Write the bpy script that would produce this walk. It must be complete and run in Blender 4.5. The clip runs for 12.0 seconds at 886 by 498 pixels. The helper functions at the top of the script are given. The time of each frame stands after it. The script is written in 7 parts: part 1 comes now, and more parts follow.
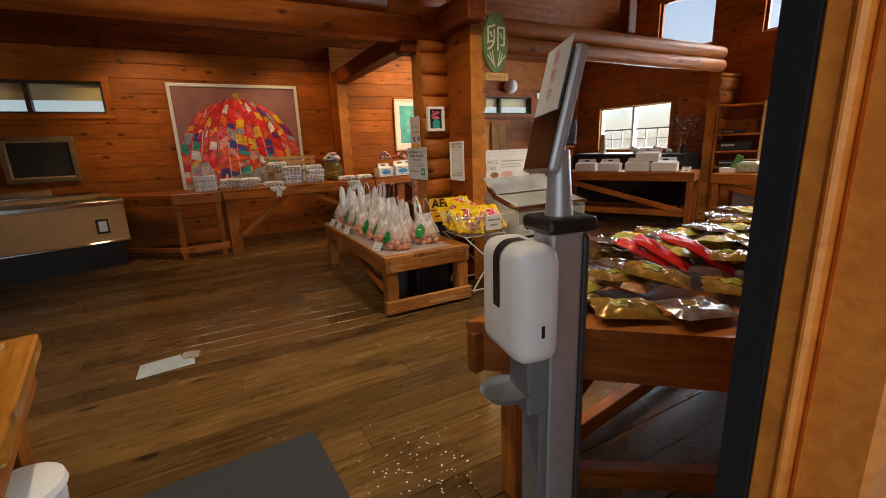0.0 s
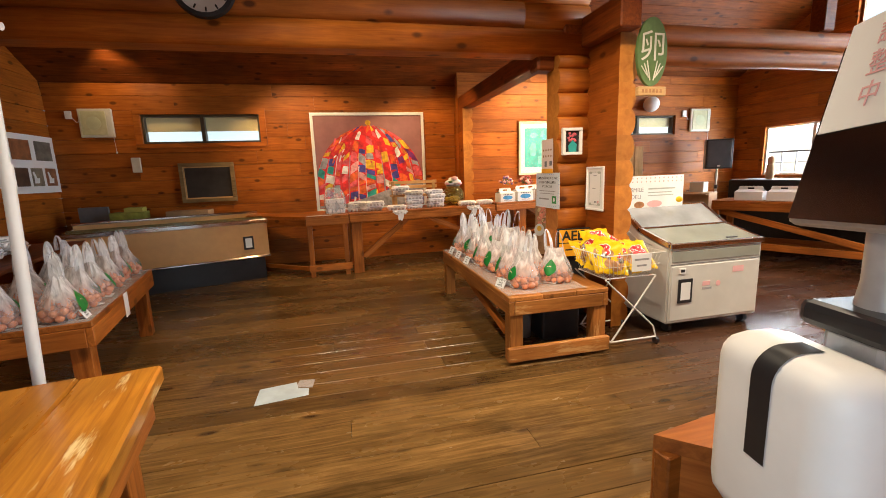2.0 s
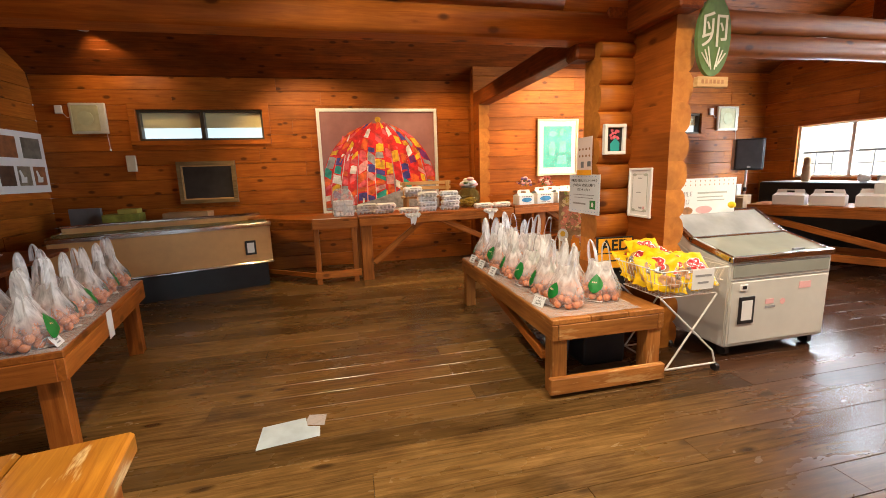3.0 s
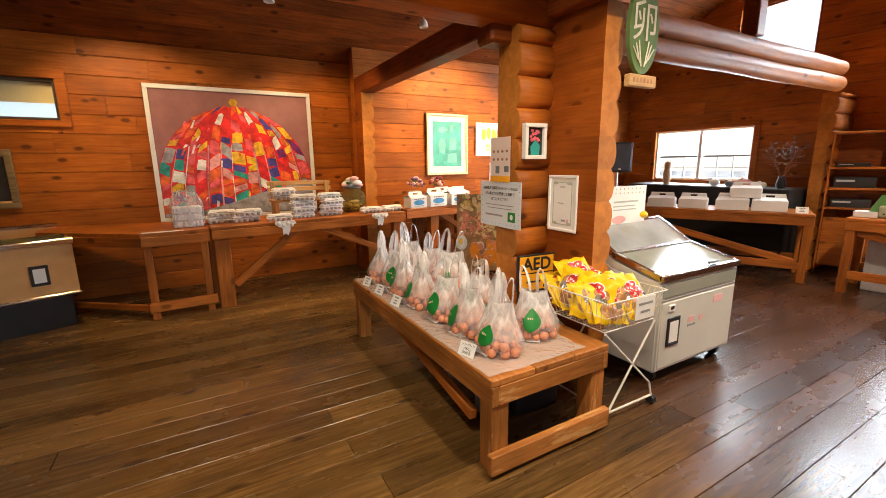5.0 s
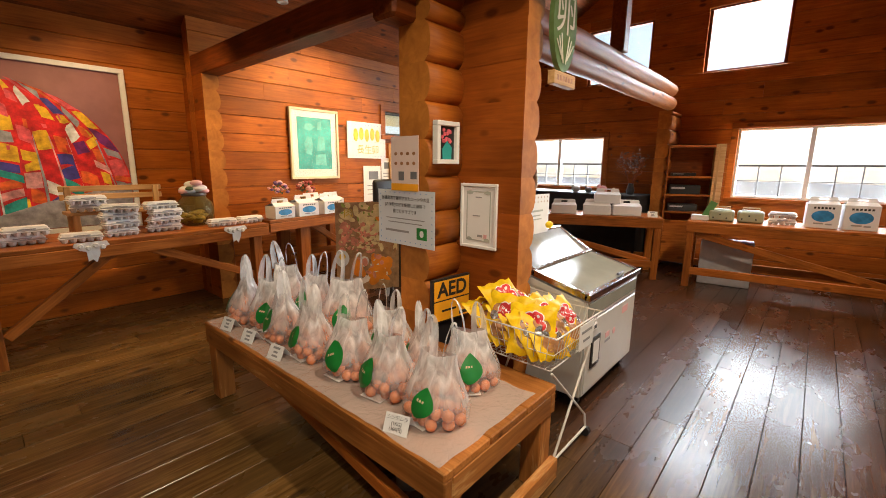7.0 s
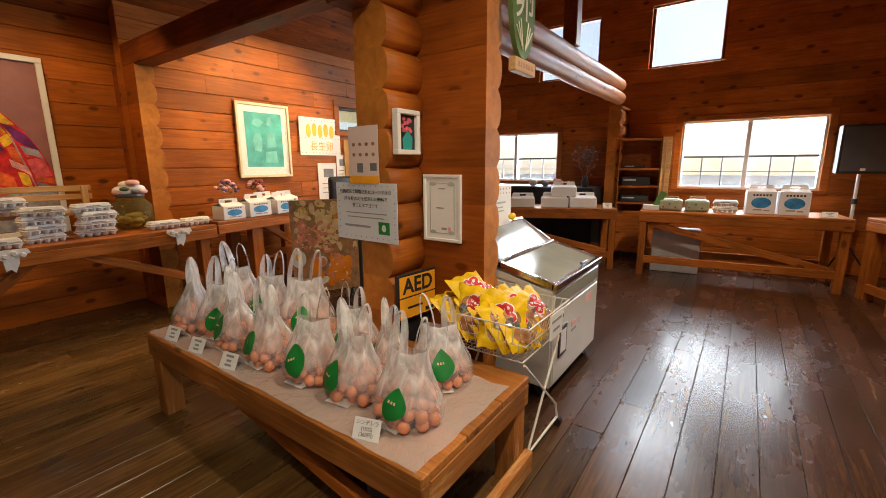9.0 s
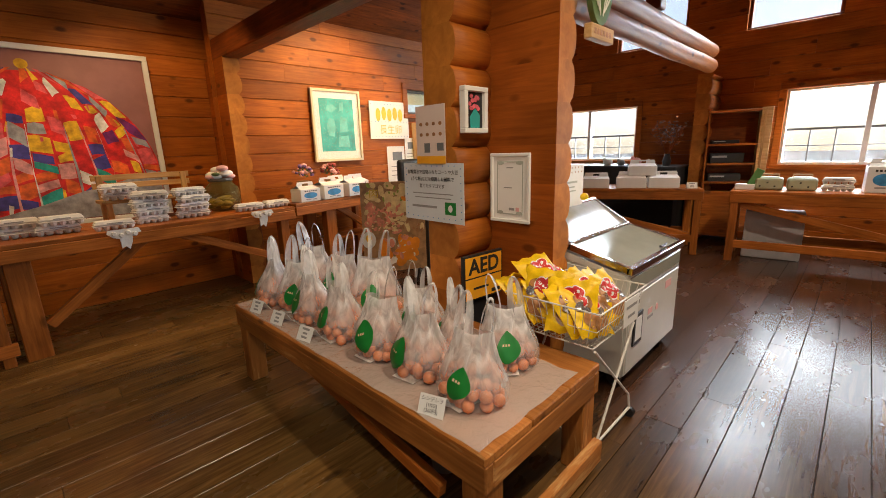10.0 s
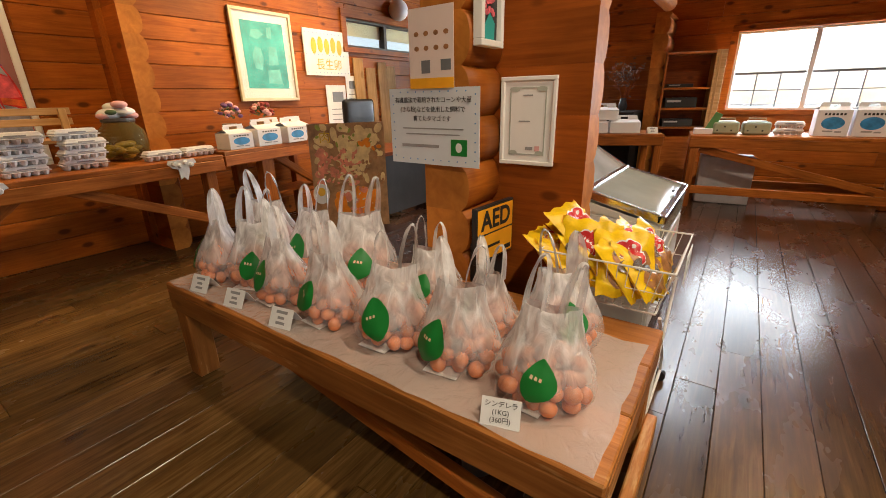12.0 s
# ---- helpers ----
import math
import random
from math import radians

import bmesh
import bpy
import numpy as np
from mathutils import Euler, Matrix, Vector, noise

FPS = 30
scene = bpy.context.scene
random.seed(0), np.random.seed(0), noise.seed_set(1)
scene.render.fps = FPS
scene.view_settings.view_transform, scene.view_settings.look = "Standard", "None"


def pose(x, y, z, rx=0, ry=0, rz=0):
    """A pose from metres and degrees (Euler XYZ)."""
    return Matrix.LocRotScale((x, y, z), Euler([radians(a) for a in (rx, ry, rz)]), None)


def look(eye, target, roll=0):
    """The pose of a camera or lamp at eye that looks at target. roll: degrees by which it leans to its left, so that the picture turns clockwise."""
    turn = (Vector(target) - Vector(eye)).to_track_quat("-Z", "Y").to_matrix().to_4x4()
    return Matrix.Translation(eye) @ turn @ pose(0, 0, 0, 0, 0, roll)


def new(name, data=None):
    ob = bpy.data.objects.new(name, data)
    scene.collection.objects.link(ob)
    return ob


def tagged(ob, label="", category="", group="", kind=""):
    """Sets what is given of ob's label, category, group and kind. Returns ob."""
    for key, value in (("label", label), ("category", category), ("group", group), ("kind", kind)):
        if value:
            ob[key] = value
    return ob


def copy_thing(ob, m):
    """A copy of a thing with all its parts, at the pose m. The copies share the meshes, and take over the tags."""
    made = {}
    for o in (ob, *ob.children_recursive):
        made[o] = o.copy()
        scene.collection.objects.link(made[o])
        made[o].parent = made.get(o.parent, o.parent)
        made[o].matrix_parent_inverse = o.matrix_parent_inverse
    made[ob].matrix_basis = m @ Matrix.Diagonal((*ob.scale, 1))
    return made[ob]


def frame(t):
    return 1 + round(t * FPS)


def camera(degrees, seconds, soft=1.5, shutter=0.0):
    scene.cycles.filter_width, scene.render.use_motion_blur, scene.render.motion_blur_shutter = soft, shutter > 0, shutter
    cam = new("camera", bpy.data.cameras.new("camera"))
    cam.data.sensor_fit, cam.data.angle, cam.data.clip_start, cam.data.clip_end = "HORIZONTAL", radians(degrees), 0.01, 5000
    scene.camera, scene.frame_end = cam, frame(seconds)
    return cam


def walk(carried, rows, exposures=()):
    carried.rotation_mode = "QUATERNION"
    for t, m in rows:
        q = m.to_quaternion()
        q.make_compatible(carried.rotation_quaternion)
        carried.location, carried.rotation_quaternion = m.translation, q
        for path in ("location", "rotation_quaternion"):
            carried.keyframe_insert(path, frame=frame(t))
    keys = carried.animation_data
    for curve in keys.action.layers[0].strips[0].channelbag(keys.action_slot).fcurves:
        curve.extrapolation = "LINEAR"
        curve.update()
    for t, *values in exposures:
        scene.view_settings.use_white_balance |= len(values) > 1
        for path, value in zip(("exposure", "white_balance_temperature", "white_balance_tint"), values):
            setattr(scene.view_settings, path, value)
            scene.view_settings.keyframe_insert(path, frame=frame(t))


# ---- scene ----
cam = camera(92.8, 12.0, 0.9)
PATH = [
    (0, (0.805, 2.536, 1.229), (1.574, 3.977, 0.833), -2.2),
    (0.5, (0.876, 2.671, 1.222), (1.5, 4.176, 0.816), -2.2),
    (1, (0.877, 2.731, 1.275), (1.31, 4.31, 0.899), -2.1),
    (1.5, (0.835, 2.861, 1.295), (1.203, 4.471, 0.987), -2.1),
    (2, (0.841, 2.908, 1.254), (1.211, 4.52, 0.96), -2.1),
    (2.5, (0.785, 3.076, 1.252), (1.141, 4.689, 0.947), -2.2),
    (2.7, (0.756, 3.179, 1.257), (1.113, 4.793, 0.958), -2.0),
    (4.5, (0.853, 3.857, 1.374), (1.406, 5.411, 1.056), -1.3),
    (5, (0.858, 4.048, 1.35), (1.67, 5.48, 1.016), -0.7),
    (5.5, (0.971, 4.249, 1.315), (1.888, 5.608, 0.948), -0.3),
    (6, (1.042, 4.384, 1.336), (1.979, 5.73, 0.97), -0.1),
    (6.5, (1.024, 4.53, 1.356), (2.061, 5.805, 1.009), 0.2),
    (7, (0.99, 4.633, 1.359), (2.229, 5.72, 1.035), 0.5),
    (8.8, (1.016, 4.685, 1.319), (2.376, 5.619, 1.003), -0.2),
    (9, (1.026, 4.702, 1.317), (2.367, 5.66, 0.989), -0.4),
    (9.5, (1.038, 4.701, 1.31), (2.29, 5.763, 0.95), -1.2),
    (10, (1.043, 4.714, 1.299), (2.203, 5.867, 0.911), -1.8),
    (10.5, (1.061, 4.804, 1.297), (2.224, 5.949, 0.9), -1.2),
    (11, (1.042, 4.939, 1.276), (2.27, 6.003, 0.847), -0.8),
    (11.5, (1.066, 5.062, 1.224), (2.342, 6.035, 0.728), -0.8),
    (12, (1.132, 5.251, 1.194), (2.43, 6.154, 0.626), -1.1),
]
walk(cam, [(t, look(eye, target, roll)) for t, eye, target, roll in PATH],
     exposures=[(0.0, 0.05), (0.5, 0.6), (1.0, 0.9), (1.5, 1.1), (2.7, 1.15), (4.5, 1.05), (5.5, 0.9), (7.0, 0.55), (9.5, 0.29), (12.0, 0.48)])

# The plan below is drawn in steps of 0.84 m; meshes, places and lamps are brought to metres when they are made.
U = 0.84

# ---- world and lights ----
world = bpy.data.worlds.new("overcast_sky")
scene.world = world
world.use_nodes = True
wn = world.node_tree.nodes
sky = wn.new("ShaderNodeTexSky")
sky.sky_type, sky.sun_disc, sky.sun_elevation, sky.sun_rotation = "NISHITA", False, radians(48), radians(100)
world.node_tree.links.new(sky.outputs[0], wn["Background"].inputs[0])
wn["Background"].inputs[1].default_value = 0.12


def lamp(name, kind, m, energy, color, **settings):
    data = bpy.data.lights.new(name, kind)
    data.energy, data.color = energy, color
    for k, v in settings.items():
        if k == "size":
            data.shape, data.size, data.size_y = "RECTANGLE", v[0] * U, v[1] * U
        if k == "angle":
            data.angle = v
        if k == "spot":
            data.spot_size, data.spot_blend, data.shadow_soft_size = v, 0.6, 0.04
    ob = new(name, data)
    m = m.copy()
    m.translation *= U
    ob.matrix_world = m
    return ob


lamp("sun", "SUN", look((20, 0, 20), (0, 7, 0)), 1.0, (1, 0.96, 0.9), angle=radians(12))
DAY = (0.84, 0.93, 1.0)
lamp("window_daylight", "AREA", look((9.5, 5.65, 1.7), (0, 5.65, 1.1)), 95, DAY, size=(1.8, 1.1))
lamp("window_daylight", "AREA", look((9.5, 9.5, 1.7), (0, 9.5, 1.1)), 75, DAY, size=(1.8, 1.0))
lamp("window_daylight", "AREA", look((9.55, 6.6, 3.8), (0, 6.6, 2.0)), 100, DAY, size=(1.1, 1.5))
lamp("window_daylight", "AREA", look((9.55, 8.5, 3.8), (0, 8.5, 2.0)), 52, DAY, size=(1.1, 1.5))
lamp("doorway_daylight", "AREA", look((0.4, 2.2, 1.5), (1.2, 9, 1.0)), 9, (1, 0.96, 0.90), size=(2.2, 2.0))
WARM = (1.0, 0.66, 0.32)
for sx, sy, sz, tx, ty, tz in ((0.05, 9.9, 3.52, 0.6, 11.3, 1.2), (1.95, 9.9, 3.52, 2.7, 11.1, 1.0), (5.0, 9.5, 3.5, 4.7, 11.1, 1.5),
                               (6.0, 10.4, 3.5, 4.6, 9.7, 0.8), (-2.2, 10.6, 3.5, -2.2, 11.35, 2.9)):
    lamp("spotlight_bulb", "SPOT", look((sx, sy, sz - 0.12), (tx, ty, tz)), 160 if sx == 5.0 else 95 if sx > 3 else 60 if sx > 0 else 9, WARM, spot=radians(95))
for sx, sy, watt in ((-1.6, 5.0, 8), (0.6, 5.3, 112), (2.6, 5.2, 125), (4.8, 5.0, 112), (6.8, 5.2, 110)):
    lamp("spotlight_bulb", "SPOT", look((sx, sy, 3.75), (sx + (1.3 if sx < 1 else 0.3), sy + (1.1 if sx < 1 else 0.75), 0)), watt, (1.0, 0.83, 0.60), spot=radians(106))


# ---- materials ----
def shader(name):
    m = bpy.data.materials.new(name)
    m.use_nodes = True
    nt = m.node_tree
    return m, nt, nt.nodes["Principled BSDF"]


def node(nt, kind, **values):
    n = nt.nodes.new(kind)
    for k, v in values.items():
        n.inputs[k].default_value = v
    return n


def ramp(nt, fac, stops):
    n = nt.nodes.new("ShaderNodeValToRGB")
    e = n.color_ramp.elements
    while len(e) < len(stops):
        e.new(0.5)
    for el, (p, c) in zip(e, stops):
        el.position, el.color = p, (*c, 1)
    nt.links.new(fac, n.inputs[0])
    return n.outputs[0]


def mix(nt, fac, a, b, how="MIX"):
    n = nt.nodes.new("ShaderNodeMix")
    n.data_type, n.blend_type = "RGBA", how
    for s, v in ((n.inputs[0], fac), (n.inputs[6], a), (n.inputs[7], b)):
        if isinstance(v, (int, float)):
            s.default_value = v
        elif isinstance(v, tuple):
            s.default_value = (*v, 1)
        else:
            nt.links.new(v, s)
    return n.outputs[2]


def bump(nt, bsdf, height, strength, distance=0.01):
    n = node(nt, "ShaderNodeBump", Strength=strength, Distance=distance)
    nt.links.new(height, n.inputs["Height"])
    nt.links.new(n.outputs[0], bsdf.inputs["Normal"])


def wood(name, light, dark, rough=0.45, knots=0.8, spread=0.35, wear=None, coat=0.0, stretch=(1.1, 16, 16), shine=0.22, mottle=(0.5, 1.2)):
    """Wood with its grain along local x: streaks, knots, a tone of its own for each piece, and worn patches."""
    m, nt, b = shader(name)
    L = nt.links.new
    tc, info = nt.nodes.new("ShaderNodeTexCoord"), nt.nodes.new("ShaderNodeObjectInfo")
    geo = nt.nodes.new("ShaderNodeNewGeometry")
    add = nt.nodes.new("ShaderNodeVectorMath")
    rnd = nt.nodes.new("ShaderNodeMath")
    rnd.operation = "ADD"
    L(info.outputs["Random"], rnd.inputs[0]), L(geo.outputs["Random Per Island"], rnd.inputs[1])
    sc = nt.nodes.new("ShaderNodeMath")
    sc.operation = "MULTIPLY"
    sc.inputs[1].default_value = 37.0
    L(rnd.outputs[0], sc.inputs[0])
    L(tc.outputs["Object"], add.inputs[0]), L(sc.outputs[0], add.inputs[1])
    mp = node(nt, "ShaderNodeMapping", Scale=stretch)
    L(add.outputs[0], mp.inputs[0])
    grain = node(nt, "ShaderNodeTexNoise", Scale=3.0, Detail=6.0, Roughness=0.6, Distortion=0.6)
    L(mp.outputs[0], grain.inputs["Vector"])
    broad = node(nt, "ShaderNodeTexNoise", Scale=2.2, Detail=3.0)
    L(add.outputs[0], broad.inputs["Vector"])
    col = ramp(nt, grain.outputs["Fac"], [(0.28, dark), (0.5, tuple((a + c) / 2 for a, c in zip(light, dark))), (0.72, light)])
    tone = ramp(nt, broad.outputs["Fac"], [(0.3, (mottle[0],) * 3), (0.7, (mottle[1],) * 3)])
    col = mix(nt, 0.8, col, tone, "MULTIPLY")
    kmp = node(nt, "ShaderNodeMapping", Scale=(3.6, 7.0, 7.0))
    L(add.outputs[0], kmp.inputs[0])
    vor = node(nt, "ShaderNodeTexVoronoi", Scale=1.0, Randomness=1.0)
    L(kmp.outputs[0], vor.inputs["Vector"])
    kn = ramp(nt, vor.outputs["Distance"], [(0.10, (1, 1, 1)), (0.19, (0, 0, 0))])
    kf = nt.nodes.new("ShaderNodeMath")
    kf.operation = "MULTIPLY"
    kf.inputs[1].default_value = knots
    L(kn, kf.inputs[0])
    col = mix(nt, kf.outputs[0], col, tuple(c * 0.35 for c in dark))
    hsv = nt.nodes.new("ShaderNodeHueSaturation")
    vr = nt.nodes.new("ShaderNodeMapRange")
    fr = nt.nodes.new("ShaderNodeMath")
    fr.operation = "FRACT"
    L(rnd.outputs[0], fr.inputs[0]), L(fr.outputs[0], vr.inputs[0])
    vr.inputs[3].default_value, vr.inputs[4].default_value = 1 - spread, 1 + spread
    L(vr.outputs[0], hsv.inputs["Value"]), L(col, hsv.inputs["Color"])
    col = hsv.outputs[0]
    rr = nt.nodes.new("ShaderNodeMapRange")
    rr.inputs[3].default_value, rr.inputs[4].default_value = rough - 0.1, rough + 0.16
    if wear:
        wmp = node(nt, "ShaderNodeMapping", Scale=wear[1])
        L(add.outputs[0], wmp.inputs[0])
        wnz = node(nt, "ShaderNodeTexNoise", Scale=1.0, Detail=5.0, Roughness=0.65)
        L(wmp.outputs[0], wnz.inputs["Vector"])
        wf = ramp(nt, wnz.outputs["Fac"], [(wear[2], (0, 0, 0)), (wear[2] + 0.06, (1, 1, 1))])
        col = mix(nt, wf, col, wear[0])
        L(wnz.outputs["Fac"], rr.inputs[0])
    else:
        L(broad.outputs["Fac"], rr.inputs[0])
    L(rr.outputs[0], b.inputs["Roughness"])
    L(col, b.inputs["Base Color"])
    b.inputs["Specular IOR Level"].default_value = shine
    b.inputs["Coat Weight"].default_value = coat
    b.inputs["Coat Roughness"].default_value = 0.12
    bump(nt, b, grain.outputs["Fac"], 0.25, 0.004)
    return m


def plain(name, color, rough=0.5, metal=0.0, vary=0.12, scale=8.0, relief=0.0, coat=0.0):
    m, nt, b = shader(name)
    tc = nt.nodes.new("ShaderNodeTexCoord")
    nz = node(nt, "ShaderNodeTexNoise", Scale=scale, Detail=5.0, Roughness=0.6)
    nt.links.new(tc.outputs["Object"], nz.inputs["Vector"])
    lo, hi = tuple(c * (1 - vary) for c in color), tuple(min(1, c * (1 + vary)) for c in color)
    nt.links.new(ramp(nt, nz.outputs["Fac"], [(0.3, lo), (0.7, hi)]), b.inputs["Base Color"])
    rr = nt.nodes.new("ShaderNodeMapRange")
    rr.inputs[3].default_value, rr.inputs[4].default_value = max(0.02, rough - 0.06), min(1, rough + 0.06)
    nt.links.new(nz.outputs["Fac"], rr.inputs[0])
    nt.links.new(rr.outputs[0], b.inputs["Roughness"])
    b.inputs["Metallic"].default_value = metal
    b.inputs["Coat Weight"].default_value = coat
    if relief:
        bump(nt, b, nz.outputs["Fac"], relief, 0.006)
    return m


def glass(name, color=(1, 1, 1), rough=0.0, alpha=0.12):
    """Thin clear sheet: mostly seen through, with a gloss on it."""
    m, nt, b = shader(name)
    b.inputs["Base Color"].default_value = (*color, 1)
    b.inputs["Roughness"].default_value = rough
    b.inputs["Alpha"].default_value = alpha
    b.inputs["Specular IOR Level"].default_value = 0.8
    return m


M_LOG = wood("stained_log", (0.50, 0.150, 0.016), (0.29, 0.070, 0.007), 0.48, 0.95, 0.20, shine=0.25, mottle=(0.62, 1.15))
M_LOGEND = wood("sawn_log_end", (0.62, 0.24, 0.04), (0.42, 0.14, 0.02), 0.6, 0.2, 0.1, stretch=(5, 5, 5))
M_PILLAR = wood("pillar_log_face", (0.40, 0.102, 0.012), (0.25, 0.058, 0.007), 0.55, 0.7, 0.2, shine=0.12)
M_POST = wood("dark_stained_beam", (0.30, 0.07, 0.010), (0.12, 0.026, 0.004), 0.5, 0.5, 0.15)
M_CEIL = wood("ceiling_boards", (0.28, 0.072, 0.009), (0.12, 0.027, 0.003), 0.55, 0.9, 0.2)


def floor_wood():
    """Old floor boards: olive-brown and scuffed where people walk, dark red varnish towards the window side, black stains."""
    m, nt, b = shader("worn_floor_boards")
    L = nt.links.new
    tc, info, geo = nt.nodes.new("ShaderNodeTexCoord"), nt.nodes.new("ShaderNodeObjectInfo"), nt.nodes.new("ShaderNodeNewGeometry")
    sc = nt.nodes.new("ShaderNodeMath")
    sc.operation = "MULTIPLY"
    sc.inputs[1].default_value = 41.0
    L(info.outputs["Random"], sc.inputs[0])
    add = nt.nodes.new("ShaderNodeVectorMath")
    L(tc.outputs["Object"], add.inputs[0]), L(sc.outputs[0], add.inputs[1])

    def noise(vec, scale, size, detail=5.0, rough=0.6, dist=0.0):
        mp = node(nt, "ShaderNodeMapping", Scale=scale)
        L(vec, mp.inputs[0])
        n = node(nt, "ShaderNodeTexNoise", Scale=size, Detail=detail, Roughness=rough, Distortion=dist)
        L(mp.outputs[0], n.inputs["Vector"])
        return n.outputs["Fac"]

    pos = geo.outputs["Position"]
    grain = noise(add.outputs[0], (1.1, 17, 17), 3.0, 6.0, 0.62, 0.6)
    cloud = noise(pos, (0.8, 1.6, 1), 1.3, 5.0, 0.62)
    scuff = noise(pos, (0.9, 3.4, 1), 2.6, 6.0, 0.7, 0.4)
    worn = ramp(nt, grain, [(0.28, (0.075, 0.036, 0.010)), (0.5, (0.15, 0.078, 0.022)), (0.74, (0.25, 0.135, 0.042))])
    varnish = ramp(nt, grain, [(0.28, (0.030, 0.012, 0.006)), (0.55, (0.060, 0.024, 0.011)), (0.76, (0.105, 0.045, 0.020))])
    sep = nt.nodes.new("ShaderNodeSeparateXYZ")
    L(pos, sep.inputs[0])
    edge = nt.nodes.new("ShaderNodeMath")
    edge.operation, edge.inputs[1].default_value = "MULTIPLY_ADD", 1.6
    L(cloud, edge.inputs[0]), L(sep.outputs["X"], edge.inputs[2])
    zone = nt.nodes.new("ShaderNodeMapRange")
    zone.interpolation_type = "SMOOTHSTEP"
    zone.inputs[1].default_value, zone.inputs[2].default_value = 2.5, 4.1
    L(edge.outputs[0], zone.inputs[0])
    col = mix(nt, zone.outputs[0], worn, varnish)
    col = mix(nt, ramp(nt, cloud, [(0.33, (0.6, 0.6, 0.6)), (0.49, (0.0, 0.0, 0.0))]), col, (0.028, 0.015, 0.006))
    col = mix(nt, ramp(nt, scuff, [(0.60, (0, 0, 0)), (0.75, (0.30, 0.30, 0.30))]), col, (0.24, 0.14, 0.055))
    kmp = node(nt, "ShaderNodeMapping", Scale=(2.2, 6.0, 6.0))
    L(add.outputs[0], kmp.inputs[0])
    vor = node(nt, "ShaderNodeTexVoronoi", Scale=1.0, Randomness=1.0)
    L(kmp.outputs[0], vor.inputs["Vector"])
    col = mix(nt, ramp(nt, vor.outputs["Distance"], [(0.07, (0.8, 0.8, 0.8)), (0.15, (0, 0, 0))]), col, (0.022, 0.011, 0.005))
    hsv, vr = nt.nodes.new("ShaderNodeHueSaturation"), nt.nodes.new("ShaderNodeMapRange")
    vr.inputs[3].default_value, vr.inputs[4].default_value = 0.66, 1.32
    L(info.outputs["Random"], vr.inputs[0]), L(vr.outputs[0], hsv.inputs["Value"]), L(col, hsv.inputs["Color"])
    L(hsv.outputs[0], b.inputs["Base Color"])
    rough = nt.nodes.new("ShaderNodeMapRange")
    rough.inputs[1].default_value, rough.inputs[2].default_value, rough.inputs[3].default_value, rough.inputs[4].default_value = 0.34, 0.66, 0.21, 0.32
    L(cloud, rough.inputs[0]), L(rough.outputs[0], b.inputs["Roughness"])
    b.inputs["Specular IOR Level"].default_value = 0.5
    wavy = noise(add.outputs[0], (1.5, 7, 7), 2.2, 3.0)
    h = mix(nt, 0.3, wavy, grain)
    bump(nt, b, h, 0.07, 0.004)
    return m


M_FLOOR = floor_wood()
M_TABLE = wood("table_timber", (0.52, 0.165, 0.026), (0.25, 0.065, 0.009), 0.42, 0.7, 0.15)
M_WORN = wood("worn_pale_table_timber", (0.56, 0.225, 0.055), (0.29, 0.095, 0.018), 0.42, 0.9, 0.16, wear=((0.60, 0.33, 0.12), (1.6, 9, 9), 0.60))
M_BENCH = wood("worn_bench_top", (0.62, 0.26, 0.03), (0.34, 0.11, 0.012), 0.28, 1.0, 0.12,
               wear=((0.80, 0.58, 0.26), (1.8, 10, 10), 0.585), coat=0.3)
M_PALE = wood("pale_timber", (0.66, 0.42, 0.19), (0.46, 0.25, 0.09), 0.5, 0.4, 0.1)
M_DARK = plain("black_gap", (0.015, 0.012, 0.01), 0.8)
M_WHITE = plain("white_paint", (0.80, 0.79, 0.76), 0.45, vary=0.04)
M_PAPER = plain("white_paper", (0.80, 0.80, 0.79), 0.7, vary=0.03)
M_ALU = plain("brushed_aluminium", (0.52, 0.53, 0.54), 0.36, 0.5, 0.08, 30)
M_CHROME = plain("chrome_trim", (0.72, 0.72, 0.73), 0.14, 1.0, 0.06, 12)
M_BLACK = plain("black_plastic", (0.018, 0.018, 0.02), 0.35, vary=0.2)
M_GLASS = glass("window_glass")


# ---- mesh helpers ----
def link(name, bm, mat, parent=None, label="", smooth=False):
    me = bpy.data.meshes.new(name)
    bm.transform(Matrix.Scale(U, 4))
    bm.normal_update()
    if smooth:
        for f in bm.faces:
            f.smooth = True
    bm.to_mesh(me)
    bm.free()
    me.materials.append(mat)
    ob = new(name, me)
    if smooth:
        me.set_sharp_from_angle(angle=radians(40))
    if parent:
        ob.parent = parent
    if label:
        ob["label"] = label
    return ob


part = link


def thing(name, m, label, category, group="", kind=""):
    ob = new(name)
    m = m.copy()
    m.translation *= U
    ob.matrix_world = m
    return tagged(ob, label, category, group, kind)


def box(bm, x0, y0, z0, x1, y1, z1, bevel=0.0, m=None, seg=1):
    """An axis-aligned box in bm, its edges rounded by bevel, turned by m."""
    r = bmesh.ops.create_cube(bm, size=1.0)
    v = r["verts"]
    bmesh.ops.transform(bm, verts=v, matrix=Matrix.Translation(((x0 + x1) / 2, (y0 + y1) / 2, (z0 + z1) / 2)) @ Matrix.Diagonal((abs(x1 - x0), abs(y1 - y0), abs(z1 - z0), 1)))
    if bevel:
        g = bmesh.ops.bevel(bm, geom=list({e for q in v for e in q.link_edges}), offset=bevel, segments=seg, affect="EDGES", profile=0.5)
        v = list({q for f in g["faces"] for q in f.verts} | {q for q in v if q.is_valid})
    if m is not None:
        bmesh.ops.transform(bm, verts=v, matrix=m)
    return bm


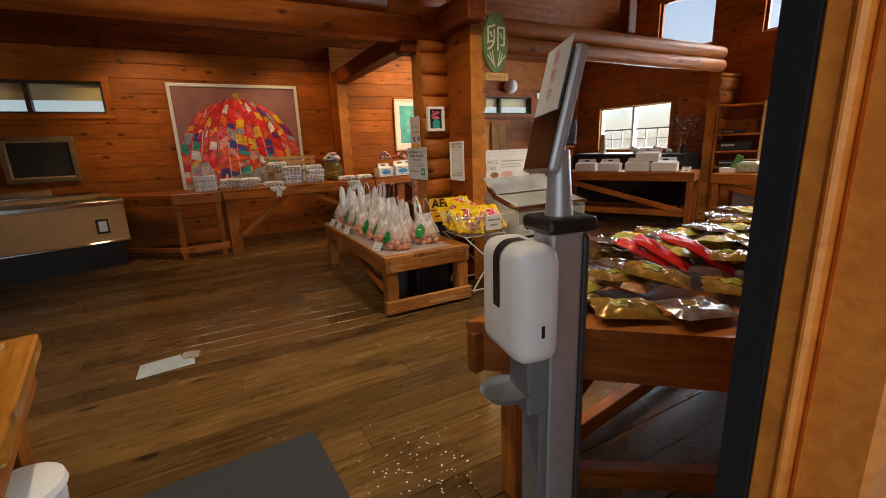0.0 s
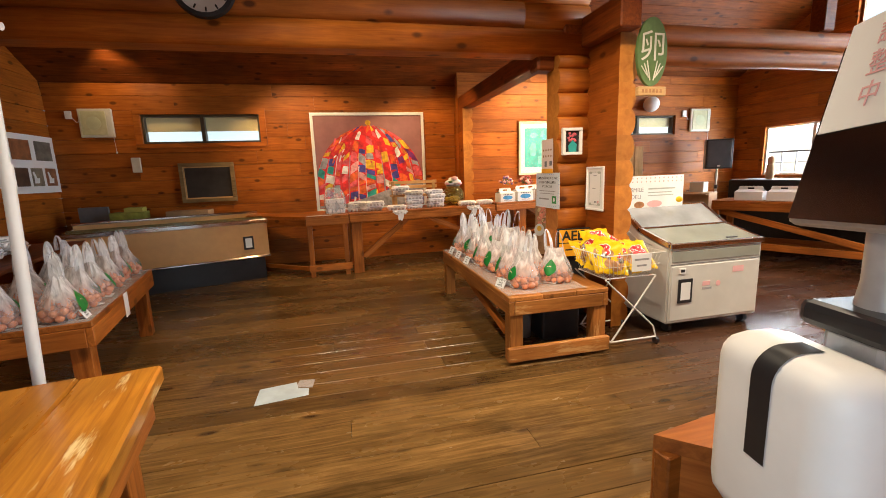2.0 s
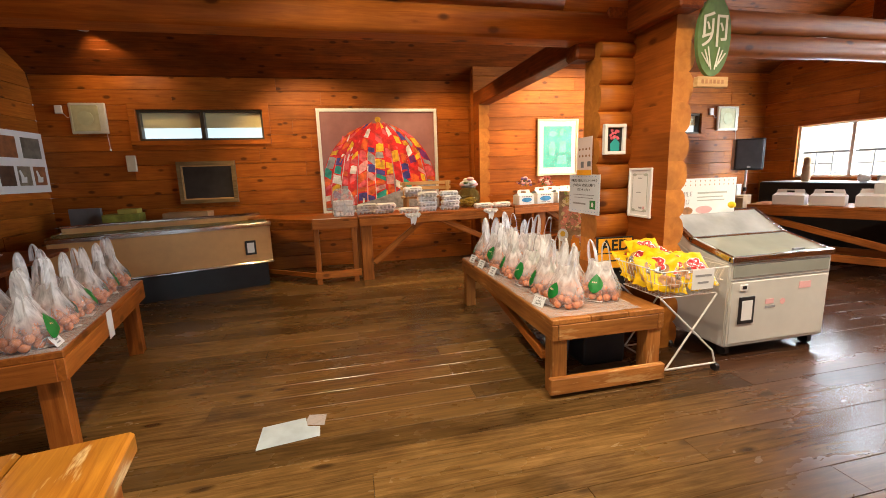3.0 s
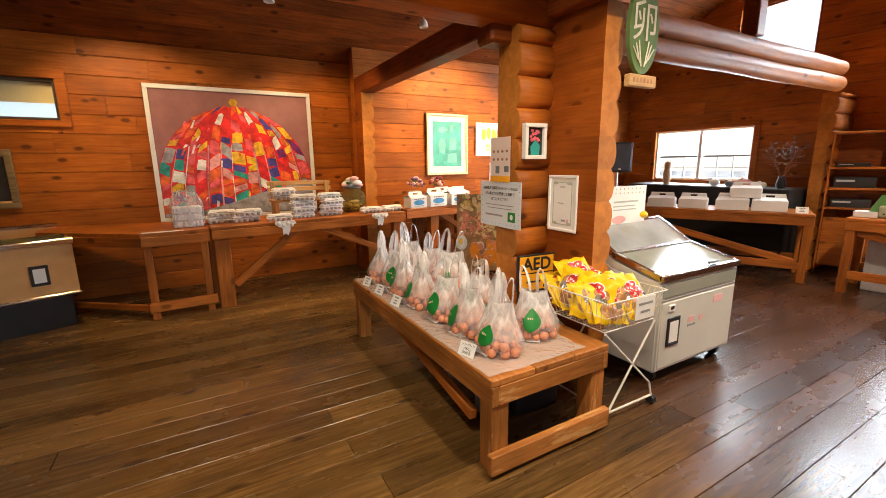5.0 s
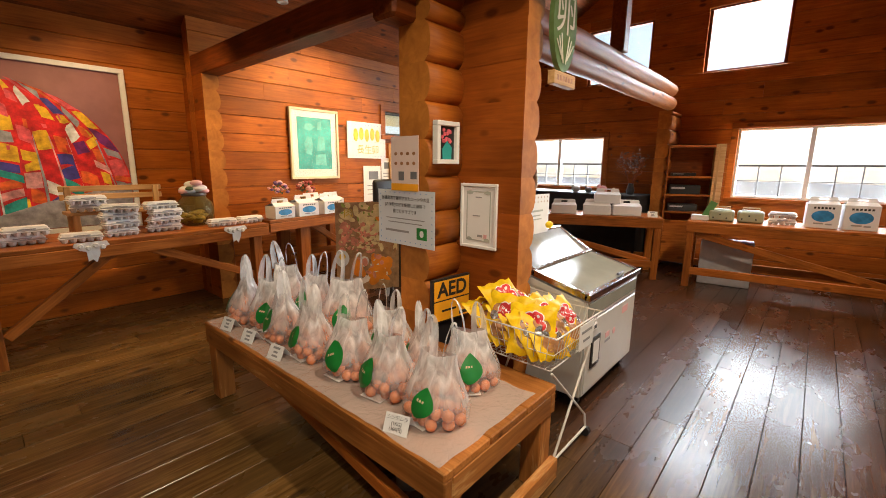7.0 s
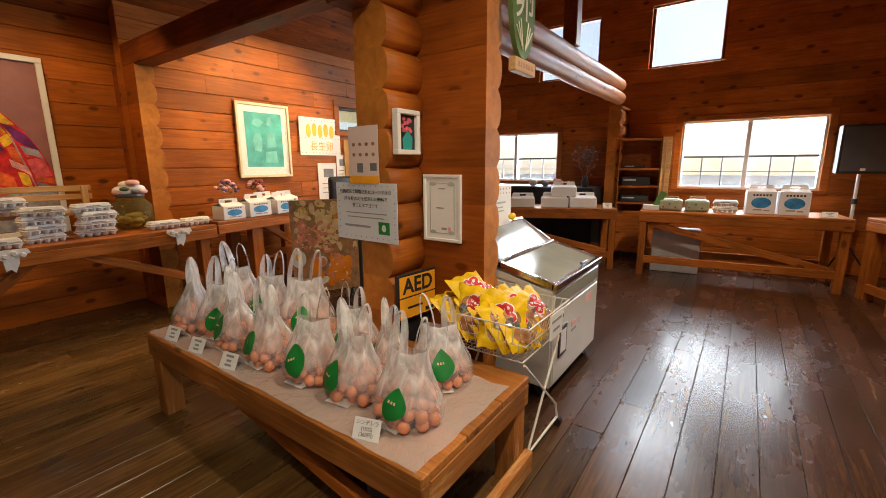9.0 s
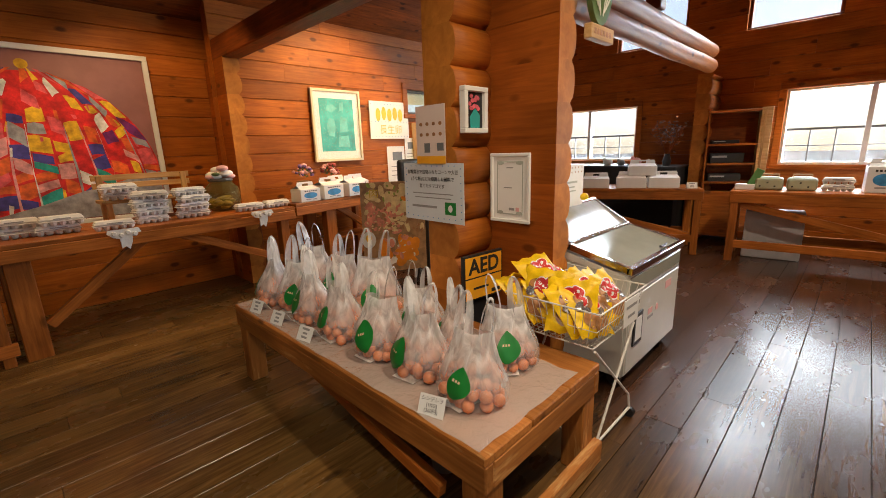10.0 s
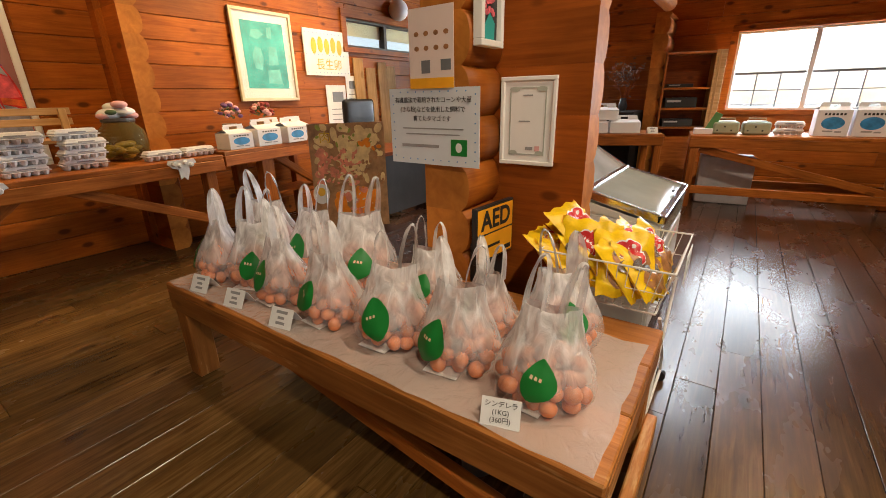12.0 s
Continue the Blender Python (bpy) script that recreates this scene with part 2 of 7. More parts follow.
def boxed(*a, **k):
    return box(bmesh.new(), *a, **k)


def bar(bm, a, b, w, h, bevel=0.004):
    """A squared timber from a to b, w wide and h high."""
    a, b = Vector(a), Vector(b)
    d = b - a
    q = d.to_track_quat("X", "Z").to_matrix().to_4x4()
    return box(bm, 0, -w / 2, -h / 2, d.length, w / 2, h / 2, bevel, Matrix.Translation(a) @ q)


def timber(name, a, b, w, h, mat, parent, bevel=0.004, label=""):
    """A bar as a part of its own with its grain along its length."""
    a, b = Vector(a), Vector(b)
    d = b - a
    ob = link(name, boxed(0, -w / 2, -h / 2, d.length, w / 2, h / 2, bevel), mat, parent, label)
    ob.matrix_basis = Matrix.Translation(a * U) @ d.to_track_quat("X", "Z").to_matrix().to_4x4()
    return ob


def tube(bm, pts, r, sides=8, cap=True):
    """A round rod through pts."""
    pts = [Vector(p) for p in pts]
    rings = []
    for i, p in enumerate(pts):
        d = (pts[min(i + 1, len(pts) - 1)] - pts[max(i - 1, 0)]).normalized()
        s = d.orthogonal().normalized() if not rings else (side - d * side.dot(d)).normalized()
        side, u = s, d.cross(s)
        rr = r[i] if isinstance(r, (list, tuple)) else r
        rings.append([bm.verts.new(p + (s * math.cos(a) + u * math.sin(a)) * rr) for a in (2 * math.pi * k / sides for k in range(sides))])
    for A, B in zip(rings, rings[1:]):
        for k in range(sides):
            bm.faces.new((A[k], A[(k + 1) % sides], B[(k + 1) % sides], B[k]))
    if cap:
        bm.faces.new(rings[0][::-1]), bm.faces.new(rings[-1])
    return bm


def lathe(bm, profile, sides=20, m=None):
    """A turned body from (radius, z) pairs."""
    rings = []
    for r, z in profile:
        rings.append([bm.verts.new((r * math.cos(a), r * math.sin(a), z)) for a in (2 * math.pi * k / sides for k in range(sides))])
    for A, B in zip(rings, rings[1:]):
        for k in range(sides):
            bm.faces.new((A[k], A[(k + 1) % sides], B[(k + 1) % sides], B[k]))
    if profile[0][0] > 0.001:
        bm.faces.new(rings[0][::-1])
    if profile[-1][0] > 0.001:
        bm.faces.new(rings[-1])
    if m is not None:
        bmesh.ops.transform(bm, verts=[v for R in rings for v in R], matrix=m)
    return bm


def prism(bm, poly, z0, z1):
    """A flat polygon raised from z0 to z1."""
    lo, hi = [bm.verts.new((x, y, z0)) for x, y in poly], [bm.verts.new((x, y, z1)) for x, y in poly]
    bm.faces.new(lo[::-1]), bm.faces.new(hi)
    n = len(poly)
    for i in range(n):
        bm.faces.new((lo[i], lo[(i + 1) % n], hi[(i + 1) % n], hi[i]))
    bmesh.ops.recalc_face_normals(bm, faces=bm.faces)
    return bm


# ---- the building ----
X0, X1, Y0, Y1 = -3.35, 9.26, 3.30, 11.40
RIDGE_Y, RIDGE_Z, SLOPE = 7.45, 5.45, 0.60
COURSE = 0.222


def roof_z(y):
    return RIDGE_Z - SLOPE * abs(y - RIDGE_Y)


FLAT = [(0, 0.007), (0.009, 0), (0.16, 0), (0.16, 1), (0.009, 1), (0, 0.993)]


def log_mesh(cache={}, **k):
    """One squared or round-faced log, along local x; its face looks to local -y. Ends may slope."""
    key = tuple(sorted((a, round(b, 3) if not isinstance(b, str) else b) for a, b in k.items()))
    if key in cache:
        return cache[key]
    a0, a1, b0, b1, h, deep, kind = (k[n] for n in ("a0", "a1", "b0", "b1", "h", "deep", "kind"))
    if kind == "flat":
        c = min(0.0075, h * 0.3)
        prof = [(c, 0.001), (0, c), (0, h - c), (c, h - 0.001), (deep, h), (deep, 0)]
    elif kind == "both":
        n = 12
        prof = [(deep / 2 - deep / 2 * math.cos(2 * math.pi * i / n), h / 2 + h / 2 * math.sin(-2 * math.pi * i / n)) for i in range(n)]
    else:
        n = 9
        prof = [(0.056 * (1 - math.sqrt(max(0, 1 - (2 * i / (n - 1) - 1) ** 2 * 0.96))), h * i / (n - 1)) for i in range(n)] + [(deep, h), (deep, 0)]
    bm = bmesh.new()
    A = [bm.verts.new((a0 + (b0 - a0) * z / h, y, z)) for y, z in prof]
    B = [bm.verts.new((a1 + (b1 - a1) * z / h, y, z)) for y, z in prof]
    n = len(prof)
    bm.faces.new(A), bm.faces.new(B[::-1])
    for i in range(n):
        f = bm.faces.new((A[(i + 1) % n], A[i], B[i], B[(i + 1) % n]))
        f.smooth = kind != "flat" and i < (n if kind == "both" else 8)
    bmesh.ops.recalc_face_normals(bm, faces=bm.faces)
    me = bpy.data.meshes.new("log")
    for f in bm.faces:
        if abs(f.normal.x) > 0.9 and kind != "flat":
            f.material_index = 1
    bm.transform(Matrix.Scale(U, 4))
    bm.to_mesh(me)
    bm.free()
    me.materials.append(M_PILLAR if k["deep"] == 0.18 else M_LOG)
    me.materials.append(M_LOGEND)
    cache[key] = me
    return me


LATER = []


def log_wall(name, start, turn, length, z0, z1, openings=(), deep=0.16, kind="flat", top=None, piece=3.4, label="", offset=0.0):
    """A wall of stacked logs from start along its local x, turned about z; its face looks to local -y. openings: (s0, s1, z0, z1)."""
    wall = thing(name, pose(start[0], start[1], 0, 0, 0, turn), label or "wall of stacked orange-stained logs with dark joints", "wall", kind="structure")

    def build():
        rng = random.Random(name)
        z, i = z0, 0
        while z < z1 - 0.01:
            zt = min(z + COURSE, z1)
            cuts = [0.0, length]
            lim = lambda zz: (0.0, length) if top is None else top(zz)
            lo0, lo1 = lim(z + 0.001)
            hi0, hi1 = lim(zt)
            for s0, s1, q0, q1 in openings:
                if q0 < zt and q1 > z:
                    cuts += [s0, s1]
            s = lo0 + rng.uniform(0.6, piece)
            while s < lo1 - 0.5:
                if all(not (s0 - 0.3 < s < s1 + 0.3) for s0, s1, q0, q1 in openings if q0 < zt and q1 > z):
                    cuts.append(s)
                s += rng.uniform(0.55, 1.0) * piece
            cuts = sorted(c for c in set(cuts) if 0 <= c <= length)
            for a, b in zip(cuts, cuts[1:]):
                if b <= lo0 or a >= lo1 or b - a < 0.02:
                    continue
                spans = [(z, zt)]
                mid = (a + b) / 2
                for s0, s1, q0, q1 in openings:
                    if s0 < mid < s1:
                        spans = [(p, q) for u, w in spans for p, q in ((u, min(w, q0)), (max(u, q1), w)) if q - p > 0.012]
                for u, w in spans:
                    a0, a1 = max(a, lo0), min(b, lo1)
                    b0, b1 = max(a, hi0), min(b, hi1)
                    if b1 < b0:
                        b0 = b1 = min(max((hi0 + hi1) / 2, a0), a1)
                    out = rng.uniform(0, 0.004)
                    ob = new("log", log_mesh(a0=a0 - a0, a1=a1 - a0 - 0.002, b0=b0 - a0, b1=b1 - a0 - 0.002, h=w - u, deep=deep, kind=kind))
                    ob.parent = wall
                    ob.location = Vector((a0, -out, u)) * U
            z, i = zt, i + 1
    LATER.append(build)
    return wall


# window openings
N_WIN = [(-2.07, -0.29, 2.14, 2.60), (6.03, 7.72, 2.12, 2.50)]
E_WIN = [(4.76, 6.54, 1.17, 2.22), (8.62, 10.40, 1.24, 2.17)]
GABLE = [(6.08, 7.13), (7.93, 9.04)]


def gable_top(zz):
    d = (RIDGE_Z - zz) / SLOPE
    return max(0.0, (Y1 + 0.0) - (RIDGE_Y + d)), min(Y1 - Y0 + 0.0, (Y1 + 0.0) - (RIDGE_Y - d))


log_wall("wall_north", (X0, Y1), 0, 3.25 - X0, 0, roof_z(Y1), [(a - X0, b - X0, c, d) for a, b, c, d in N_WIN[:1]])
log_wall("wall_north_office", (3.12, 11.10), 0, X1 - 3.12, 0, roof_z(11.1), [(a - 3.12, b - 3.12, c, d) for a, b, c, d in N_WIN[1:]],
         label="brightly lit wall of stacked orange pine logs with knots", piece=2.2)
log_wall("wall_east", (X1, Y1), -90, Y1 - Y0, 0, RIDGE_Z, [(Y1 - b, Y1 - a, c, d) for a, b, c, d in E_WIN]
         + [(Y1 - b, Y1 - a, 3.11, 4.05) for a, b in GABLE], top=gable_top, label="gable wall of dark orange logs with windows")
log_wall("wall_west", (X0, Y0), 90, Y1 - Y0, 0, RIDGE_Z, top=lambda zz: (lambda d: (max(0, RIDGE_Y - d - Y0), min(Y1 - Y0, RIDGE_Y + d - Y0)))((RIDGE_Z - zz) / SLOPE))
log_wall("wall_south", (X1, Y0), 180, X1 - X0, 0, roof_z(Y0), [(X1 - 1.73, X1 + 0.55, 0, 2.10)], label="entrance wall of stacked logs with a wide doorway")

# the middle line of logs: pillar, lintel courses, round beams
log_wall("wall_pillar_stub", (3.07, 7.29), 0, 0.32, 0, 2.56, kind="round", deep=0.26, label="short stub of round-faced logs with posters on its sawn end")
log_wall("wall_pillar_post", (3.565, 6.84), 90, 0.70, 0, 2.62, kind="round", deep=0.18, label="dark log pillar with a flat face and a wavy sawn edge")
log_wall("wall_lintel", (X0, 7.29), 0, 3.39 - X0, 2.56, 3.25, kind="round", deep=0.24, piece=9, label="log lintel of round-faced orange logs above the shop")
log_wall("wall_corner_stub", (3.30, 10.80), 90, 0.60, 0, 2.62, kind="round", deep=0.18, label="short log wall stub beside the counter")
log_wall("wall_shelf_stub", (8.66, 7.36), 0, 0.60, 0, 2.5, kind="round", deep=0.2, label="stub of round logs under the beam end")

for i, (za, dia) in enumerate(((2.50, 0.21), (2.70, 0.21))):
    beam = thing("round_log_beam", pose(3.40, 7.32, za), "long round orange log beam below the roof", "beam", "pair of round log beams", "structure")
    bm = bmesh.new()
    prof = [(x, 0.1 * random.Random(i * 50 + k).uniform(0.96, 1.04)) for k, x in enumerate(np.linspace(0, 5.28, 18))]
    tube(bm, [(x, 0.1, 0.1 + 0.004 * math.sin(x * 3 + i)) for x, r in prof], [r for x, r in prof], 18)
    part("log", bm, M_LOG, beam, smooth=True)
part_parent = thing("ridge_post", pose(6.35, 7.42, 2.9), "upright timber post standing on the log beam", "post", kind="structure")
part("post", boxed(-0.08, -0.08, 0, 0.08, 0.08, 2.5, 0.01), M_POST, part_parent)
tie = thing("tie_beam", pose(3.12, 7.50, 2.60), "dark square timber beam running to the back wall", "beam", kind="structure")
timber("beam", (0.1, -0.2, 0.115), (0.1, 3.6, 0.115), 0.2, 0.23, M_POST, tie, 0.012)
corbel = thing("beam_stub", pose(2.9, 7.40, 2.44), "short log stub end carrying the beam", "beam", kind="structure")
timber("stub", (0.0, 0.1, 0.07), (0.3, 0.1, 0.07), 0.2, 0.14, M_POST, corbel, 0.02)
post_cap = thing("rafter_tie", pose(3.3, 6.2, 2.62), "dark timber beam above the log pillar", "beam", kind="structure")
timber("beam", (0.09, 0.5, 0.13), (0.09, 1.1, 0.13), 0.2, 0.26, M_POST, post_cap, 0.012)


def floor_and_ceiling():
    bm = boxed(X0 - 0.2, Y0 - 0.2, -0.25, X1 + 0.2, Y1 + 0.2, -0.022)
    fl = tagged(link("floor", bm, M_DARK), "worn dark brown glossy wooden board floor", "floor", kind="structure")

    def planks():
        rng, cache = random.Random(5), {}
        y, w = Y0 - 0.16, 0.187
        while y < Y1:
            x = X0 - rng.uniform(0.0, 2.5)
            while x < X1:
                n = rng.choice((3.0, 3.6, 4.2))
                a, b = max(x, X0), min(x + n, X1)
                if b - a > 0.05:
                    key = round(b - a, 2)
                    if key not in cache:
                        q = boxed(0.001, 0.0013, -0.03, key - 0.001, w - 0.0013, 0, 0.002)
                        me = bpy.data.meshes.new("floor_board")
                        q.transform(Matrix.Scale(U, 4))
                        q.to_mesh(me)
                        q.free()
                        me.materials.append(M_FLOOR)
                        cache[key] = me
                    ob = new("floor_board", cache[key])
                    ob.parent = fl
                    ob.location = Vector((a, y, rng.uniform(-0.0012, 0.0012))) * U
                    ob.rotation_euler.x = rng.uniform(-0.006, 0.006)
                x += n
            y += w
    LATER.append(planks)
    bm = bmesh.new()
    for sgn in (1, -1):
        end = Y1 + 0.5 if sgn > 0 else Y0 - 0.6
        n = 34
        for i in range(n):
            ya, yb = RIDGE_Y + (end - RIDGE_Y) * i / n, RIDGE_Y + (end - RIDGE_Y) * (i + 1) / n
            g = 0.004 * sgn
            v = [(X0 - 0.4, ya + g), (X1 + 0.5, ya + g), (X1 + 0.5, yb - g), (X0 - 0.4, yb - g)]
            lo = [bm.verts.new((x, y, roof_z(y))) for x, y in v]
            hi = [bm.verts.new((x, y, roof_z(y) + 0.03)) for x, y in v]
            bm.faces.new(lo), bm.faces.new(hi)
            for k in range(4):
                bm.faces.new((lo[k], lo[(k + 1) % 4], hi[(k + 1) % 4], hi[k]))
        v = [(X0 - 0.4, RIDGE_Y), (X1 + 0.5, RIDGE_Y), (X1 + 0.5, end), (X0 - 0.4, end)]
        lo = [bm.verts.new((x, y, roof_z(y) + 0.034)) for x, y in v]
        hi = [bm.verts.new((x, y, roof_z(y) + 0.2)) for x, y in v]
        bm.faces.new(lo), bm.faces.new(hi)
        for k in range(4):
            bm.faces.new((lo[k], lo[(k + 1) % 4], hi[(k + 1) % 4], hi[k]))
    bmesh.ops.recalc_face_normals(bm, faces=bm.faces)
    tagged(link("ceiling", bm, M_CEIL), "sloping ceiling of knotty orange-brown boards", "ceiling", kind="structure")


floor_and_ceiling()


def window(name, m, w, h, sashes, muntins, label, frame_mat=M_WHITE, casing=0.10, bars=(3, 2), blind=False):
    """A window in a wall; local x along it, -y into the room, origin at the opening's lower corner."""
    win = thing(name, m, label, "window", kind="structure")
    t = 0.035
    fr = bmesh.new()
    box(fr, 0, 0.02, 0, w, 0.13, t, 0.003), box(fr, 0, 0.02, h - t, w, 0.13, h, 0.003)
    box(fr, 0, 0.02, t, t, 0.13, h - t, 0.003), box(fr, w - t, 0.02, t, w, 0.13, h - t, 0.003)
    for i in range(1, sashes):
        box(fr, w * i / sashes - 0.03, 0.015, t, w * i / sashes + 0.03, 0.13, h - t, 0.003)
    part("window_frame", fr, frame_mat, win)
    if casing:
        c = casing
        for nm, q in (("casing", (-c, -0.03, h, w + c, 0.0, h + c)), ("sill", (-c, -0.05, -c * 0.7, w + c, 0.0, 0)),
                      ("casing", (-c, -0.028, 0, 0, 0.0, h)), ("casing", (w, -0.028, 0, w + c, 0.0, h))):
            part(nm, boxed(*q, 0.004), M_LOG, win)
    for i in range(sashes):
        a, b = w * i / sashes + (t if i == 0 else 0.03), w * (i + 1) / sashes - (t if i == sashes - 1 else 0.03)
        part("pane", boxed(a, 0.085, t, b, 0.089, h - t), M_GLASS, win).visible_shadow = False
        if muntins:
            sash = bmesh.new()
            zm = t + (h - 2 * t) * 0.47
            box(sash, a, 0.055, zm - 0.016, b, 0.084, zm + 0.016, 0.002)
            for k in range(1, bars[0]):
                box(sash, a + (b - a) * k / bars[0] - 0.008, 0.06, t, a + (b - a) * k / bars[0] + 0.008, 0.084, zm - 0.016)
            for k in range(1, bars[1]):
                box(sash, a, 0.061, t + (zm - t) * k / bars[1] - 0.006, b, 0.0835, t + (zm - t) * k / bars[1] + 0.006)
            part("muntin", sash, M_BAR, win, "dark window bars")
        if blind:
            part("blind", boxed(a, 0.105, t + (h - 2 * t) * 0.42, b, 0.109, h - t), M_BLIND, win, "pale yellow blind half down")
    return win


M_BAR = plain("grey_window_bar", (0.16, 0.155, 0.15), 0.5)
M_WINDARK = plain("dark_window_frame", (0.075, 0.055, 0.03), 0.5)
M_BLIND = plain("yellow_blind", (0.75, 0.66, 0.28), 0.6, vary=0.05)
for i, (a, b, c, d) in enumerate(E_WIN):
    window(f"window_{i + 1}", pose(X1, b, c, 0, 0, -90), b - a, d - c, 2, True, "white double sash window with small lower panes, bright outside", casing=0.09)
for i, (a, b, c, d) in enumerate(N_WIN):
    window(f"window_{i + 3}", pose(a, Y1 if i == 0 else 11.10, c), b - a, d - c, 2, False, "low wide dark-framed transom window with a yellow blind", M_WINDARK, 0.1, blind=True)


def gable_window(name, a, b):
    win = thing(name, pose(X1, 0, 0), "tall bright gable window with a slanted top", "window", kind="structure")
    z0 = 3.11
    top = lambda y: min(4.05, roof_z(y) - 0.45)
    fr = bmesh.new()
    for p, q in (((a, z0), (b, z0)), ((b, z0), (b, top(b))), ((b, top(b)), (a, top(a))), ((a, top(a)), (a, z0))):
        bar(fr, (0.07, *p), (0.07, *q), 0.09, 0.05)
    part("window_frame", fr, M_POST, win)
    part("pane", boxed(0.1, a, z0, 0.104, b, 4.05), M_GLASS, win).visible_shadow = False


for i, (a, b) in enumerate(GABLE):
    gable_window(f"window_{i + 5}", a, b)

# ---- things: helpers ----
EGG = plain("brown_egg_shell", (0.72, 0.25, 0.10), 0.42, vary=0.25, scale=3)
EGG_PALE = plain("pale_egg_shell", (0.74, 0.52, 0.34), 0.5, vary=0.15, scale=3)
M_GREEN = plain("green_leaf_print", (0.010, 0.215, 0.035), 0.45)
M_YELLOW = plain("yellow_foil", (0.78, 0.50, 0.008), 0.36, vary=0.2, scale=20, relief=0.6)
M_YELLOW.node_tree.nodes["Principled BSDF"].inputs["Specular IOR Level"].default_value = 0.28
M_RED = plain("red_print", (0.62, 0.03, 0.03), 0.3)
M_ORANGE = plain("orange_sign", (0.95, 0.42, 0.02), 0.45)
M_INK = plain("black_ink", (0.02, 0.02, 0.02), 0.6)
M_GREYINK = plain("grey_ink", (0.30, 0.30, 0.31), 0.7)
M_CARTON = plain("white_pulp_carton", (0.74, 0.73, 0.71), 0.75, vary=0.08, relief=0.3, scale=40)
M_BOXWHITE = plain("white_card_box", (0.76, 0.76, 0.78), 0.55, vary=0.04)
M_BLUE = plain("blue_print", (0.04, 0.25, 0.55), 0.5, vary=0.4, scale=12)
M_CREAM = plain("cream_enamel", (0.62, 0.61, 0.57), 0.3, vary=0.07, scale=3)
M_TAN = plain("tan_laminate", (0.62, 0.34, 0.13), 0.4, vary=0.06)
M_DKGREY = plain("dark_grey_metal", (0.06, 0.06, 0.062), 0.4, vary=0.15)
M_GREYP = plain("grey_plastic", (0.17, 0.18, 0.19), 0.4)
M_WIRE = plain("white_coated_wire", (0.72, 0.70, 0.66), 0.4)
M_CARD = plain("brown_cardboard", (0.42, 0.26, 0.13), 0.75)
M_SNACK = plain("brown_snack", (0.35, 0.16, 0.06), 0.4, vary=0.4, scale=25, relief=0.5)
M_RUG = plain("dark_grey_mat", (0.045, 0.045, 0.048), 0.95, vary=0.25, scale=120, relief=0.8)
M_LID = plain("grey_lid_glass", (0.30, 0.31, 0.27), 0.12, vary=0.15, scale=2)
# silver colour that stands in for light reflected off the snack bags
M_SHINE = plain("painted_foil_shine", (0.50, 0.48, 0.46), 0.2, 0.8, 0.3, 20, relief=0.5)
M_HOOD = plain("silver_hood_glass", (0.46, 0.48, 0.49), 0.10, 0.35, 0.2, 3)
M_PICGLASS = glass("glossy_glazing", alpha=0.02)
M_JAR = glass("jar_glass", (0.13, 0.11, 0.035), 0.02, 0.55)
M_AMBER = plain("yellow_pickle", (0.70, 0.46, 0.03), 0.3, vary=0.5, scale=15)
M_ROSE = plain("pink_cloth", (0.75, 0.42, 0.42), 0.8)
M_LEAF = plain("dry_green_leaf", (0.07, 0.12, 0.04), 0.7, vary=0.4)
M_BEIGEP = plain("beige_plastic", (0.62, 0.60, 0.50), 0.5)


def film(name, alpha, color=(0.82, 0.81, 0.80), rough=0.2, low=1.0):
    """Milky thin plastic film with creases."""
    m, nt, b = shader(name)
    b.inputs["Base Color"].default_value = (*color, 1)
    tc = nt.nodes.new("ShaderNodeTexCoord")
    mp = node(nt, "ShaderNodeMapping", Scale=(26, 26, 7))
    nt.links.new(tc.outputs["Object"], mp.inputs[0])
    nz = node(nt, "ShaderNodeTexNoise", Scale=1.0, Detail=5.0, Distortion=0.8)
    nt.links.new(mp.outputs[0], nz.inputs["Vector"])
    mr = nt.nodes.new("ShaderNodeMapRange")
    mr.inputs[1].default_value, mr.inputs[2].default_value = 0.35, 0.68
    mr.inputs[3].default_value, mr.inputs[4].default_value = alpha * 0.6, min(1, alpha * 1.5)
    nt.links.new(nz.outputs["Fac"], mr.inputs[0])
    fade = nt.nodes.new("ShaderNodeMapRange")
    sep = nt.nodes.new("ShaderNodeSeparateXYZ")
    nt.links.new(tc.outputs["Object"], sep.inputs[0])
    nt.links.new(sep.outputs["Z"], fade.inputs[0])
    fade.inputs[1].default_value, fade.inputs[2].default_value, fade.inputs[3].default_value, fade.inputs[4].default_value = 0.07, 0.19, low, 1.0
    mul = nt.nodes.new("ShaderNodeMath")
    mul.operation = "MULTIPLY"
    nt.links.new(mr.outputs[0], mul.inputs[0]), nt.links.new(fade.outputs[0], mul.inputs[1])
    nt.links.new(mul.outputs[0], b.inputs["Alpha"])
    b.inputs["Roughness"].default_value = rough
    b.inputs["Specular IOR Level"].default_value = 0.5
    bump(nt, b, nz.outputs["Fac"], 0.9, 0.012)
    return m


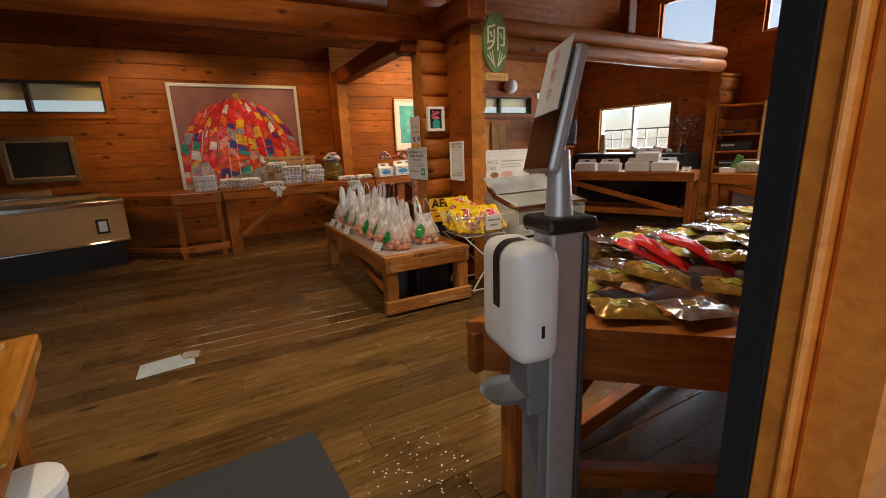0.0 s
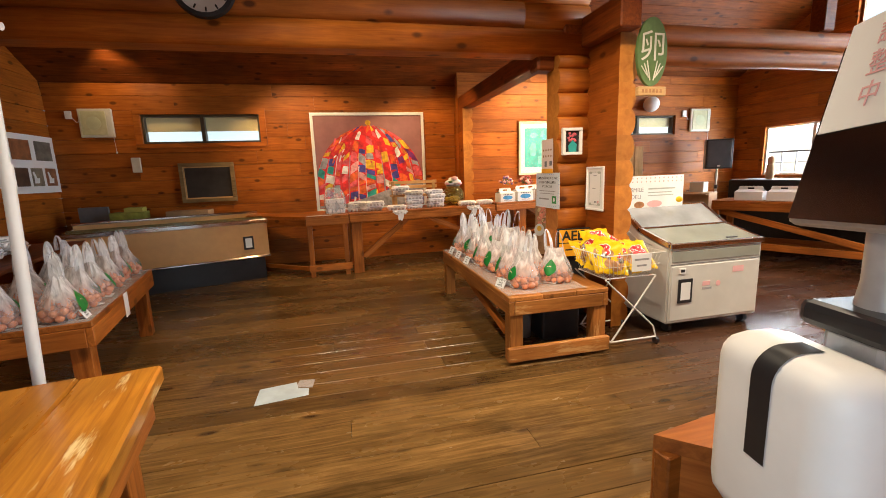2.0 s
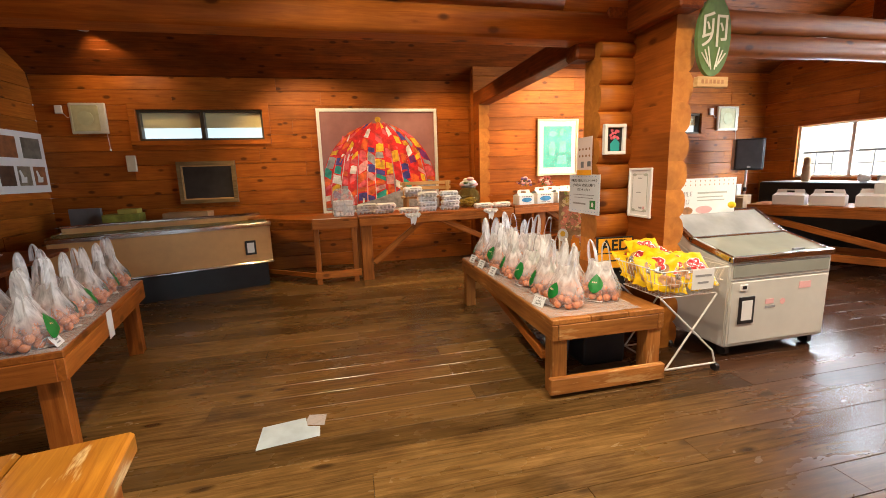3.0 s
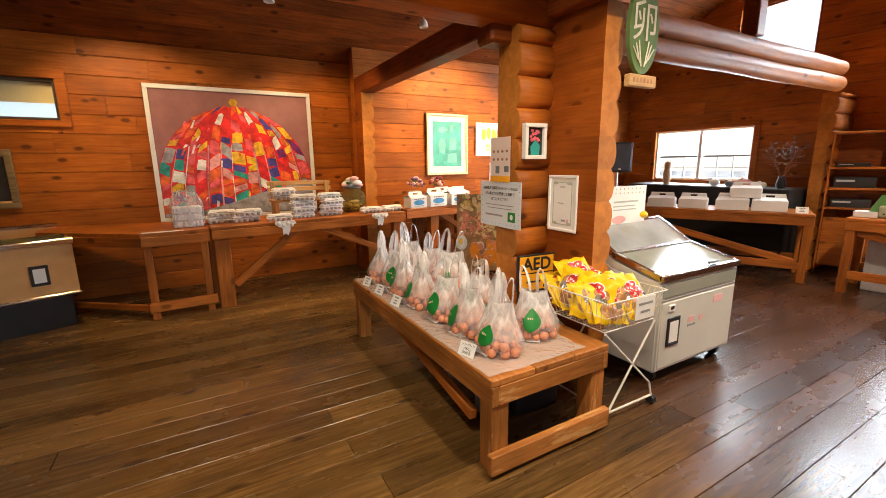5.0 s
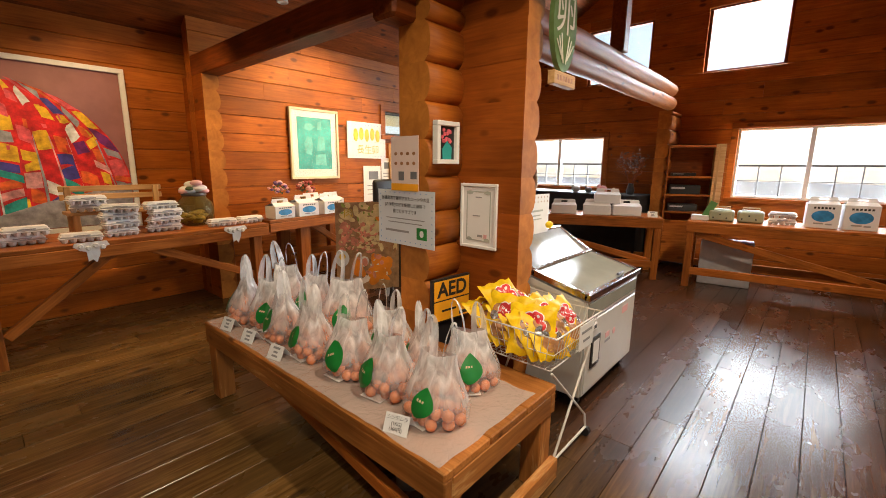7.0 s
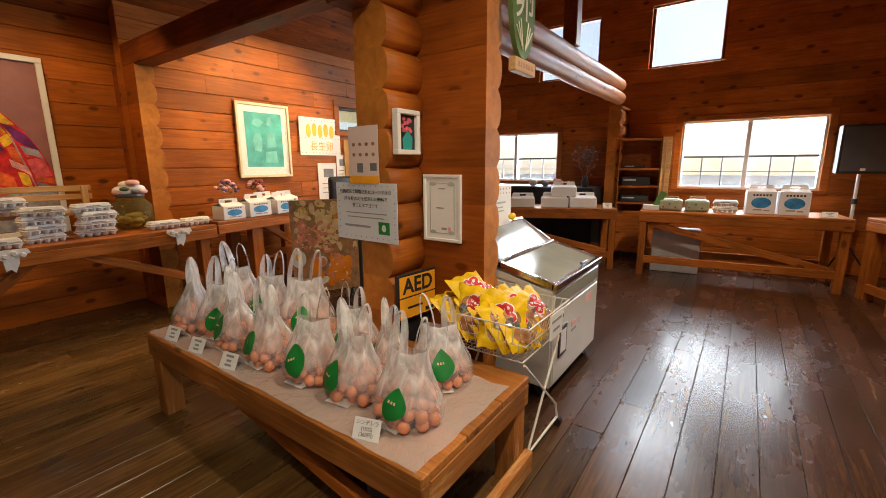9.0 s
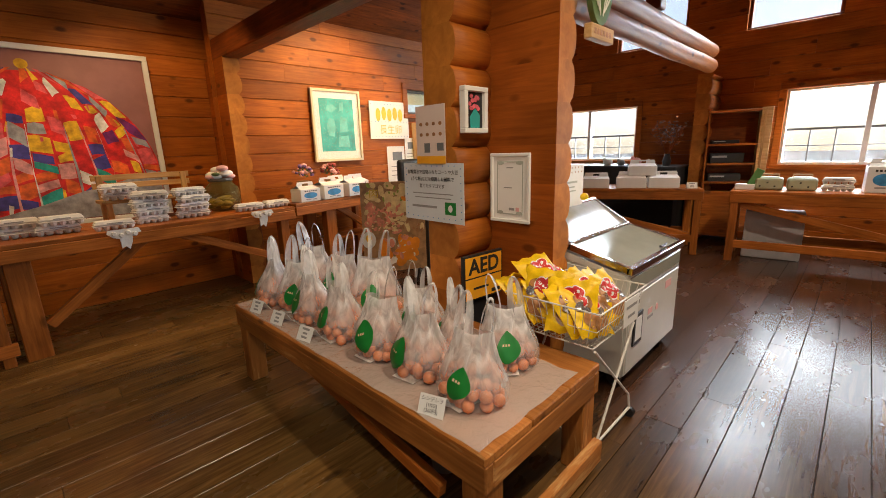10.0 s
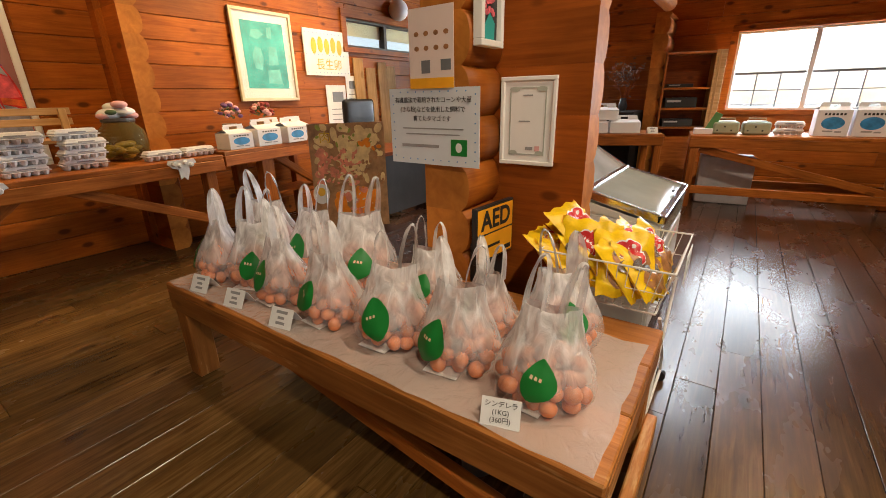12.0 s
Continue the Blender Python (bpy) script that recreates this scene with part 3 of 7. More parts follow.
M_FILM = film("milky_bag_film", 0.62, (0.84, 0.84, 0.85), 0.16, low=0.24)
M_FILMTOP = film("gathered_bag_film", 0.58, (0.84, 0.84, 0.85), 0.16)
M_SHEET = glass("clear_table_sheet", (0.78, 0.71, 0.68), 0.12, 0.46)
sheet_co = M_SHEET.node_tree.nodes.new("ShaderNodeTexCoord")
sheet_noise = node(M_SHEET.node_tree, "ShaderNodeTexNoise", Scale=22.0, Detail=5.0, Distortion=1.2)
M_SHEET.node_tree.links.new(sheet_co.outputs["Object"], sheet_noise.inputs["Vector"])
bump(M_SHEET.node_tree, M_SHEET.node_tree.nodes["Principled BSDF"], sheet_noise.outputs["Fac"], 0.9, 0.012)
M_CELLO = film("clear_wrapper", 0.25, (0.8, 0.8, 0.8), 0.1)


def lettering(text, size, mat, parent, m, name="lettering", align="CENTER", bold=0.0):
    """Flat written words as a mesh part; local x along the line, facing local +z, at pose m."""
    cu = bpy.data.curves.new(name, "FONT")
    cu.body, cu.size, cu.align_x, cu.align_y = text, size * U, align, "CENTER"
    cu.extrude, cu.offset = 0.0004, bold
    tmp = new(name, cu)
    me = bpy.data.meshes.new_from_object(tmp.evaluated_get(bpy.context.evaluated_depsgraph_get()))
    bpy.data.objects.remove(tmp)
    me.materials.clear()
    me.materials.append(mat)
    ob = new(name, me)
    ob.parent = parent
    m = m.copy()
    m.translation *= U
    ob.matrix_basis = m
    return ob


def bars(name, rows, mat, parent, y=-0.006):
    """Unreadable writing: thin bars (x0, z0, x1, z1) on a sheet that faces local -y."""
    bm = bmesh.new()
    for x0, z0, x1, z1 in rows:
        box(bm, x0, y - 0.0008, z0, x1, y, z1)
    ob = part(name, bm, mat, parent)
    ob["kind"] = "stuff"
    return ob


UPRIGHT = lambda x, y, z: pose(x, y, z, 90, 0, 0)


def grid_prism(bm, poly, y0, y1):
    """A polygon in the x-z plane, thick from y0 to y1."""
    a, b = [bm.verts.new((x, y0, z)) for x, z in poly], [bm.verts.new((x, y1, z)) for x, z in poly]
    bm.faces.new(a), bm.faces.new(b[::-1])
    n = len(poly)
    for i in range(n):
        bm.faces.new((a[i], b[i], b[(i + 1) % n], a[(i + 1) % n]))
    bmesh.ops.recalc_face_normals(bm, faces=bm.faces)
    return bm


def ellipse(cx, cz, rx, rz, n=20):
    return [(cx + rx * math.cos(2 * math.pi * i / n), cz + rz * math.sin(2 * math.pi * i / n)) for i in range(n)]


def blob(bm, c, r, seg=8, squash=(1, 1, 1)):
    q = bmesh.ops.create_uvsphere(bm, u_segments=seg, v_segments=max(4, seg - 2), radius=r)
    bmesh.ops.transform(bm, verts=q["verts"], matrix=Matrix.Translation(c) @ Matrix.Diagonal((*squash, 1)))


# ---- timber tables ----
def display_table(name, m, w, d, h, label, top_boards=3, brace=True, apron=0.11, leg=0.10, mat=M_TABLE, low=0.10, group="", rails=True):
    """Heavy timber display table: local x along the front, y to the back, front left corner at the origin."""
    t = thing(name, m, label, "table", group)
    n = top_boards
    for i in range(n):
        timber("top_board", (0, d * (i + 0.5) / n, h - 0.02), (w, d * (i + 0.5) / n, h - 0.02), d / n - 0.004, 0.04, mat, t, 0.006)
    zc = h - 0.04 - apron / 2
    timber("apron", (0, 0.025, zc), (w, 0.025, zc), 0.045, apron, mat, t, 0.005)
    timber("apron", (0, d - 0.025, zc), (w, d - 0.025, zc), 0.045, apron, mat, t, 0.005)
    timber("apron", (0.022, 0.05, zc), (0.022, d - 0.05, zc), 0.045, apron, mat, t, 0.005)
    timber("apron", (w - 0.022, 0.05, zc), (w - 0.022, d - 0.05, zc), 0.045, apron, mat, t, 0.005)
    zl = h - 0.04 - apron
    for lx in (0.012 + leg / 2, w - 0.012 - leg / 2):
        for ly in (0.012 + leg / 2, d - 0.012 - leg / 2):
            timber("leg", (lx, ly, 0), (lx, ly, h - 0.045), leg, leg, mat, t, 0.006)
    if not rails:
        return t
    timber("stretcher", (0.02, 0.035, low + 0.05), (w - 0.02, 0.035, low + 0.05), 0.045, 0.10, mat, t, 0.005)
    timber("stretcher", (0.02, d - 0.035, low + 0.05), (w - 0.02, d - 0.035, low + 0.05), 0.045, 0.10, mat, t, 0.005)
    if brace:
        timber("brace", (0.12, 0.07, zl - 0.02), (w - 0.12, 0.07, low + 0.08), 0.04, 0.09, mat, t, 0.005)
    return t


def trestle_counter(name, m, w, d, h, label, legs, braces, group="wall counters"):
    """Long counter along the wall with upright legs at the given places and slanting braces."""
    t = thing(name, m, label, "counter", group)
    for i in range(3):
        timber("top_board", (0, d * (i + 0.5) / 3, h - 0.02), (w, d * (i + 0.5) / 3, h - 0.02), d / 3 - 0.004, 0.04, M_TABLE, t, 0.006)
    timber("apron", (0, 0.02, h - 0.09), (w, 0.02, h - 0.09), 0.045, 0.10, M_TABLE, t, 0.005)
    for x, wd in legs:
        timber("leg", (x, 0.10, 0), (x, 0.10, h - 0.04), 0.10, wd, M_TABLE, t, 0.006)
        timber("leg", (x, d - 0.10, 0), (x, d - 0.10, h - 0.04), 0.09, wd, M_TABLE, t, 0.006)
    for xa, za, xb, zb in braces:
        timber("brace", (xa, 0.10, za), (xb, 0.10, zb), 0.05, 0.08, M_TABLE, t, 0.005)
    return t


def line(a, b):
    """Pose at a with local x towards b, and the length."""
    d = Vector(b) - Vector(a)
    return pose(a[0], a[1], 0, 0, 0, math.degrees(math.atan2(d.y, d.x))), d.length


# egg table in the middle: long side along y
egg_table = display_table("egg_table", pose(2.17, 8.58, 0, 0, 0, -90), 2.21, 0.86, 0.545,
                          "low timber display table with a worn clear plastic sheet", brace=False, leg=0.11, rails=False, mat=M_WORN)
timber("stretcher", (2.222, -0.02, 0.085), (2.222, 0.86, 0.085), 0.045, 0.115, M_WORN, egg_table, 0.006)
timber("brace", (0.4, 0.1, 0.42), (1.9, 0.1, 0.16), 0.05, 0.07, M_TABLE, egg_table, 0.006)
sheet = bmesh.new()
rs = random.Random(3)
nx, ny = 9, 26
gv = [[sheet.verts.new((2.18 + 0.68 * i / nx + (rs.uniform(-0.006, 0.006)), 6.40 + 2.16 * j / ny + rs.uniform(-0.006, 0.006), 0.549 + rs.uniform(0, 0.007))) for j in range(ny + 1)] for i in range(nx + 1)]
for i in range(nx):
    for j in range(ny):
        sheet.faces.new((gv[i][j], gv[i + 1][j], gv[i + 1][j + 1], gv[i][j + 1]))
tagged(link("plastic_sheet", sheet, M_SHEET, smooth=True), "crinkled clear plastic sheet covering the egg table", "table cover")

ub = thing("storage_bag", pose(2.62, 6.66, 0), "black box with a grey bin under the egg table", "box")
part("box", boxed(0.0, 0.05, 0.0, 0.36, 0.62, 0.40, 0.02, seg=2), M_BLACK, ub)
part("bin", lathe(bmesh.new(), [(0.07, 0.0), (0.085, 0.30), (0.09, 0.31), (0.075, 0.31)], 16, Matrix.Translation((-0.1, 0.25, 0))), M_GREYP, ub, "grey round bin", smooth=True)

# ---- bags of eggs ----
def egg_bag(name, seed, mats=(EGG,)):
    """A carrier bag of thin film with two loop handles, full of eggs; origin at its base."""
    r = random.Random(seed)
    t = new(name)
    eggs, lie = bmesh.new(), []
    for layer in range(4):
        sh, z = (1.0, 1.04, 0.9, 0.6)[layer], 0.026 + 0.037 * layer
        for _ in range(160):
            a, q = r.uniform(0, 6.28), math.sqrt(r.random())
            c = Vector((0.122 * q * math.cos(a) * sh, 0.100 * q * math.sin(a) * sh, z + r.uniform(-0.006, 0.008)))
            if all((c - o).length > 0.043 for o in lie):
                lie.append(c)
    for c in lie:
        blob(eggs, c, 0.0255, 9, (r.uniform(0.95, 1.15), r.uniform(0.95, 1.15), r.uniform(0.9, 1.15)))
    part("eggs", eggs, mats[seed % len(mats)], t, smooth=True)
    part("paper_base", boxed(-0.085, -0.112, 0.001, 0.04, 0.0, 0.004, 0.001, m=pose(0, 0, 0, 0, 0, r.uniform(-25, 25))), M_PAPER, t, "white paper under the eggs")
    ph = [r.uniform(0, 6.28) for _ in range(4)]
    lean = (r.uniform(-0.10, 0.10), r.uniform(-0.08, 0.08))

    def surf(a, z, out=0.0):
        zz = (0.0, 0.03, 0.08, 0.13, 0.17, 0.21, 0.26, 0.31)
        rx = np.interp(z, zz, (0.118, 0.150, 0.156, 0.142, 0.122, 0.104, 0.088, 0.080))
        ry = np.interp(z, zz, (0.100, 0.126, 0.130, 0.114, 0.090, 0.066, 0.044, 0.026))
        fold = 0.018 + 0.55 * max(0.0, z - 0.08)
        cr = 1 + fold * (0.42 * math.sin(5 * a + ph[0]) + 0.36 * math.sin(9 * a + ph[1] + 6 * z) + 0.25 * math.sin(15 * a + ph[2])) + 0.018 * math.sin(7 * a + ph[3]) * math.sin(60 * z)
        up = max(0.0, z - 0.15)
        return Vector(((rx * cr + out) * math.cos(a) + lean[0] * up, (ry * cr + out) * math.sin(a) + lean[1] * up, z))

    bm, n, rings = bmesh.new(), 40, []
    for z in (0.001, 0.012, 0.03, 0.055, 0.08, 0.105, 0.13, 0.15, 0.17, 0.19, 0.21, 0.235, 0.26, 0.285, 0.31):
        rings.append([bm.verts.new(surf(2 * math.pi * k / n, z) + Vector((0, 0, (0.018 * abs(math.cos(2 * math.pi * k / n)) - 0.02) * (z > 0.3)))) for k in range(n)])
    for A, B in zip(rings, rings[1:]):
        for k in range(n):
            bm.faces.new((A[k], A[(k + 1) % n], B[(k + 1) % n], B[k]))
    part("bag_body", bm, M_FILM, t, "milky thin plastic", smooth=True)
    for s in (-1, 1):
        bm = bmesh.new()
        tip, up, half = r.uniform(-0.03, 0.03), r.uniform(0.13, 0.19), r.uniform(0.020, 0.034)
        turn = r.uniform(-0.7, 0.7)
        cols = []
        for k in range(19):
            a = math.pi * k / 18
            mid = Vector((s * 0.050 + lean[0] * 0.15 + tip * math.sin(a) - half * math.cos(a) * math.cos(turn), lean[1] * 0.15 - half * math.cos(a) * math.sin(turn), 0.27 + up * math.sin(a) ** 0.8))
            wd = 0.007 + 0.020 * abs(math.cos(a)) ** 1.3
            side = Vector((-math.sin(turn), math.cos(turn), 0))
            dip = Vector((0, 0, 0.008)) + side.cross(Vector((0, 0, 1))) * 0.007 * math.sin(5 * a + seed)
            cols.append([bm.verts.new(mid + side * wd * q + dip * (1 - abs(q)) * (1 if j % 2 else -0.6)) for j, q in enumerate((-1, -0.5, 0, 0.5, 1))])
        for A, B in zip(cols, cols[1:]):
            for j in range(4):
                bm.faces.new((A[j], A[j + 1], B[j + 1], B[j]))
        part("handle", bm, M_FILMTOP, t, "gathered plastic handle", smooth=True)
    a0, zc, tilt, big = -math.pi / 2 + r.uniform(-0.5, 0.15), r.uniform(0.115, 0.14), r.uniform(-0.45, 0.6), r.uniform(0.82, 1.02)

    def on_film(p, q, out):
        x, z = p * math.cos(tilt) - q * math.sin(tilt), p * math.sin(tilt) + q * math.cos(tilt)
        return surf(a0 + x / 0.135, max(0.02, zc + z), out)

    bm = bmesh.new()
    g = [[bm.verts.new(on_film((i / 4 - 1) * 0.056 * big * math.sin(math.pi * min(0.995, 0.02 + j / 12 * 0.97)) ** 0.75 + 0.012 * math.sin(2.6 * j / 12), (j / 6 - 1) * 0.074 * big, 0.0035)) for j in range(13)] for i in range(9)]
    for i in range(8):
        for j in range(12):
            bm.faces.new((g[i][j], g[i + 1][j], g[i + 1][j + 1], g[i][j + 1]))
    part("leaf_print", bm, M_GREEN, t, "green leaf printed on the film", smooth=True)
    bm = bmesh.new()
    for dx in (-0.012, 0.0, 0.012):
        bm.faces.new([bm.verts.new(on_film(dx + u, 0.012 + v, 0.0055)) for u, v in ((-0.004, -0.004), (0.004, -0.005), (0.004, 0.004), (-0.003, 0.005))])
    part("leaf_lettering", bm, EGG_PALE, t)
    return tagged(t, "thin milky carrier bag of brown eggs with a green leaf print", "bag", "bags of eggs on the table")


kinds = [egg_bag("egg_bag", s) for s in (11, 12, 13, 14, 15)]


def place(ob, x, y, z, turn, s=1.0, lean=0.0):
    ob.matrix_basis = pose(x * U, y * U, z * U, lean, 0, turn) @ Matrix.Scale(s, 4)
    return ob


def place_copy(ob, x, y, z, turn, s=1.0, lean=0.0):
    ob.scale = (s, s, s)
    c = copy_thing(ob, pose(x * U, y * U, z * U, lean, 0, turn))
    ob.scale = (1, 1, 1)
    return c


SPOTS = [(2.40, 6.62, -60, 1.08), (2.41, 6.93, -66, 1.05), (2.40, 7.22, -52, 1.0), (2.39, 7.54, -70, 1.0), (2.40, 7.88, -84, 0.9), (2.45, 8.14, -36, 0.94), (2.40, 8.40, -95, 0.92),
         (2.72, 6.68, -35, 0.86), (2.66, 6.95, -95, 0.74), (2.72, 7.26, -50, 0.78), (2.72, 7.70, -30, 1.04), (2.72, 8.05, -60, 0.95), (2.70, 8.38, -44, 1.0)]
for i, (x, y, a, s) in enumerate(SPOTS):
    s *= 1.13
    a -= 20
    if i < 5:
        place(kinds[i], x, y, 0.556, a, s)
    else:
        place_copy(kinds[(i * 2) % 5], x, y, 0.556, a, s)


def price_card(m, w=0.115, h=0.085, lines=((0.25, 0.72, 0.75, 0.86), (0.35, 0.45, 0.65, 0.58), (0.3, 0.2, 0.7, 0.33)), words=(), label="small white price card leaning on the table"):
    """A folded card; local x along it, facing -y, leaning back."""
    t = thing("price_card", m, label, "price card", "price cards")
    q = pose(0, 0, 0, -28, 0, 0)
    bm = boxed(0, -0.001, 0, w, 0.001, h, m=q)
    box(bm, 0, 0.0, 0, w, 0.002, h * 0.9, m=pose(0, 0.085, 0, 32, 0, 0))
    part("card", bm, M_PAPER, t)
    if words:
        for i, wd in enumerate(words):
            lettering(wd, h * 0.24, M_INK, t, q @ pose(w / 2, -0.002, h * (0.78 - 0.27 * i), 90, 0, 0))
    else:
        bm = bmesh.new()
        for x0, z0, x1, z1 in lines:
            box(bm, x0 * w, -0.0018, z0 * h, x1 * w, -0.0011, z1 * h, m=q)
        part("writing", bm, M_GREYINK, t)
    return t


price_card(pose(2.185, 6.72, 0.55, 0, 0, -72), 0.112, 0.08, words=("シンデレラ", "(1KG)", "(360円)"))
for y in (7.72, 8.06, 8.36):
    price_card(pose(2.19, y, 0.55, 0, 0, -80))

# ---- freezer with a sloping glass lid ----
fz = thing("ice_freezer", pose(3.72, 6.52, 0), "white chest freezer with a sloping glass lid and chrome rim", "freezer")
W, D = 1.0, 0.72
body = bmesh.new()
grid = [(0.0, 0.09), (0.0, 0.78), (D * 0.55, 0.80), (D, 0.98), (D, 0.09)]
a = [body.verts.new((0.0, y, z)) for y, z in grid]
b = [body.verts.new((W, y, z)) for y, z in grid]
body.faces.new(a[::-1]), body.faces.new(b)
for i in range(5):
    body.faces.new((a[i], a[(i + 1) % 5], b[(i + 1) % 5], b[i]))
bmesh.ops.recalc_face_normals(body, faces=body.faces)
bmesh.ops.bevel(body, geom=body.edges[:], offset=0.015, segments=2, affect="EDGES")
part("body", body, M_CREAM, fz)
part("front_panel", boxed(0.03, -0.006, 0.12, W - 0.03, 0.004, 0.62, 0.004), M_CREAM, fz)
part("light_strip", boxed(0.03, -0.007, 0.655, W - 0.03, 0.004, 0.755, 0.004), M_LID, fz, "milky plastic strip")
part("seam", boxed(0.02, -0.004, 0.632, W - 0.02, 0.003, 0.638), M_GREYP, fz)
rim = bmesh.new()
lid = [(0.0, 0.80), (D * 0.56, 0.90), (D * 0.98, 1.08)]
for x in (0.0, W - 0.035):
    for (ya, za), (yb, zb) in zip(lid, lid[1:]):
        bar(rim, (x + 0.0175, ya, za), (x + 0.0175, yb, zb), 0.035, 0.045)
for y, z in lid:
    bar(rim, (0.0, y, z), (W, y, z), 0.04, 0.045)
part("rim", rim, M_CHROME, fz, "chrome rim", smooth=False)
for (ya, za), (yb, zb), nm, mt in ((lid[0], lid[1], "front_lid", M_LID), (lid[1], lid[2], "hood", M_HOOD)):
    bm = bmesh.new()
    bar(bm, (W / 2, ya + 0.02, za + 0.004), (W / 2, yb - 0.02, zb + 0.004), W - 0.07, 0.008, 0)
    part(nm, bm, mt, fz, "sliding glass lid" if nm == "front_lid" else "sloping silvery glass hood")
part("handle", boxed(0.62, 0.02, 0.83, 0.74, 0.04, 0.846, 0.004), M_DKGREY, fz)
grid_side = [(0.02, 0.77), (D * 0.56, 0.86), (D * 0.97, 1.06), (D * 0.97, 0.86), (0.1, 0.76)]
for x in (0.004, W - 0.010):
    sidew = bmesh.new()
    q = [sidew.verts.new((x, y, z)) for y, z in grid_side]
    q2 = [sidew.verts.new((x + 0.006, y, z)) for y, z in grid_side]
    sidew.faces.new(q), sidew.faces.new(q2[::-1])
    for i in range(5):
        sidew.faces.new((q[i], q[(i + 1) % 5], q2[(i + 1) % 5], q2[i]))
    part("side_cheek", sidew, M_CREAM, fz)
for x in (0.08, W - 0.08):
    for y in (0.08, D - 0.08):
        part("caster", tube(bmesh.new(), [(x - 0.02, y, 0.045), (x + 0.02, y, 0.045)], 0.045, 14), M_BLACK, fz)
tag = bmesh.new()
box(tag, 0.10, -0.016, 0.28, 0.25, -0.006, 0.50, 0.004)
part("card_holder", tag, M_BLACK, fz, "black framed notice holder")
part("notice", boxed(0.125, -0.018, 0.31, 0.225, -0.0165, 0.47), M_PAPER, fz)
part("thermostat", boxed(0.10, -0.016, 0.55, 0.17, -0.006, 0.60, 0.003), M_WHITE, fz)
part("display", boxed(0.115, -0.018, 0.565, 0.155, -0.0165, 0.59), M_BLACK, fz)
part("sticker", boxed(0.36, -0.0085, 0.42, 0.44, -0.0065, 0.46), M_ROSE, fz)
part("sticker", boxed(0.36, -0.0085, 0.385, 0.46, -0.0065, 0.405), M_GREYINK, fz)
part("sticker", grid_prism(bmesh.new(), ellipse(0.53, 0.43, 0.025, 0.025), -0.0085, -0.0065), M_ROSE, fz)
part("sticker", boxed(0.68, -0.0085, 0.52, 0.80, -0.0065, 0.575), M_ROSE, fz)

# ---- wire basket of snacks ----
wb = thing("wire_basket", pose(2.98, 6.36, 0), "white wire basket on a folding stand full of yellow snack bags", "basket")
bw, bd, z0b, z1b = 0.56, 0.52, 0.60, 0.80
rimw = bmesh.new()
fl_ = 0.05
for z, f in ((z0b, fl_), (z1b, 0.0), ((z0b + z1b) / 2, fl_ / 2)):
    tube(rimw, [(f, f, z), (bw - f, f, z), (bw - f, bd - f, z), (f, bd - f, z), (f, f, z)], 0.0045 if f != fl_ / 2 else 0.002, 6)
part("rim", rimw, M_WIRE, wb)
for k in range(1, 14):
    x, xf = bw * k / 14, fl_ + (bw - 2 * fl_) * k / 14
    part("wire", tube(bmesh.new(), [(x, 0, z1b), (xf, fl_, z0b), (xf, bd - fl_, z0b), (x, bd, z1b)], 0.002, 5), M_WIRE, wb)
for k in range(1, 13):
    y, yf = bd * k / 13, fl_ + (bd - 2 * fl_) * k / 13
    part("wire", tube(bmesh.new(), [(0, y, z1b), (fl_, yf, z0b), (bw - fl_, yf, z0b), (bw, y, z1b)], 0.002, 5), M_WIRE, wb)
for y in (0.03, bd - 0.03):
    part("stand_leg", tube(bmesh.new(), [(0.03, y, 0.6), (0.5, y, 0.16), (0.53, y, 0.06)], 0.007, 8), M_WIRE, wb)
    part("stand_leg", tube(bmesh.new(), [(0.5, y, 0.6), (0.10, y, 0.06)], 0.007, 8), M_WIRE, wb)
    part("caster", tube(bmesh.new(), [(0.52, y, 0.03), (0.55, y, 0.03)], 0.03, 10), M_BLACK, wb)
part("crossbar", tube(bmesh.new(), [(0.53, 0.03, 0.06), (0.10, 0.03, 0.06), (0.10, bd - 0.03, 0.06), (0.53, bd - 0.03, 0.06)], 0.008, 8), M_WIRE, wb)
part("price_sign", boxed(bw * 0.42, -0.016, 0.66, bw * 0.74, -0.012, 0.80), M_PAPER, wb, "white price sign")
bars("writing", [(bw * 0.46, 0.75, bw * 0.70, 0.765), (bw * 0.5, 0.70, bw * 0.66, 0.715)], M_GREYINK, wb, -0.0165)


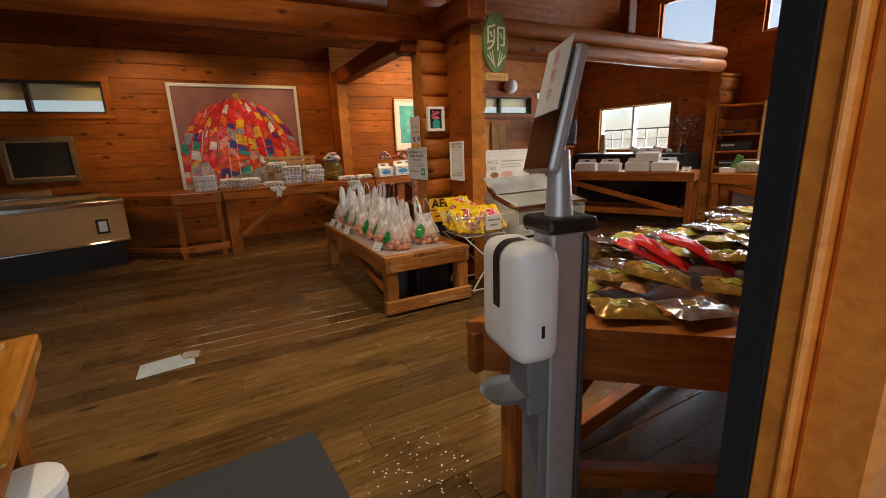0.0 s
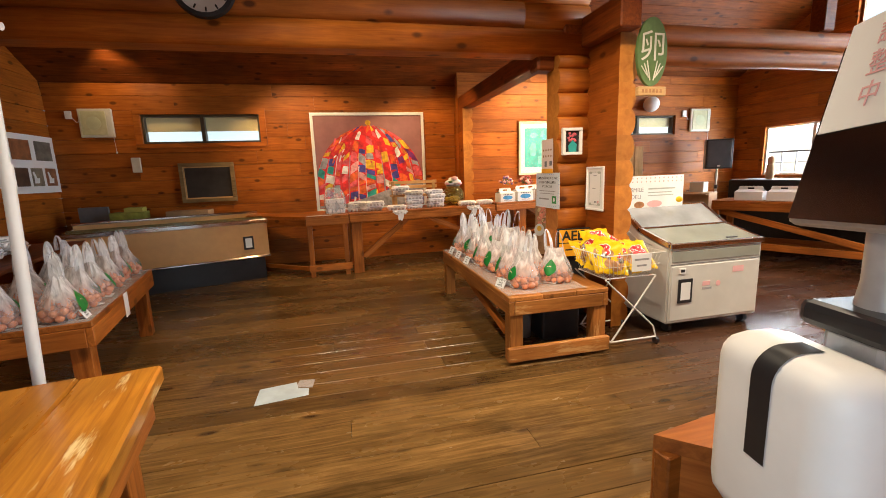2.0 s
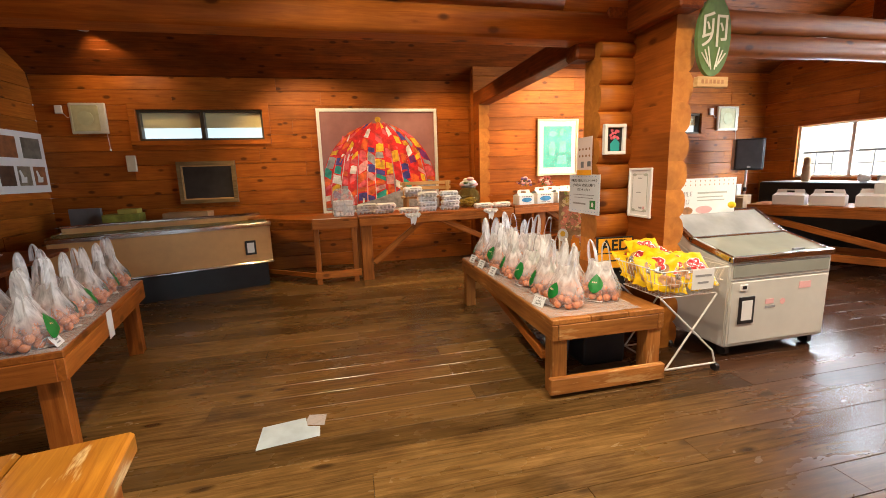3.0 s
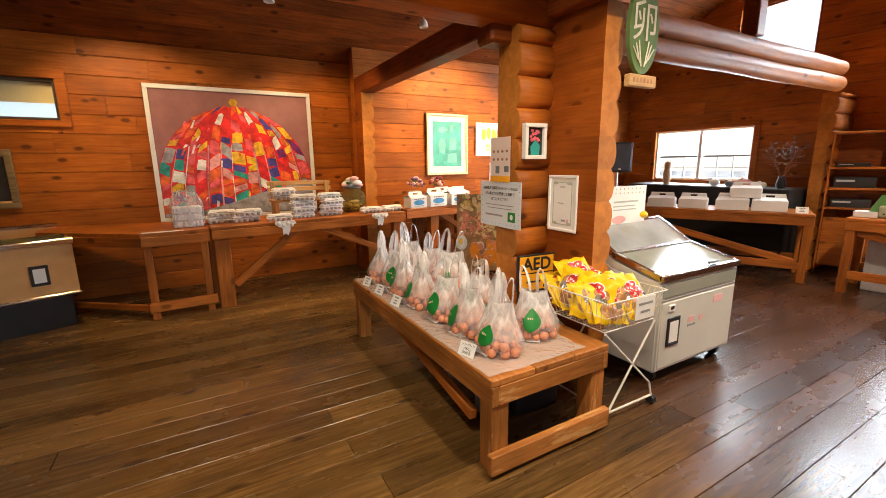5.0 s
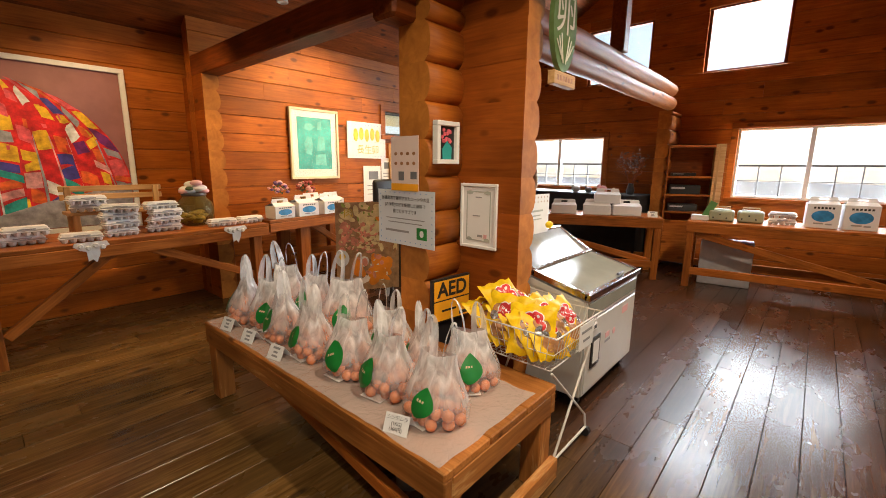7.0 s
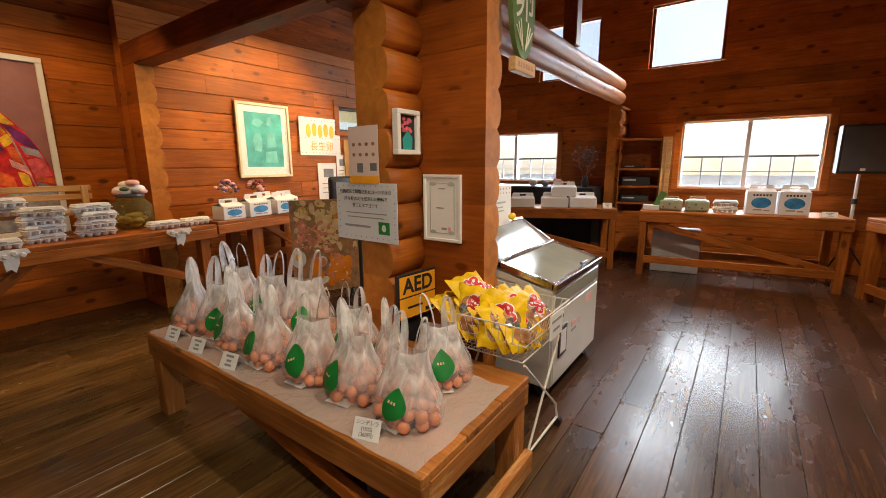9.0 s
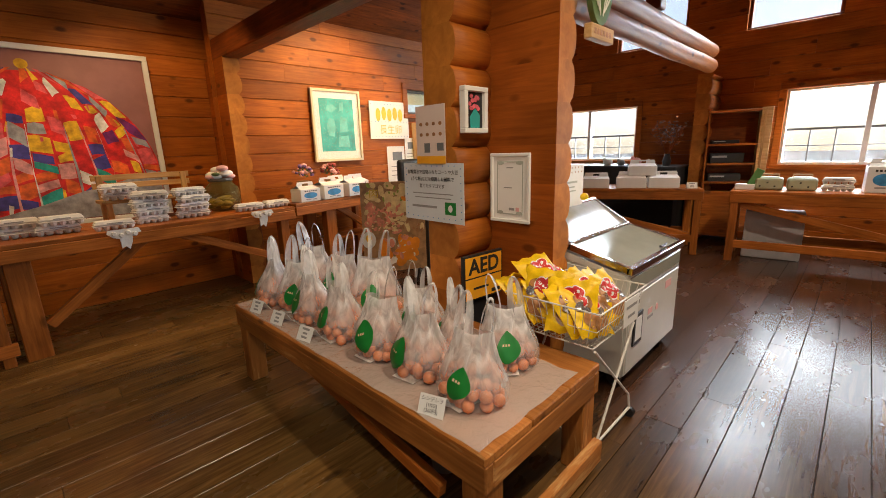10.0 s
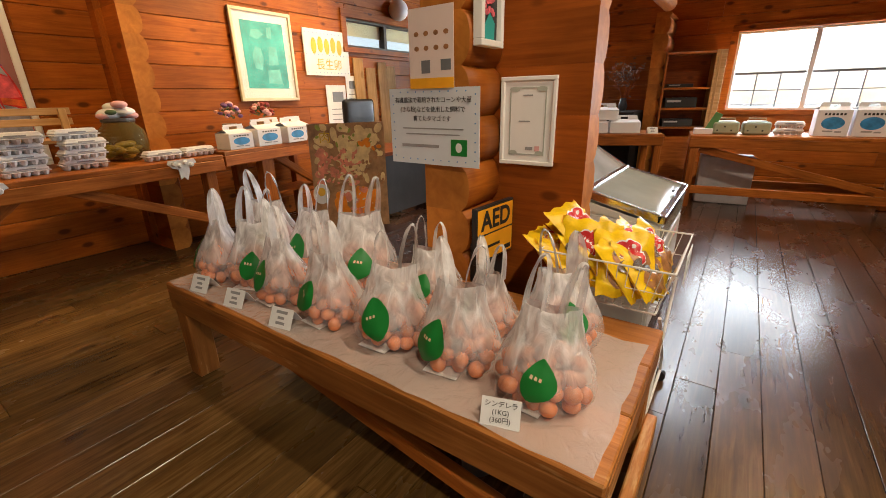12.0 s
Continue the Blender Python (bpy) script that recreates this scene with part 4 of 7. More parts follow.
def snack_bag(seed, mat=M_YELLOW, accent=M_RED, w=0.20, h=0.27, name="snack_bag", label="glossy yellow snack bag with red print", fat=0.046):
    """A pillow bag with crimped ends, standing; local x wide, z high."""
    r = random.Random(seed)
    t = new(name)
    nx, nz = 14, 18

    def skin(u, v, s, out=0.0):
        u, v = max(-1, min(1, u)), max(-1, min(1, v))
        belly = fat * (1 - u ** 4) * (1 - v ** 4) * (1 + 0.26 * math.sin(7 * u + seed) * math.cos(5 * v + seed) + 0.16 * math.sin(13 * v + 3 * u) + 0.08 * math.sin(19 * u - 8 * v))
        crimp = 0.004 * math.sin(40 * u) * (abs(v) > 0.9)
        return Vector((u * w / 2 * (1 - 0.06 * (1 - v * v)), s * (belly + out) + crimp, (v + 1) * h / 2 + 0.006 * math.sin(9 * u + seed) * abs(v)))
    bm = bmesh.new()
    for s in (-1, 1):
        g = [[bm.verts.new(skin(i / nx * 2 - 1, j / nz * 2 - 1, s)) for j in range(nz + 1)] for i in range(nx + 1)]
        for i in range(nx):
            for j in range(nz):
                bm.faces.new((g[i][j], g[i + 1][j], g[i + 1][j + 1], g[i][j + 1]))
    part("foil", bm, mat, t, smooth=True)

    def disc(bm, cu, cv, r0, r1, out, n=18):
        rim = [[bm.verts.new(skin(cu + q * math.cos(2 * math.pi * k / n), cv + q * w / h * math.sin(2 * math.pi * k / n), -1, out)) for k in range(n)] for q in np.linspace(r0, r1, 3)]
        for A, B in zip(rim, rim[1:]):
            for k in range(n):
                bm.faces.new((A[k], A[(k + 1) % n], B[(k + 1) % n], B[k]))
    plans = [] if accent is not M_RED else [("window", M_SNACK, "snacks behind a clear window", [(-0.45, 0.30, 0.30), (0.50, 0.10, 0.28), (-0.30, -0.45, 0.36), (0.35, -0.50, 0.34), (0.0, -0.72, 0.22)])]
    if accent is M_RED:
        plans += [("print_ground", M_PAPER, "white outline of the print", [(-0.22, 0.36, 0.30), (0.16, 0.44, 0.30), (0.34, 0.12, 0.26), (-0.04, 0.04, 0.30), (-0.36, 0.08, 0.20)]),
                  ("red_print", accent, "red printed clusters", [(-0.22, 0.36, 0.25), (0.16, 0.44, 0.25), (0.34, 0.12, 0.21), (-0.04, 0.04, 0.25), (-0.36, 0.08, 0.15)]),
                  ("print_marks", M_PAPER, "white marks in the print", [(-0.26, 0.38, 0.07), (-0.12, 0.30, 0.05), (0.18, 0.48, 0.07), (0.32, 0.12, 0.06), (-0.06, 0.02, 0.08), (0.06, 0.14, 0.04)]),
                  # two discs paint the foil's reflection onto the bag
                  ("silver_patch", M_SHINE, "silver reflection painted on the foil", [(-0.62, 0.05, 0.20), (0.55, -0.22, 0.18)])]
    else:
        plans.append(("label_print", accent, "coloured label", [(0.0, 0.25, 0.42)]))
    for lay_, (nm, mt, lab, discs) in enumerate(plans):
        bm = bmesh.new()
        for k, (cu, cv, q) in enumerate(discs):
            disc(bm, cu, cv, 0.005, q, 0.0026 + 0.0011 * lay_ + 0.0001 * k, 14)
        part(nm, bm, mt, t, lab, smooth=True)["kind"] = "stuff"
    return tagged(t, label, "snack bag", "snack bags in the basket")


sn = [snack_bag(s, w=0.255, h=0.28, fat=0.034) for s in (21, 22, 23, 24)]
rng = random.Random(8)
k = 0
pile = [(x + 0.01 * (i % 2), 6.415 + 0.068 * i, 0.608 + 0.004 * i, -40 - 2 * i, a) for i in range(6) for x, a in ((3.105, -6), (3.40, 5))]
pile += [(3.15, 6.56, 0.685, -64, -14), (3.40, 6.54, 0.655, -66, 10), (3.16, 6.67, 0.735, -54, -10), (3.39, 6.70, 0.69, -58, 14), (3.02, 6.52, 0.62, -30, -62), (3.03, 6.70, 0.63, -28, -70), (3.28, 6.44, 0.66, -52, 0)]
for x, y, z, tilt, turn in pile:
    m = pose(x * U, y * U, (z + 0.03) * U, tilt + rng.uniform(-5, 5), rng.uniform(-9, 9), turn + rng.uniform(-8, 8))
    if k < 4:
        sn[k].matrix_basis = m
    else:
        copy_thing(sn[k % 4], m)
    k += 1

# ---- signs on the log pillar ----
def framed(name, m, w, h, frame_w, frame_mat, label, deep=0.03, mount=None, category="picture"):
    """A framed sheet hung on a wall: local x wide, z high, facing -y, lower left corner at the origin."""
    t = thing(name, m, label, category)
    fr = bmesh.new()
    f = frame_w
    for q in ((0, -deep, 0, w, 0, f), (0, -deep, h - f, w, 0, h), (0, -deep, f, f, 0, h - f), (w - f, -deep, f, w, 0, h - f)):
        box(fr, *q, 0.003)
    part("frame", fr, frame_mat, t)
    part("backing", boxed(f, -deep * 0.45, f, w - f, -0.004, h - f), mount or M_PAPER, t)
    return t


aed = thing("aed_sign", pose(3.045, 7.262, 0.625, 0, 0, -6), "orange and black AED sign board leaning on the log wall", "sign")
part("board", boxed(0, -0.03, 0, 0.335, 0.0, 0.29, 0.004), M_BLACK, aed)
part("orange_face", boxed(0.012, -0.033, 0.15, 0.323, -0.0305, 0.278), M_ORANGE, aed)
part("orange_face", boxed(0.012, -0.033, 0.012, 0.323, -0.0305, 0.140), M_ORANGE, aed)
lettering("AED", 0.135, M_INK, aed, UPRIGHT(0.168, -0.0345, 0.213), bold=0.003)
bars("writing", [(0.075, 0.07, 0.205, 0.084), (0.232, 0.024, 0.308, 0.048)], M_INK, aed, -0.0335)
part("stand", boxed(0.03, 0.0, -0.62, 0.30, 0.03, 0.1, 0.004), M_BLACK, aed, "black stand panel")

cert = framed("certificate", pose(3.383, 7.285, 1.09, 0, 0, -90), 0.29, 0.42, 0.02, M_WHITE, "white framed certificate with an ornate border on the pillar", 0.018, M_PAPER)
M_CERT = plain("grey_green_ornament", (0.42, 0.45, 0.40), 0.7)
bd_ = bmesh.new()
for q in ((0.05, -0.0105, 0.05, 0.24, -0.0095, 0.056), (0.05, -0.0105, 0.365, 0.24, -0.0095, 0.371), (0.05, -0.0105, 0.056, 0.056, -0.0095, 0.365), (0.234, -0.0105, 0.056, 0.24, -0.0095, 0.365)):
    box(bd_, *q)
for cx in (0.075, 0.215):
    grid_prism(bd_, ellipse(cx, 0.362, 0.028, 0.012, 10), -0.0112, -0.0106)
    grid_prism(bd_, ellipse(cx, 0.06, 0.022, 0.012, 10), -0.0112, -0.0106)
part("ornament", bd_, M_CERT, cert)
bars("writing", [(0.12, 0.33, 0.17, 0.337), (0.10, 0.21, 0.16, 0.216), (0.14, 0.075, 0.18, 0.09)], M_GREYINK, cert, -0.0095)
part("seal", boxed(0.19, -0.0108, 0.07, 0.215, -0.0096, 0.095), M_ROSE, cert)

pic = framed("flower_picture", pose(3.09, 7.285, 1.63), 0.205, 0.255, 0.028, M_WHITE, "small deep white frame with a pink and teal flower picture", 0.045, M_BLACK)
fl = bmesh.new()
r_ = random.Random(4)
for k in range(14):
    grid_prism(fl, ellipse(r_.uniform(0.06, 0.145), r_.uniform(0.13, 0.21), 0.014, 0.012, 9), -0.0216 - 0.0004 * k, -0.0208)
part("blossom", fl, plain("pink_petals", (0.66, 0.13, 0.17), 0.5, vary=0.5, scale=30), pic)
part("vase", grid_prism(bmesh.new(), [(0.07, 0.03), (0.15, 0.03), (0.155, 0.10), (0.11, 0.14), (0.065, 0.09)], -0.0222, -0.0208), plain("teal_print", (0.03, 0.35, 0.33), 0.5), pic)

p2 = thing("notice_sheet", pose(3.055, 7.745, 1.11, 0, 0, -91), "white printed notice sheet with a green logo on the pillar", "notice")
part("sheet", boxed(0, -0.003, 0, 0.525, 0, 0.355), plain("pale_blue_paper", (0.70, 0.74, 0.78), 0.6, vary=0.03), p2)
for i, wds in enumerate(("有機農法で栽培されたコーンや大豆", "(きな粉)などを使用した飼料で", "育てたタマゴです")):
    lettering(wds, 0.028, M_INK, p2, UPRIGHT(0.26, -0.0045, 0.30 - 0.042 * i))
bars("writing", [(0.08, 0.168, 0.44, 0.174), (0.10, 0.142, 0.42, 0.148), (0.07, 0.082, 0.30, 0.096)], M_GREYINK, p2, -0.0035)
bars("dots", [(x, z, x + 0.006, z + 0.006) for x in (0.02, 0.5) for z in np.linspace(0.03, 0.32, 8)] + [(x, z, x + 0.006, z + 0.006) for x in np.linspace(0.07, 0.45, 9) for z in (0.02, 0.335)], M_BLUE, p2, -0.0035)
part("logo", boxed(0.37, -0.0045, 0.05, 0.46, -0.0032, 0.125), M_GREEN, p2)
part("logo_mark", grid_prism(bmesh.new(), ellipse(0.415, 0.088, 0.018, 0.022, 12), -0.0055, -0.0047), M_PAPER, p2)
p1 = thing("recipe_poster", pose(3.044, 7.60, 1.462, 0, 0, -91), "small pale pink poster with food pictures and an orange foot", "notice")
part("sheet", boxed(0, -0.0025, 0, 0.25, 0, 0.335), plain("pale_pink_paper", (0.80, 0.66, 0.60), 0.6, vary=0.03), p1)
part("foot_band", boxed(0, -0.0035, 0, 0.25, -0.0027, 0.045), M_ORANGE, p1)
pp = bmesh.new()
for zz in (0.17, 0.23):
    for xx in (0.045, 0.10, 0.155, 0.21):
        grid_prism(pp, ellipse(xx, zz, 0.014, 0.011, 8), -0.0036, -0.0027)
part("food_prints", pp, M_SNACK, p1)["kind"] = "stuff"
part("photo_print", boxed(0.07, -0.0036, 0.065, 0.12, -0.0027, 0.12), M_GREYP, p1)
part("photo_print", boxed(0.18, -0.0036, 0.075, 0.235, -0.0027, 0.12), M_GREYP, p1)

# carved oval plaque hung from the beam
plq = thing("carved_plaque", pose(3.47, 6.76, 2.16), "green carved oval wooden plaque with a pale egg character", "sign")
M_PLAQ = plain("green_carved_wood", (0.10, 0.17, 0.055), 0.55, vary=0.25, relief=0.6, scale=14)
part("oval", grid_prism(bmesh.new(), ellipse(0.15, 0.28, 0.145, 0.275, 28), -0.03, 0.0), M_PLAQ, plq)
lettering("卵", 0.26, M_BEIGEP, plq, UPRIGHT(0.15, -0.032, 0.31), "carved_character")
gr = bmesh.new()
for s in (-1, 1):
    for k in range(3):
        bar(gr, (0.15 + s * 0.015 * (k + 1), -0.034, 0.05 + 0.02 * k), (0.15 + s * (0.05 + 0.028 * k), -0.034, 0.17 + 0.02 * (2 - k)), 0.006, 0.010)
part("grass_carving", gr, M_BEIGEP, plq)
part("name_board", boxed(0.02, -0.045, -0.075, 0.29, 0.0, 0.0, 0.004), M_PALE, plq, "pale wooden name board")
bars("writing", [(0.05 + 0.035 * i, -0.05, 0.072 + 0.035 * i, -0.022) for i in range(6)], M_SNACK, plq, -0.0455)
part("hanger", tube(bmesh.new(), [(0.15, -0.01, 0.52), (-0.075, 0.02, 0.50)], 0.008, 6), M_DKGREY, plq)

memo = thing("deli_poster", pose(3.80, 7.20, 1.06), "white dotted card poster standing on the freezer", "poster")
part("card", boxed(0, -0.006, 0, 0.64, 0, 0.34), M_PAPER, memo)
lettering("SMILE", 0.06, M_GREYINK, memo, UPRIGHT(0.09, -0.0075, 0.20))
lettering("DELI", 0.06, M_GREYINK, memo, UPRIGHT(0.08, -0.0075, 0.13))
bars("writing", [(0.22, 0.20, 0.54, 0.215), (0.22, 0.165, 0.5, 0.175), (0.22, 0.135, 0.52, 0.145)], M_CERT, memo, -0.0065)
bars("dots", [(x, z, x + 0.009, z + 0.012) for x in np.linspace(0.03, 0.6, 12) for z in (0.275, 0.31)], M_SNACK, memo, -0.0065)
part("food_print", grid_prism(bmesh.new(), ellipse(0.30, 0.055, 0.09, 0.035, 14), -0.0075, -0.0065), M_ROSE, memo)
part("food_print", grid_prism(bmesh.new(), ellipse(0.12, 0.05, 0.06, 0.035, 14), -0.0075, -0.0065), M_SNACK, memo)
lem = bmesh.new()
blob(lem, (0, 0, 0.03), 0.032, 10, (1.1, 1, 0.95))
lm = tagged(link("lemon_toy", lem, M_YELLOW, smooth=True), "small round yellow and white toy on the freezer hood", "toy")
lm.location = (4.34 * U, 7.13 * U, 1.122 * U)

# ---- counters along the back wall ----
m, L = line((1.07, 10.05), (3.50, 10.25))
trestle_counter("wall_counter", m, L, 0.85, 0.95, "long orange timber counter along the back wall", [(0.10, 0.16), (L - 0.12, 0.10)],
                [(0.2, 0.25, 0.95, 0.83), (L - 0.15, 0.35, L - 1.2, 0.83)])
m, L = line((3.52, 10.26), (4.98, 10.50))
c2 = trestle_counter("wall_counter", m, L, 0.60, 0.975, "short timber counter set at a slight angle", [(0.55, 0.16), (L - 0.10, 0.08)], [(0.7, 0.85, L - 0.15, 0.45)])
timber("shelf_rail", (0.62, 0.3, 0.42), (L - 0.1, 0.3, 0.42), 0.3, 0.03, M_TABLE, c2)
c0 = thing("corner_counter", pose(0, 0, 0), "angled timber corner counter beside the brown freezer", "counter", "wall counters")
poly0 = [(-0.55, 10.78), (0.43, 10.0), (1.05, 10.04), (1.05, 10.9), (-0.55, 11.3)]
part("top", prism(bmesh.new(), poly0, 0.90, 0.94), M_TABLE, c0)
timber("apron", (0.43, 10.02, 0.85), (1.05, 10.06, 0.85), 0.045, 0.10, M_TABLE, c0)
timber("apron", (-0.55, 10.80, 0.85), (0.43, 10.02, 0.85), 0.045, 0.10, M_TABLE, c0)
for x, y in ((0.47, 10.09), (0.99, 10.12), (-0.45, 10.85)):
    timber("leg", (x, y, 0), (x, y, 0.9), 0.07, 0.07, M_TABLE, c0)
timber("stretcher", (0.42, 10.05, 0.14), (1.06, 10.09, 0.14), 0.045, 0.10, M_TABLE, c0)
timber("stretcher", (-0.5, 10.82, 0.14), (0.42, 10.07, 0.14), 0.045, 0.06, M_TABLE, c0)


def egg_carton(lidded=True):
    """A moulded pulp carton for ten eggs; local x long, base at the origin."""
    t = new("egg_carton")
    bm = bmesh.new()
    for i in range(5):
        for j in range(2):
            lathe(bm, [(0.014, 0.0), (0.021, 0.012), (0.026, 0.034)], 8, Matrix.Translation((-0.104 + 0.052 * i, -0.026 + 0.052 * j, 0)))
    box(bm, -0.135, -0.058, 0.030, 0.135, 0.058, 0.037, 0.002)
    part("tray", bm, M_CARTON, t)
    bm = boxed(-0.130, -0.053, 0.0375, 0.130, 0.053, 0.072, 0.012, seg=2)
    for v in bm.verts:
        if v.co.z > 0.055:
            v.co.x *= 0.93
            v.co.y *= 0.88
    part("lid", bm, M_CARTON, t)
    part("print", boxed(-0.05, -0.0555, 0.048, 0.05, -0.0525, 0.056), M_GREYINK, t)
    return tagged(t, "white moulded pulp egg carton", "egg carton", "egg cartons on the counters")


carton = egg_carton()
place(carton, 2.13, 10.36, 0.952, 5)
rc = random.Random(17)
stacks = [(2.13, 10.36, 0.952, 4), (2.50, 10.42, 0.952, 4), (1.47, 10.36, 0.952, 2), (1.80, 10.22, 0.952, 1), (3.05, 10.36, 0.955, 1), (3.33, 10.42, 0.955, 1), (1.95, 10.62, 1.17, 2), (1.20, 10.40, 0.952, 2)]
for sx, sy, sz, n in stacks:
    for k in range(n):
        if (sx, k) == (2.13, 0):
            continue
        place_copy(carton, sx + rc.uniform(-0.02, 0.02), sy + rc.uniform(-0.015, 0.015), sz + 0.0728 * k, rc.uniform(-7, 12), 1.12)
for sx, sy, ang in ((1.86, 10.10, 5), (3.10, 10.20, 5)):
    hang = thing("opened_carton_flap", pose(sx, sy, 0.94, 0, 0, ang), "torn carton lid hanging over the counter edge", "egg carton")
    bm = grid_prism(bmesh.new(), [(-0.13, -0.01), (-0.12, 0.02), (0.10, 0.02), (0.12, -0.02), (0.05, -0.035), (0.045, -0.09), (0.015, -0.16), (-0.01, -0.13), (-0.04, -0.145), (-0.045, -0.06), (-0.09, -0.045)], -0.016, -0.006)
    for i in range(4):
        lathe(bm, [(0.014, 0.0), (0.026, 0.03)], 8, pose(-0.08 + 0.05 * i, -0.036, -0.012 - 0.018 * (i % 2), -90, 0, 0))
    part("pulp", bm, M_CARTON, hang)
wrap = thing("wrapped_cartons", pose(0.86, 10.36, 0.942, 0, 0, 4), "stack of egg cartons wrapped in a clear plastic bag", "bag")
for k in range(3):
    part("carton", boxed(-0.14, -0.10, 0.001 + 0.078 * k, 0.14, 0.10, 0.072 + 0.078 * k, 0.010, seg=2), M_CARTON, wrap)
bm = boxed(-0.16, -0.12, 0.0, 0.16, 0.12, 0.40, 0.05, seg=3)
bmesh.ops.subdivide_edges(bm, edges=bm.edges[:], cuts=2, use_grid_fill=True)
for v in bm.verts:
    q = 1 - 0.35 * max(0, v.co.z - 0.25) / 0.15
    v.co.x, v.co.y = v.co.x * q + rc.uniform(-0.008, 0.008), v.co.y * q + rc.uniform(-0.008, 0.008)
    v.co.z += rc.uniform(-0.01, 0.01) * (v.co.z > 0.05)
part("wrapper", bm, M_CELLO, wrap, smooth=True)
strip = tagged(link("paper_strip", boxed(0.44, 10.03, 0.9405, 0.82, 10.08, 0.944), M_PAPER), "white paper strip lying on the counter edge", "paper")

bn = thing("small_bench", pose(1.80, 10.62, 0.952, 0, 0, 3), "small pale wooden bench standing on the counter", "bench")
timber("seat", (0, 0.10, 0.20), (0.85, 0.10, 0.20), 0.26, 0.03, M_PALE, bn)
for z in (0.34, 0.42):
    timber("back_slat", (0, 0.25, z), (0.85, 0.25, z), 0.02, 0.055, M_PALE, bn)
for x in (0.06, 0.79):
    timber("leg", (x, 0.02, 0), (x, 0.02, 0.19), 0.04, 0.05, M_PALE, bn)
    timber("leg", (x, 0.235, 0), (x, 0.235, 0.44), 0.04, 0.05, M_PALE, bn)

jar = thing("pickle_jar", pose(2.88, 10.68, 0.955), "round glass jar of yellow pickles with a cloth top", "jar")
part("glass", lathe(bmesh.new(), [(0.12, 0.0), (0.172, 0.05), (0.19, 0.15), (0.168, 0.25), (0.12, 0.30), (0.115, 0.33)], 22), M_JAR, jar, smooth=True)
bm = bmesh.new()
for k in range(34):
    a, q = rc.uniform(0, 6.28), rc.uniform(0, 0.125)
    blob(bm, (q * math.cos(a), q * math.sin(a), rc.uniform(0.03, 0.15)), 0.036, 7, (1.5, 0.7, 0.7))
part("pickles", bm, M_AMBER, jar, smooth=True)
part("lid", lathe(bmesh.new(), [(0.12, 0.32), (0.125, 0.33), (0.12, 0.35)], 18), M_DKGREY, jar)
for nm, mt, spots, lab in (("cloth_top", M_PAPER, ((-0.05, 0, 0.385, 0.075), (0.05, -0.02, 0.40, 0.07), (0.0, 0.04, 0.44, 0.06)), "white cloth topping"),
                           ("cloth_brim", M_ROSE, ((0.09, -0.03, 0.37, 0.05), (-0.10, -0.02, 0.37, 0.045), (0.02, -0.05, 0.46, 0.05)), "pink cloth brim"),
                           ("green_bow", M_LEAF, ((-0.06, -0.07, 0.40, 0.034),), "green bow")):
    bm = bmesh.new()
    for x, y, z, q in spots:
        blob(bm, (x, y, z), q, 10, (1.25, 1.0, 0.62))
    part(nm, bm, mt, jar, lab, smooth=True)


def gift_box(w, d, h, ink=None, mat=M_BOXWHITE, label="white card carry box with a punched handle", group="white carry boxes"):
    """A carry box with sloped shoulders and a handle plate; base centre at the origin, print on its -y side."""
    t = new("carry_box")
    bm = boxed(-w / 2, -d / 2, 0, w / 2, d / 2, h, 0.004)
    part("body", bm, mat, t)
    sh = bmesh.new()
    for s in (-1, 1):
        q = [sh.verts.new(p) for p in ((-w / 2 + 0.003, s * (d / 2 - 0.002), h), (w / 2 - 0.003, s * (d / 2 - 0.002), h), (w / 2 - 0.022, s * 0.004, h + 0.034), (-w / 2 + 0.022, s * 0.004, h + 0.034))]
        sh.faces.new(q)
    part("shoulder", sh, mat, t)
    hd = bmesh.new()
    for q in ((-w / 2 + 0.022, -0.004, h + 0.034, -0.045, 0.004, h + 0.062), (0.045, -0.004, h + 0.034, w / 2 - 0.022, 0.004, h + 0.062), (-w / 2 + 0.03, -0.004, h + 0.062, w / 2 - 0.03, 0.004, h + 0.082)):
        box(hd, *q)
    part("handle", hd, mat, t)
    if ink:
        part("print", grid_prism(bmesh.new(), ellipse(0, h * 0.5, w * 0.34, h * 0.24, 16), -d / 2 - 0.0012, -d / 2 - 0.0002), ink, t, "blue landscape print")
        bars("writing", [(-w * 0.3 + w * 0.11 * i, h * 0.80, -w * 0.3 + w * 0.11 * i + w * 0.07, h * 0.88) for i in range(6)], M_INK, t, -d / 2 - 0.0004)
        bars("dots", [(-w * 0.25, h * 0.16, w * 0.05, h * 0.22), (w * 0.1, h * 0.14, w * 0.3, h * 0.2)], M_GREYINK, t, -d / 2 - 0.0004)
    return tagged(t, label, "box", group)


blue = gift_box(0.28, 0.20, 0.15, M_BLUE, label="white card carry box with a blue landscape print", group="blue printed boxes")
place(blue, 3.74, 10.42, 0.978, 8, 1.14)
for x, y, a in ((4.08, 10.47, 10), (4.46, 10.52, 14), (4.36, 10.74, 8), (4.66, 10.72, 12)):
    place_copy(blue, x, y, 0.978, a, 1.14)


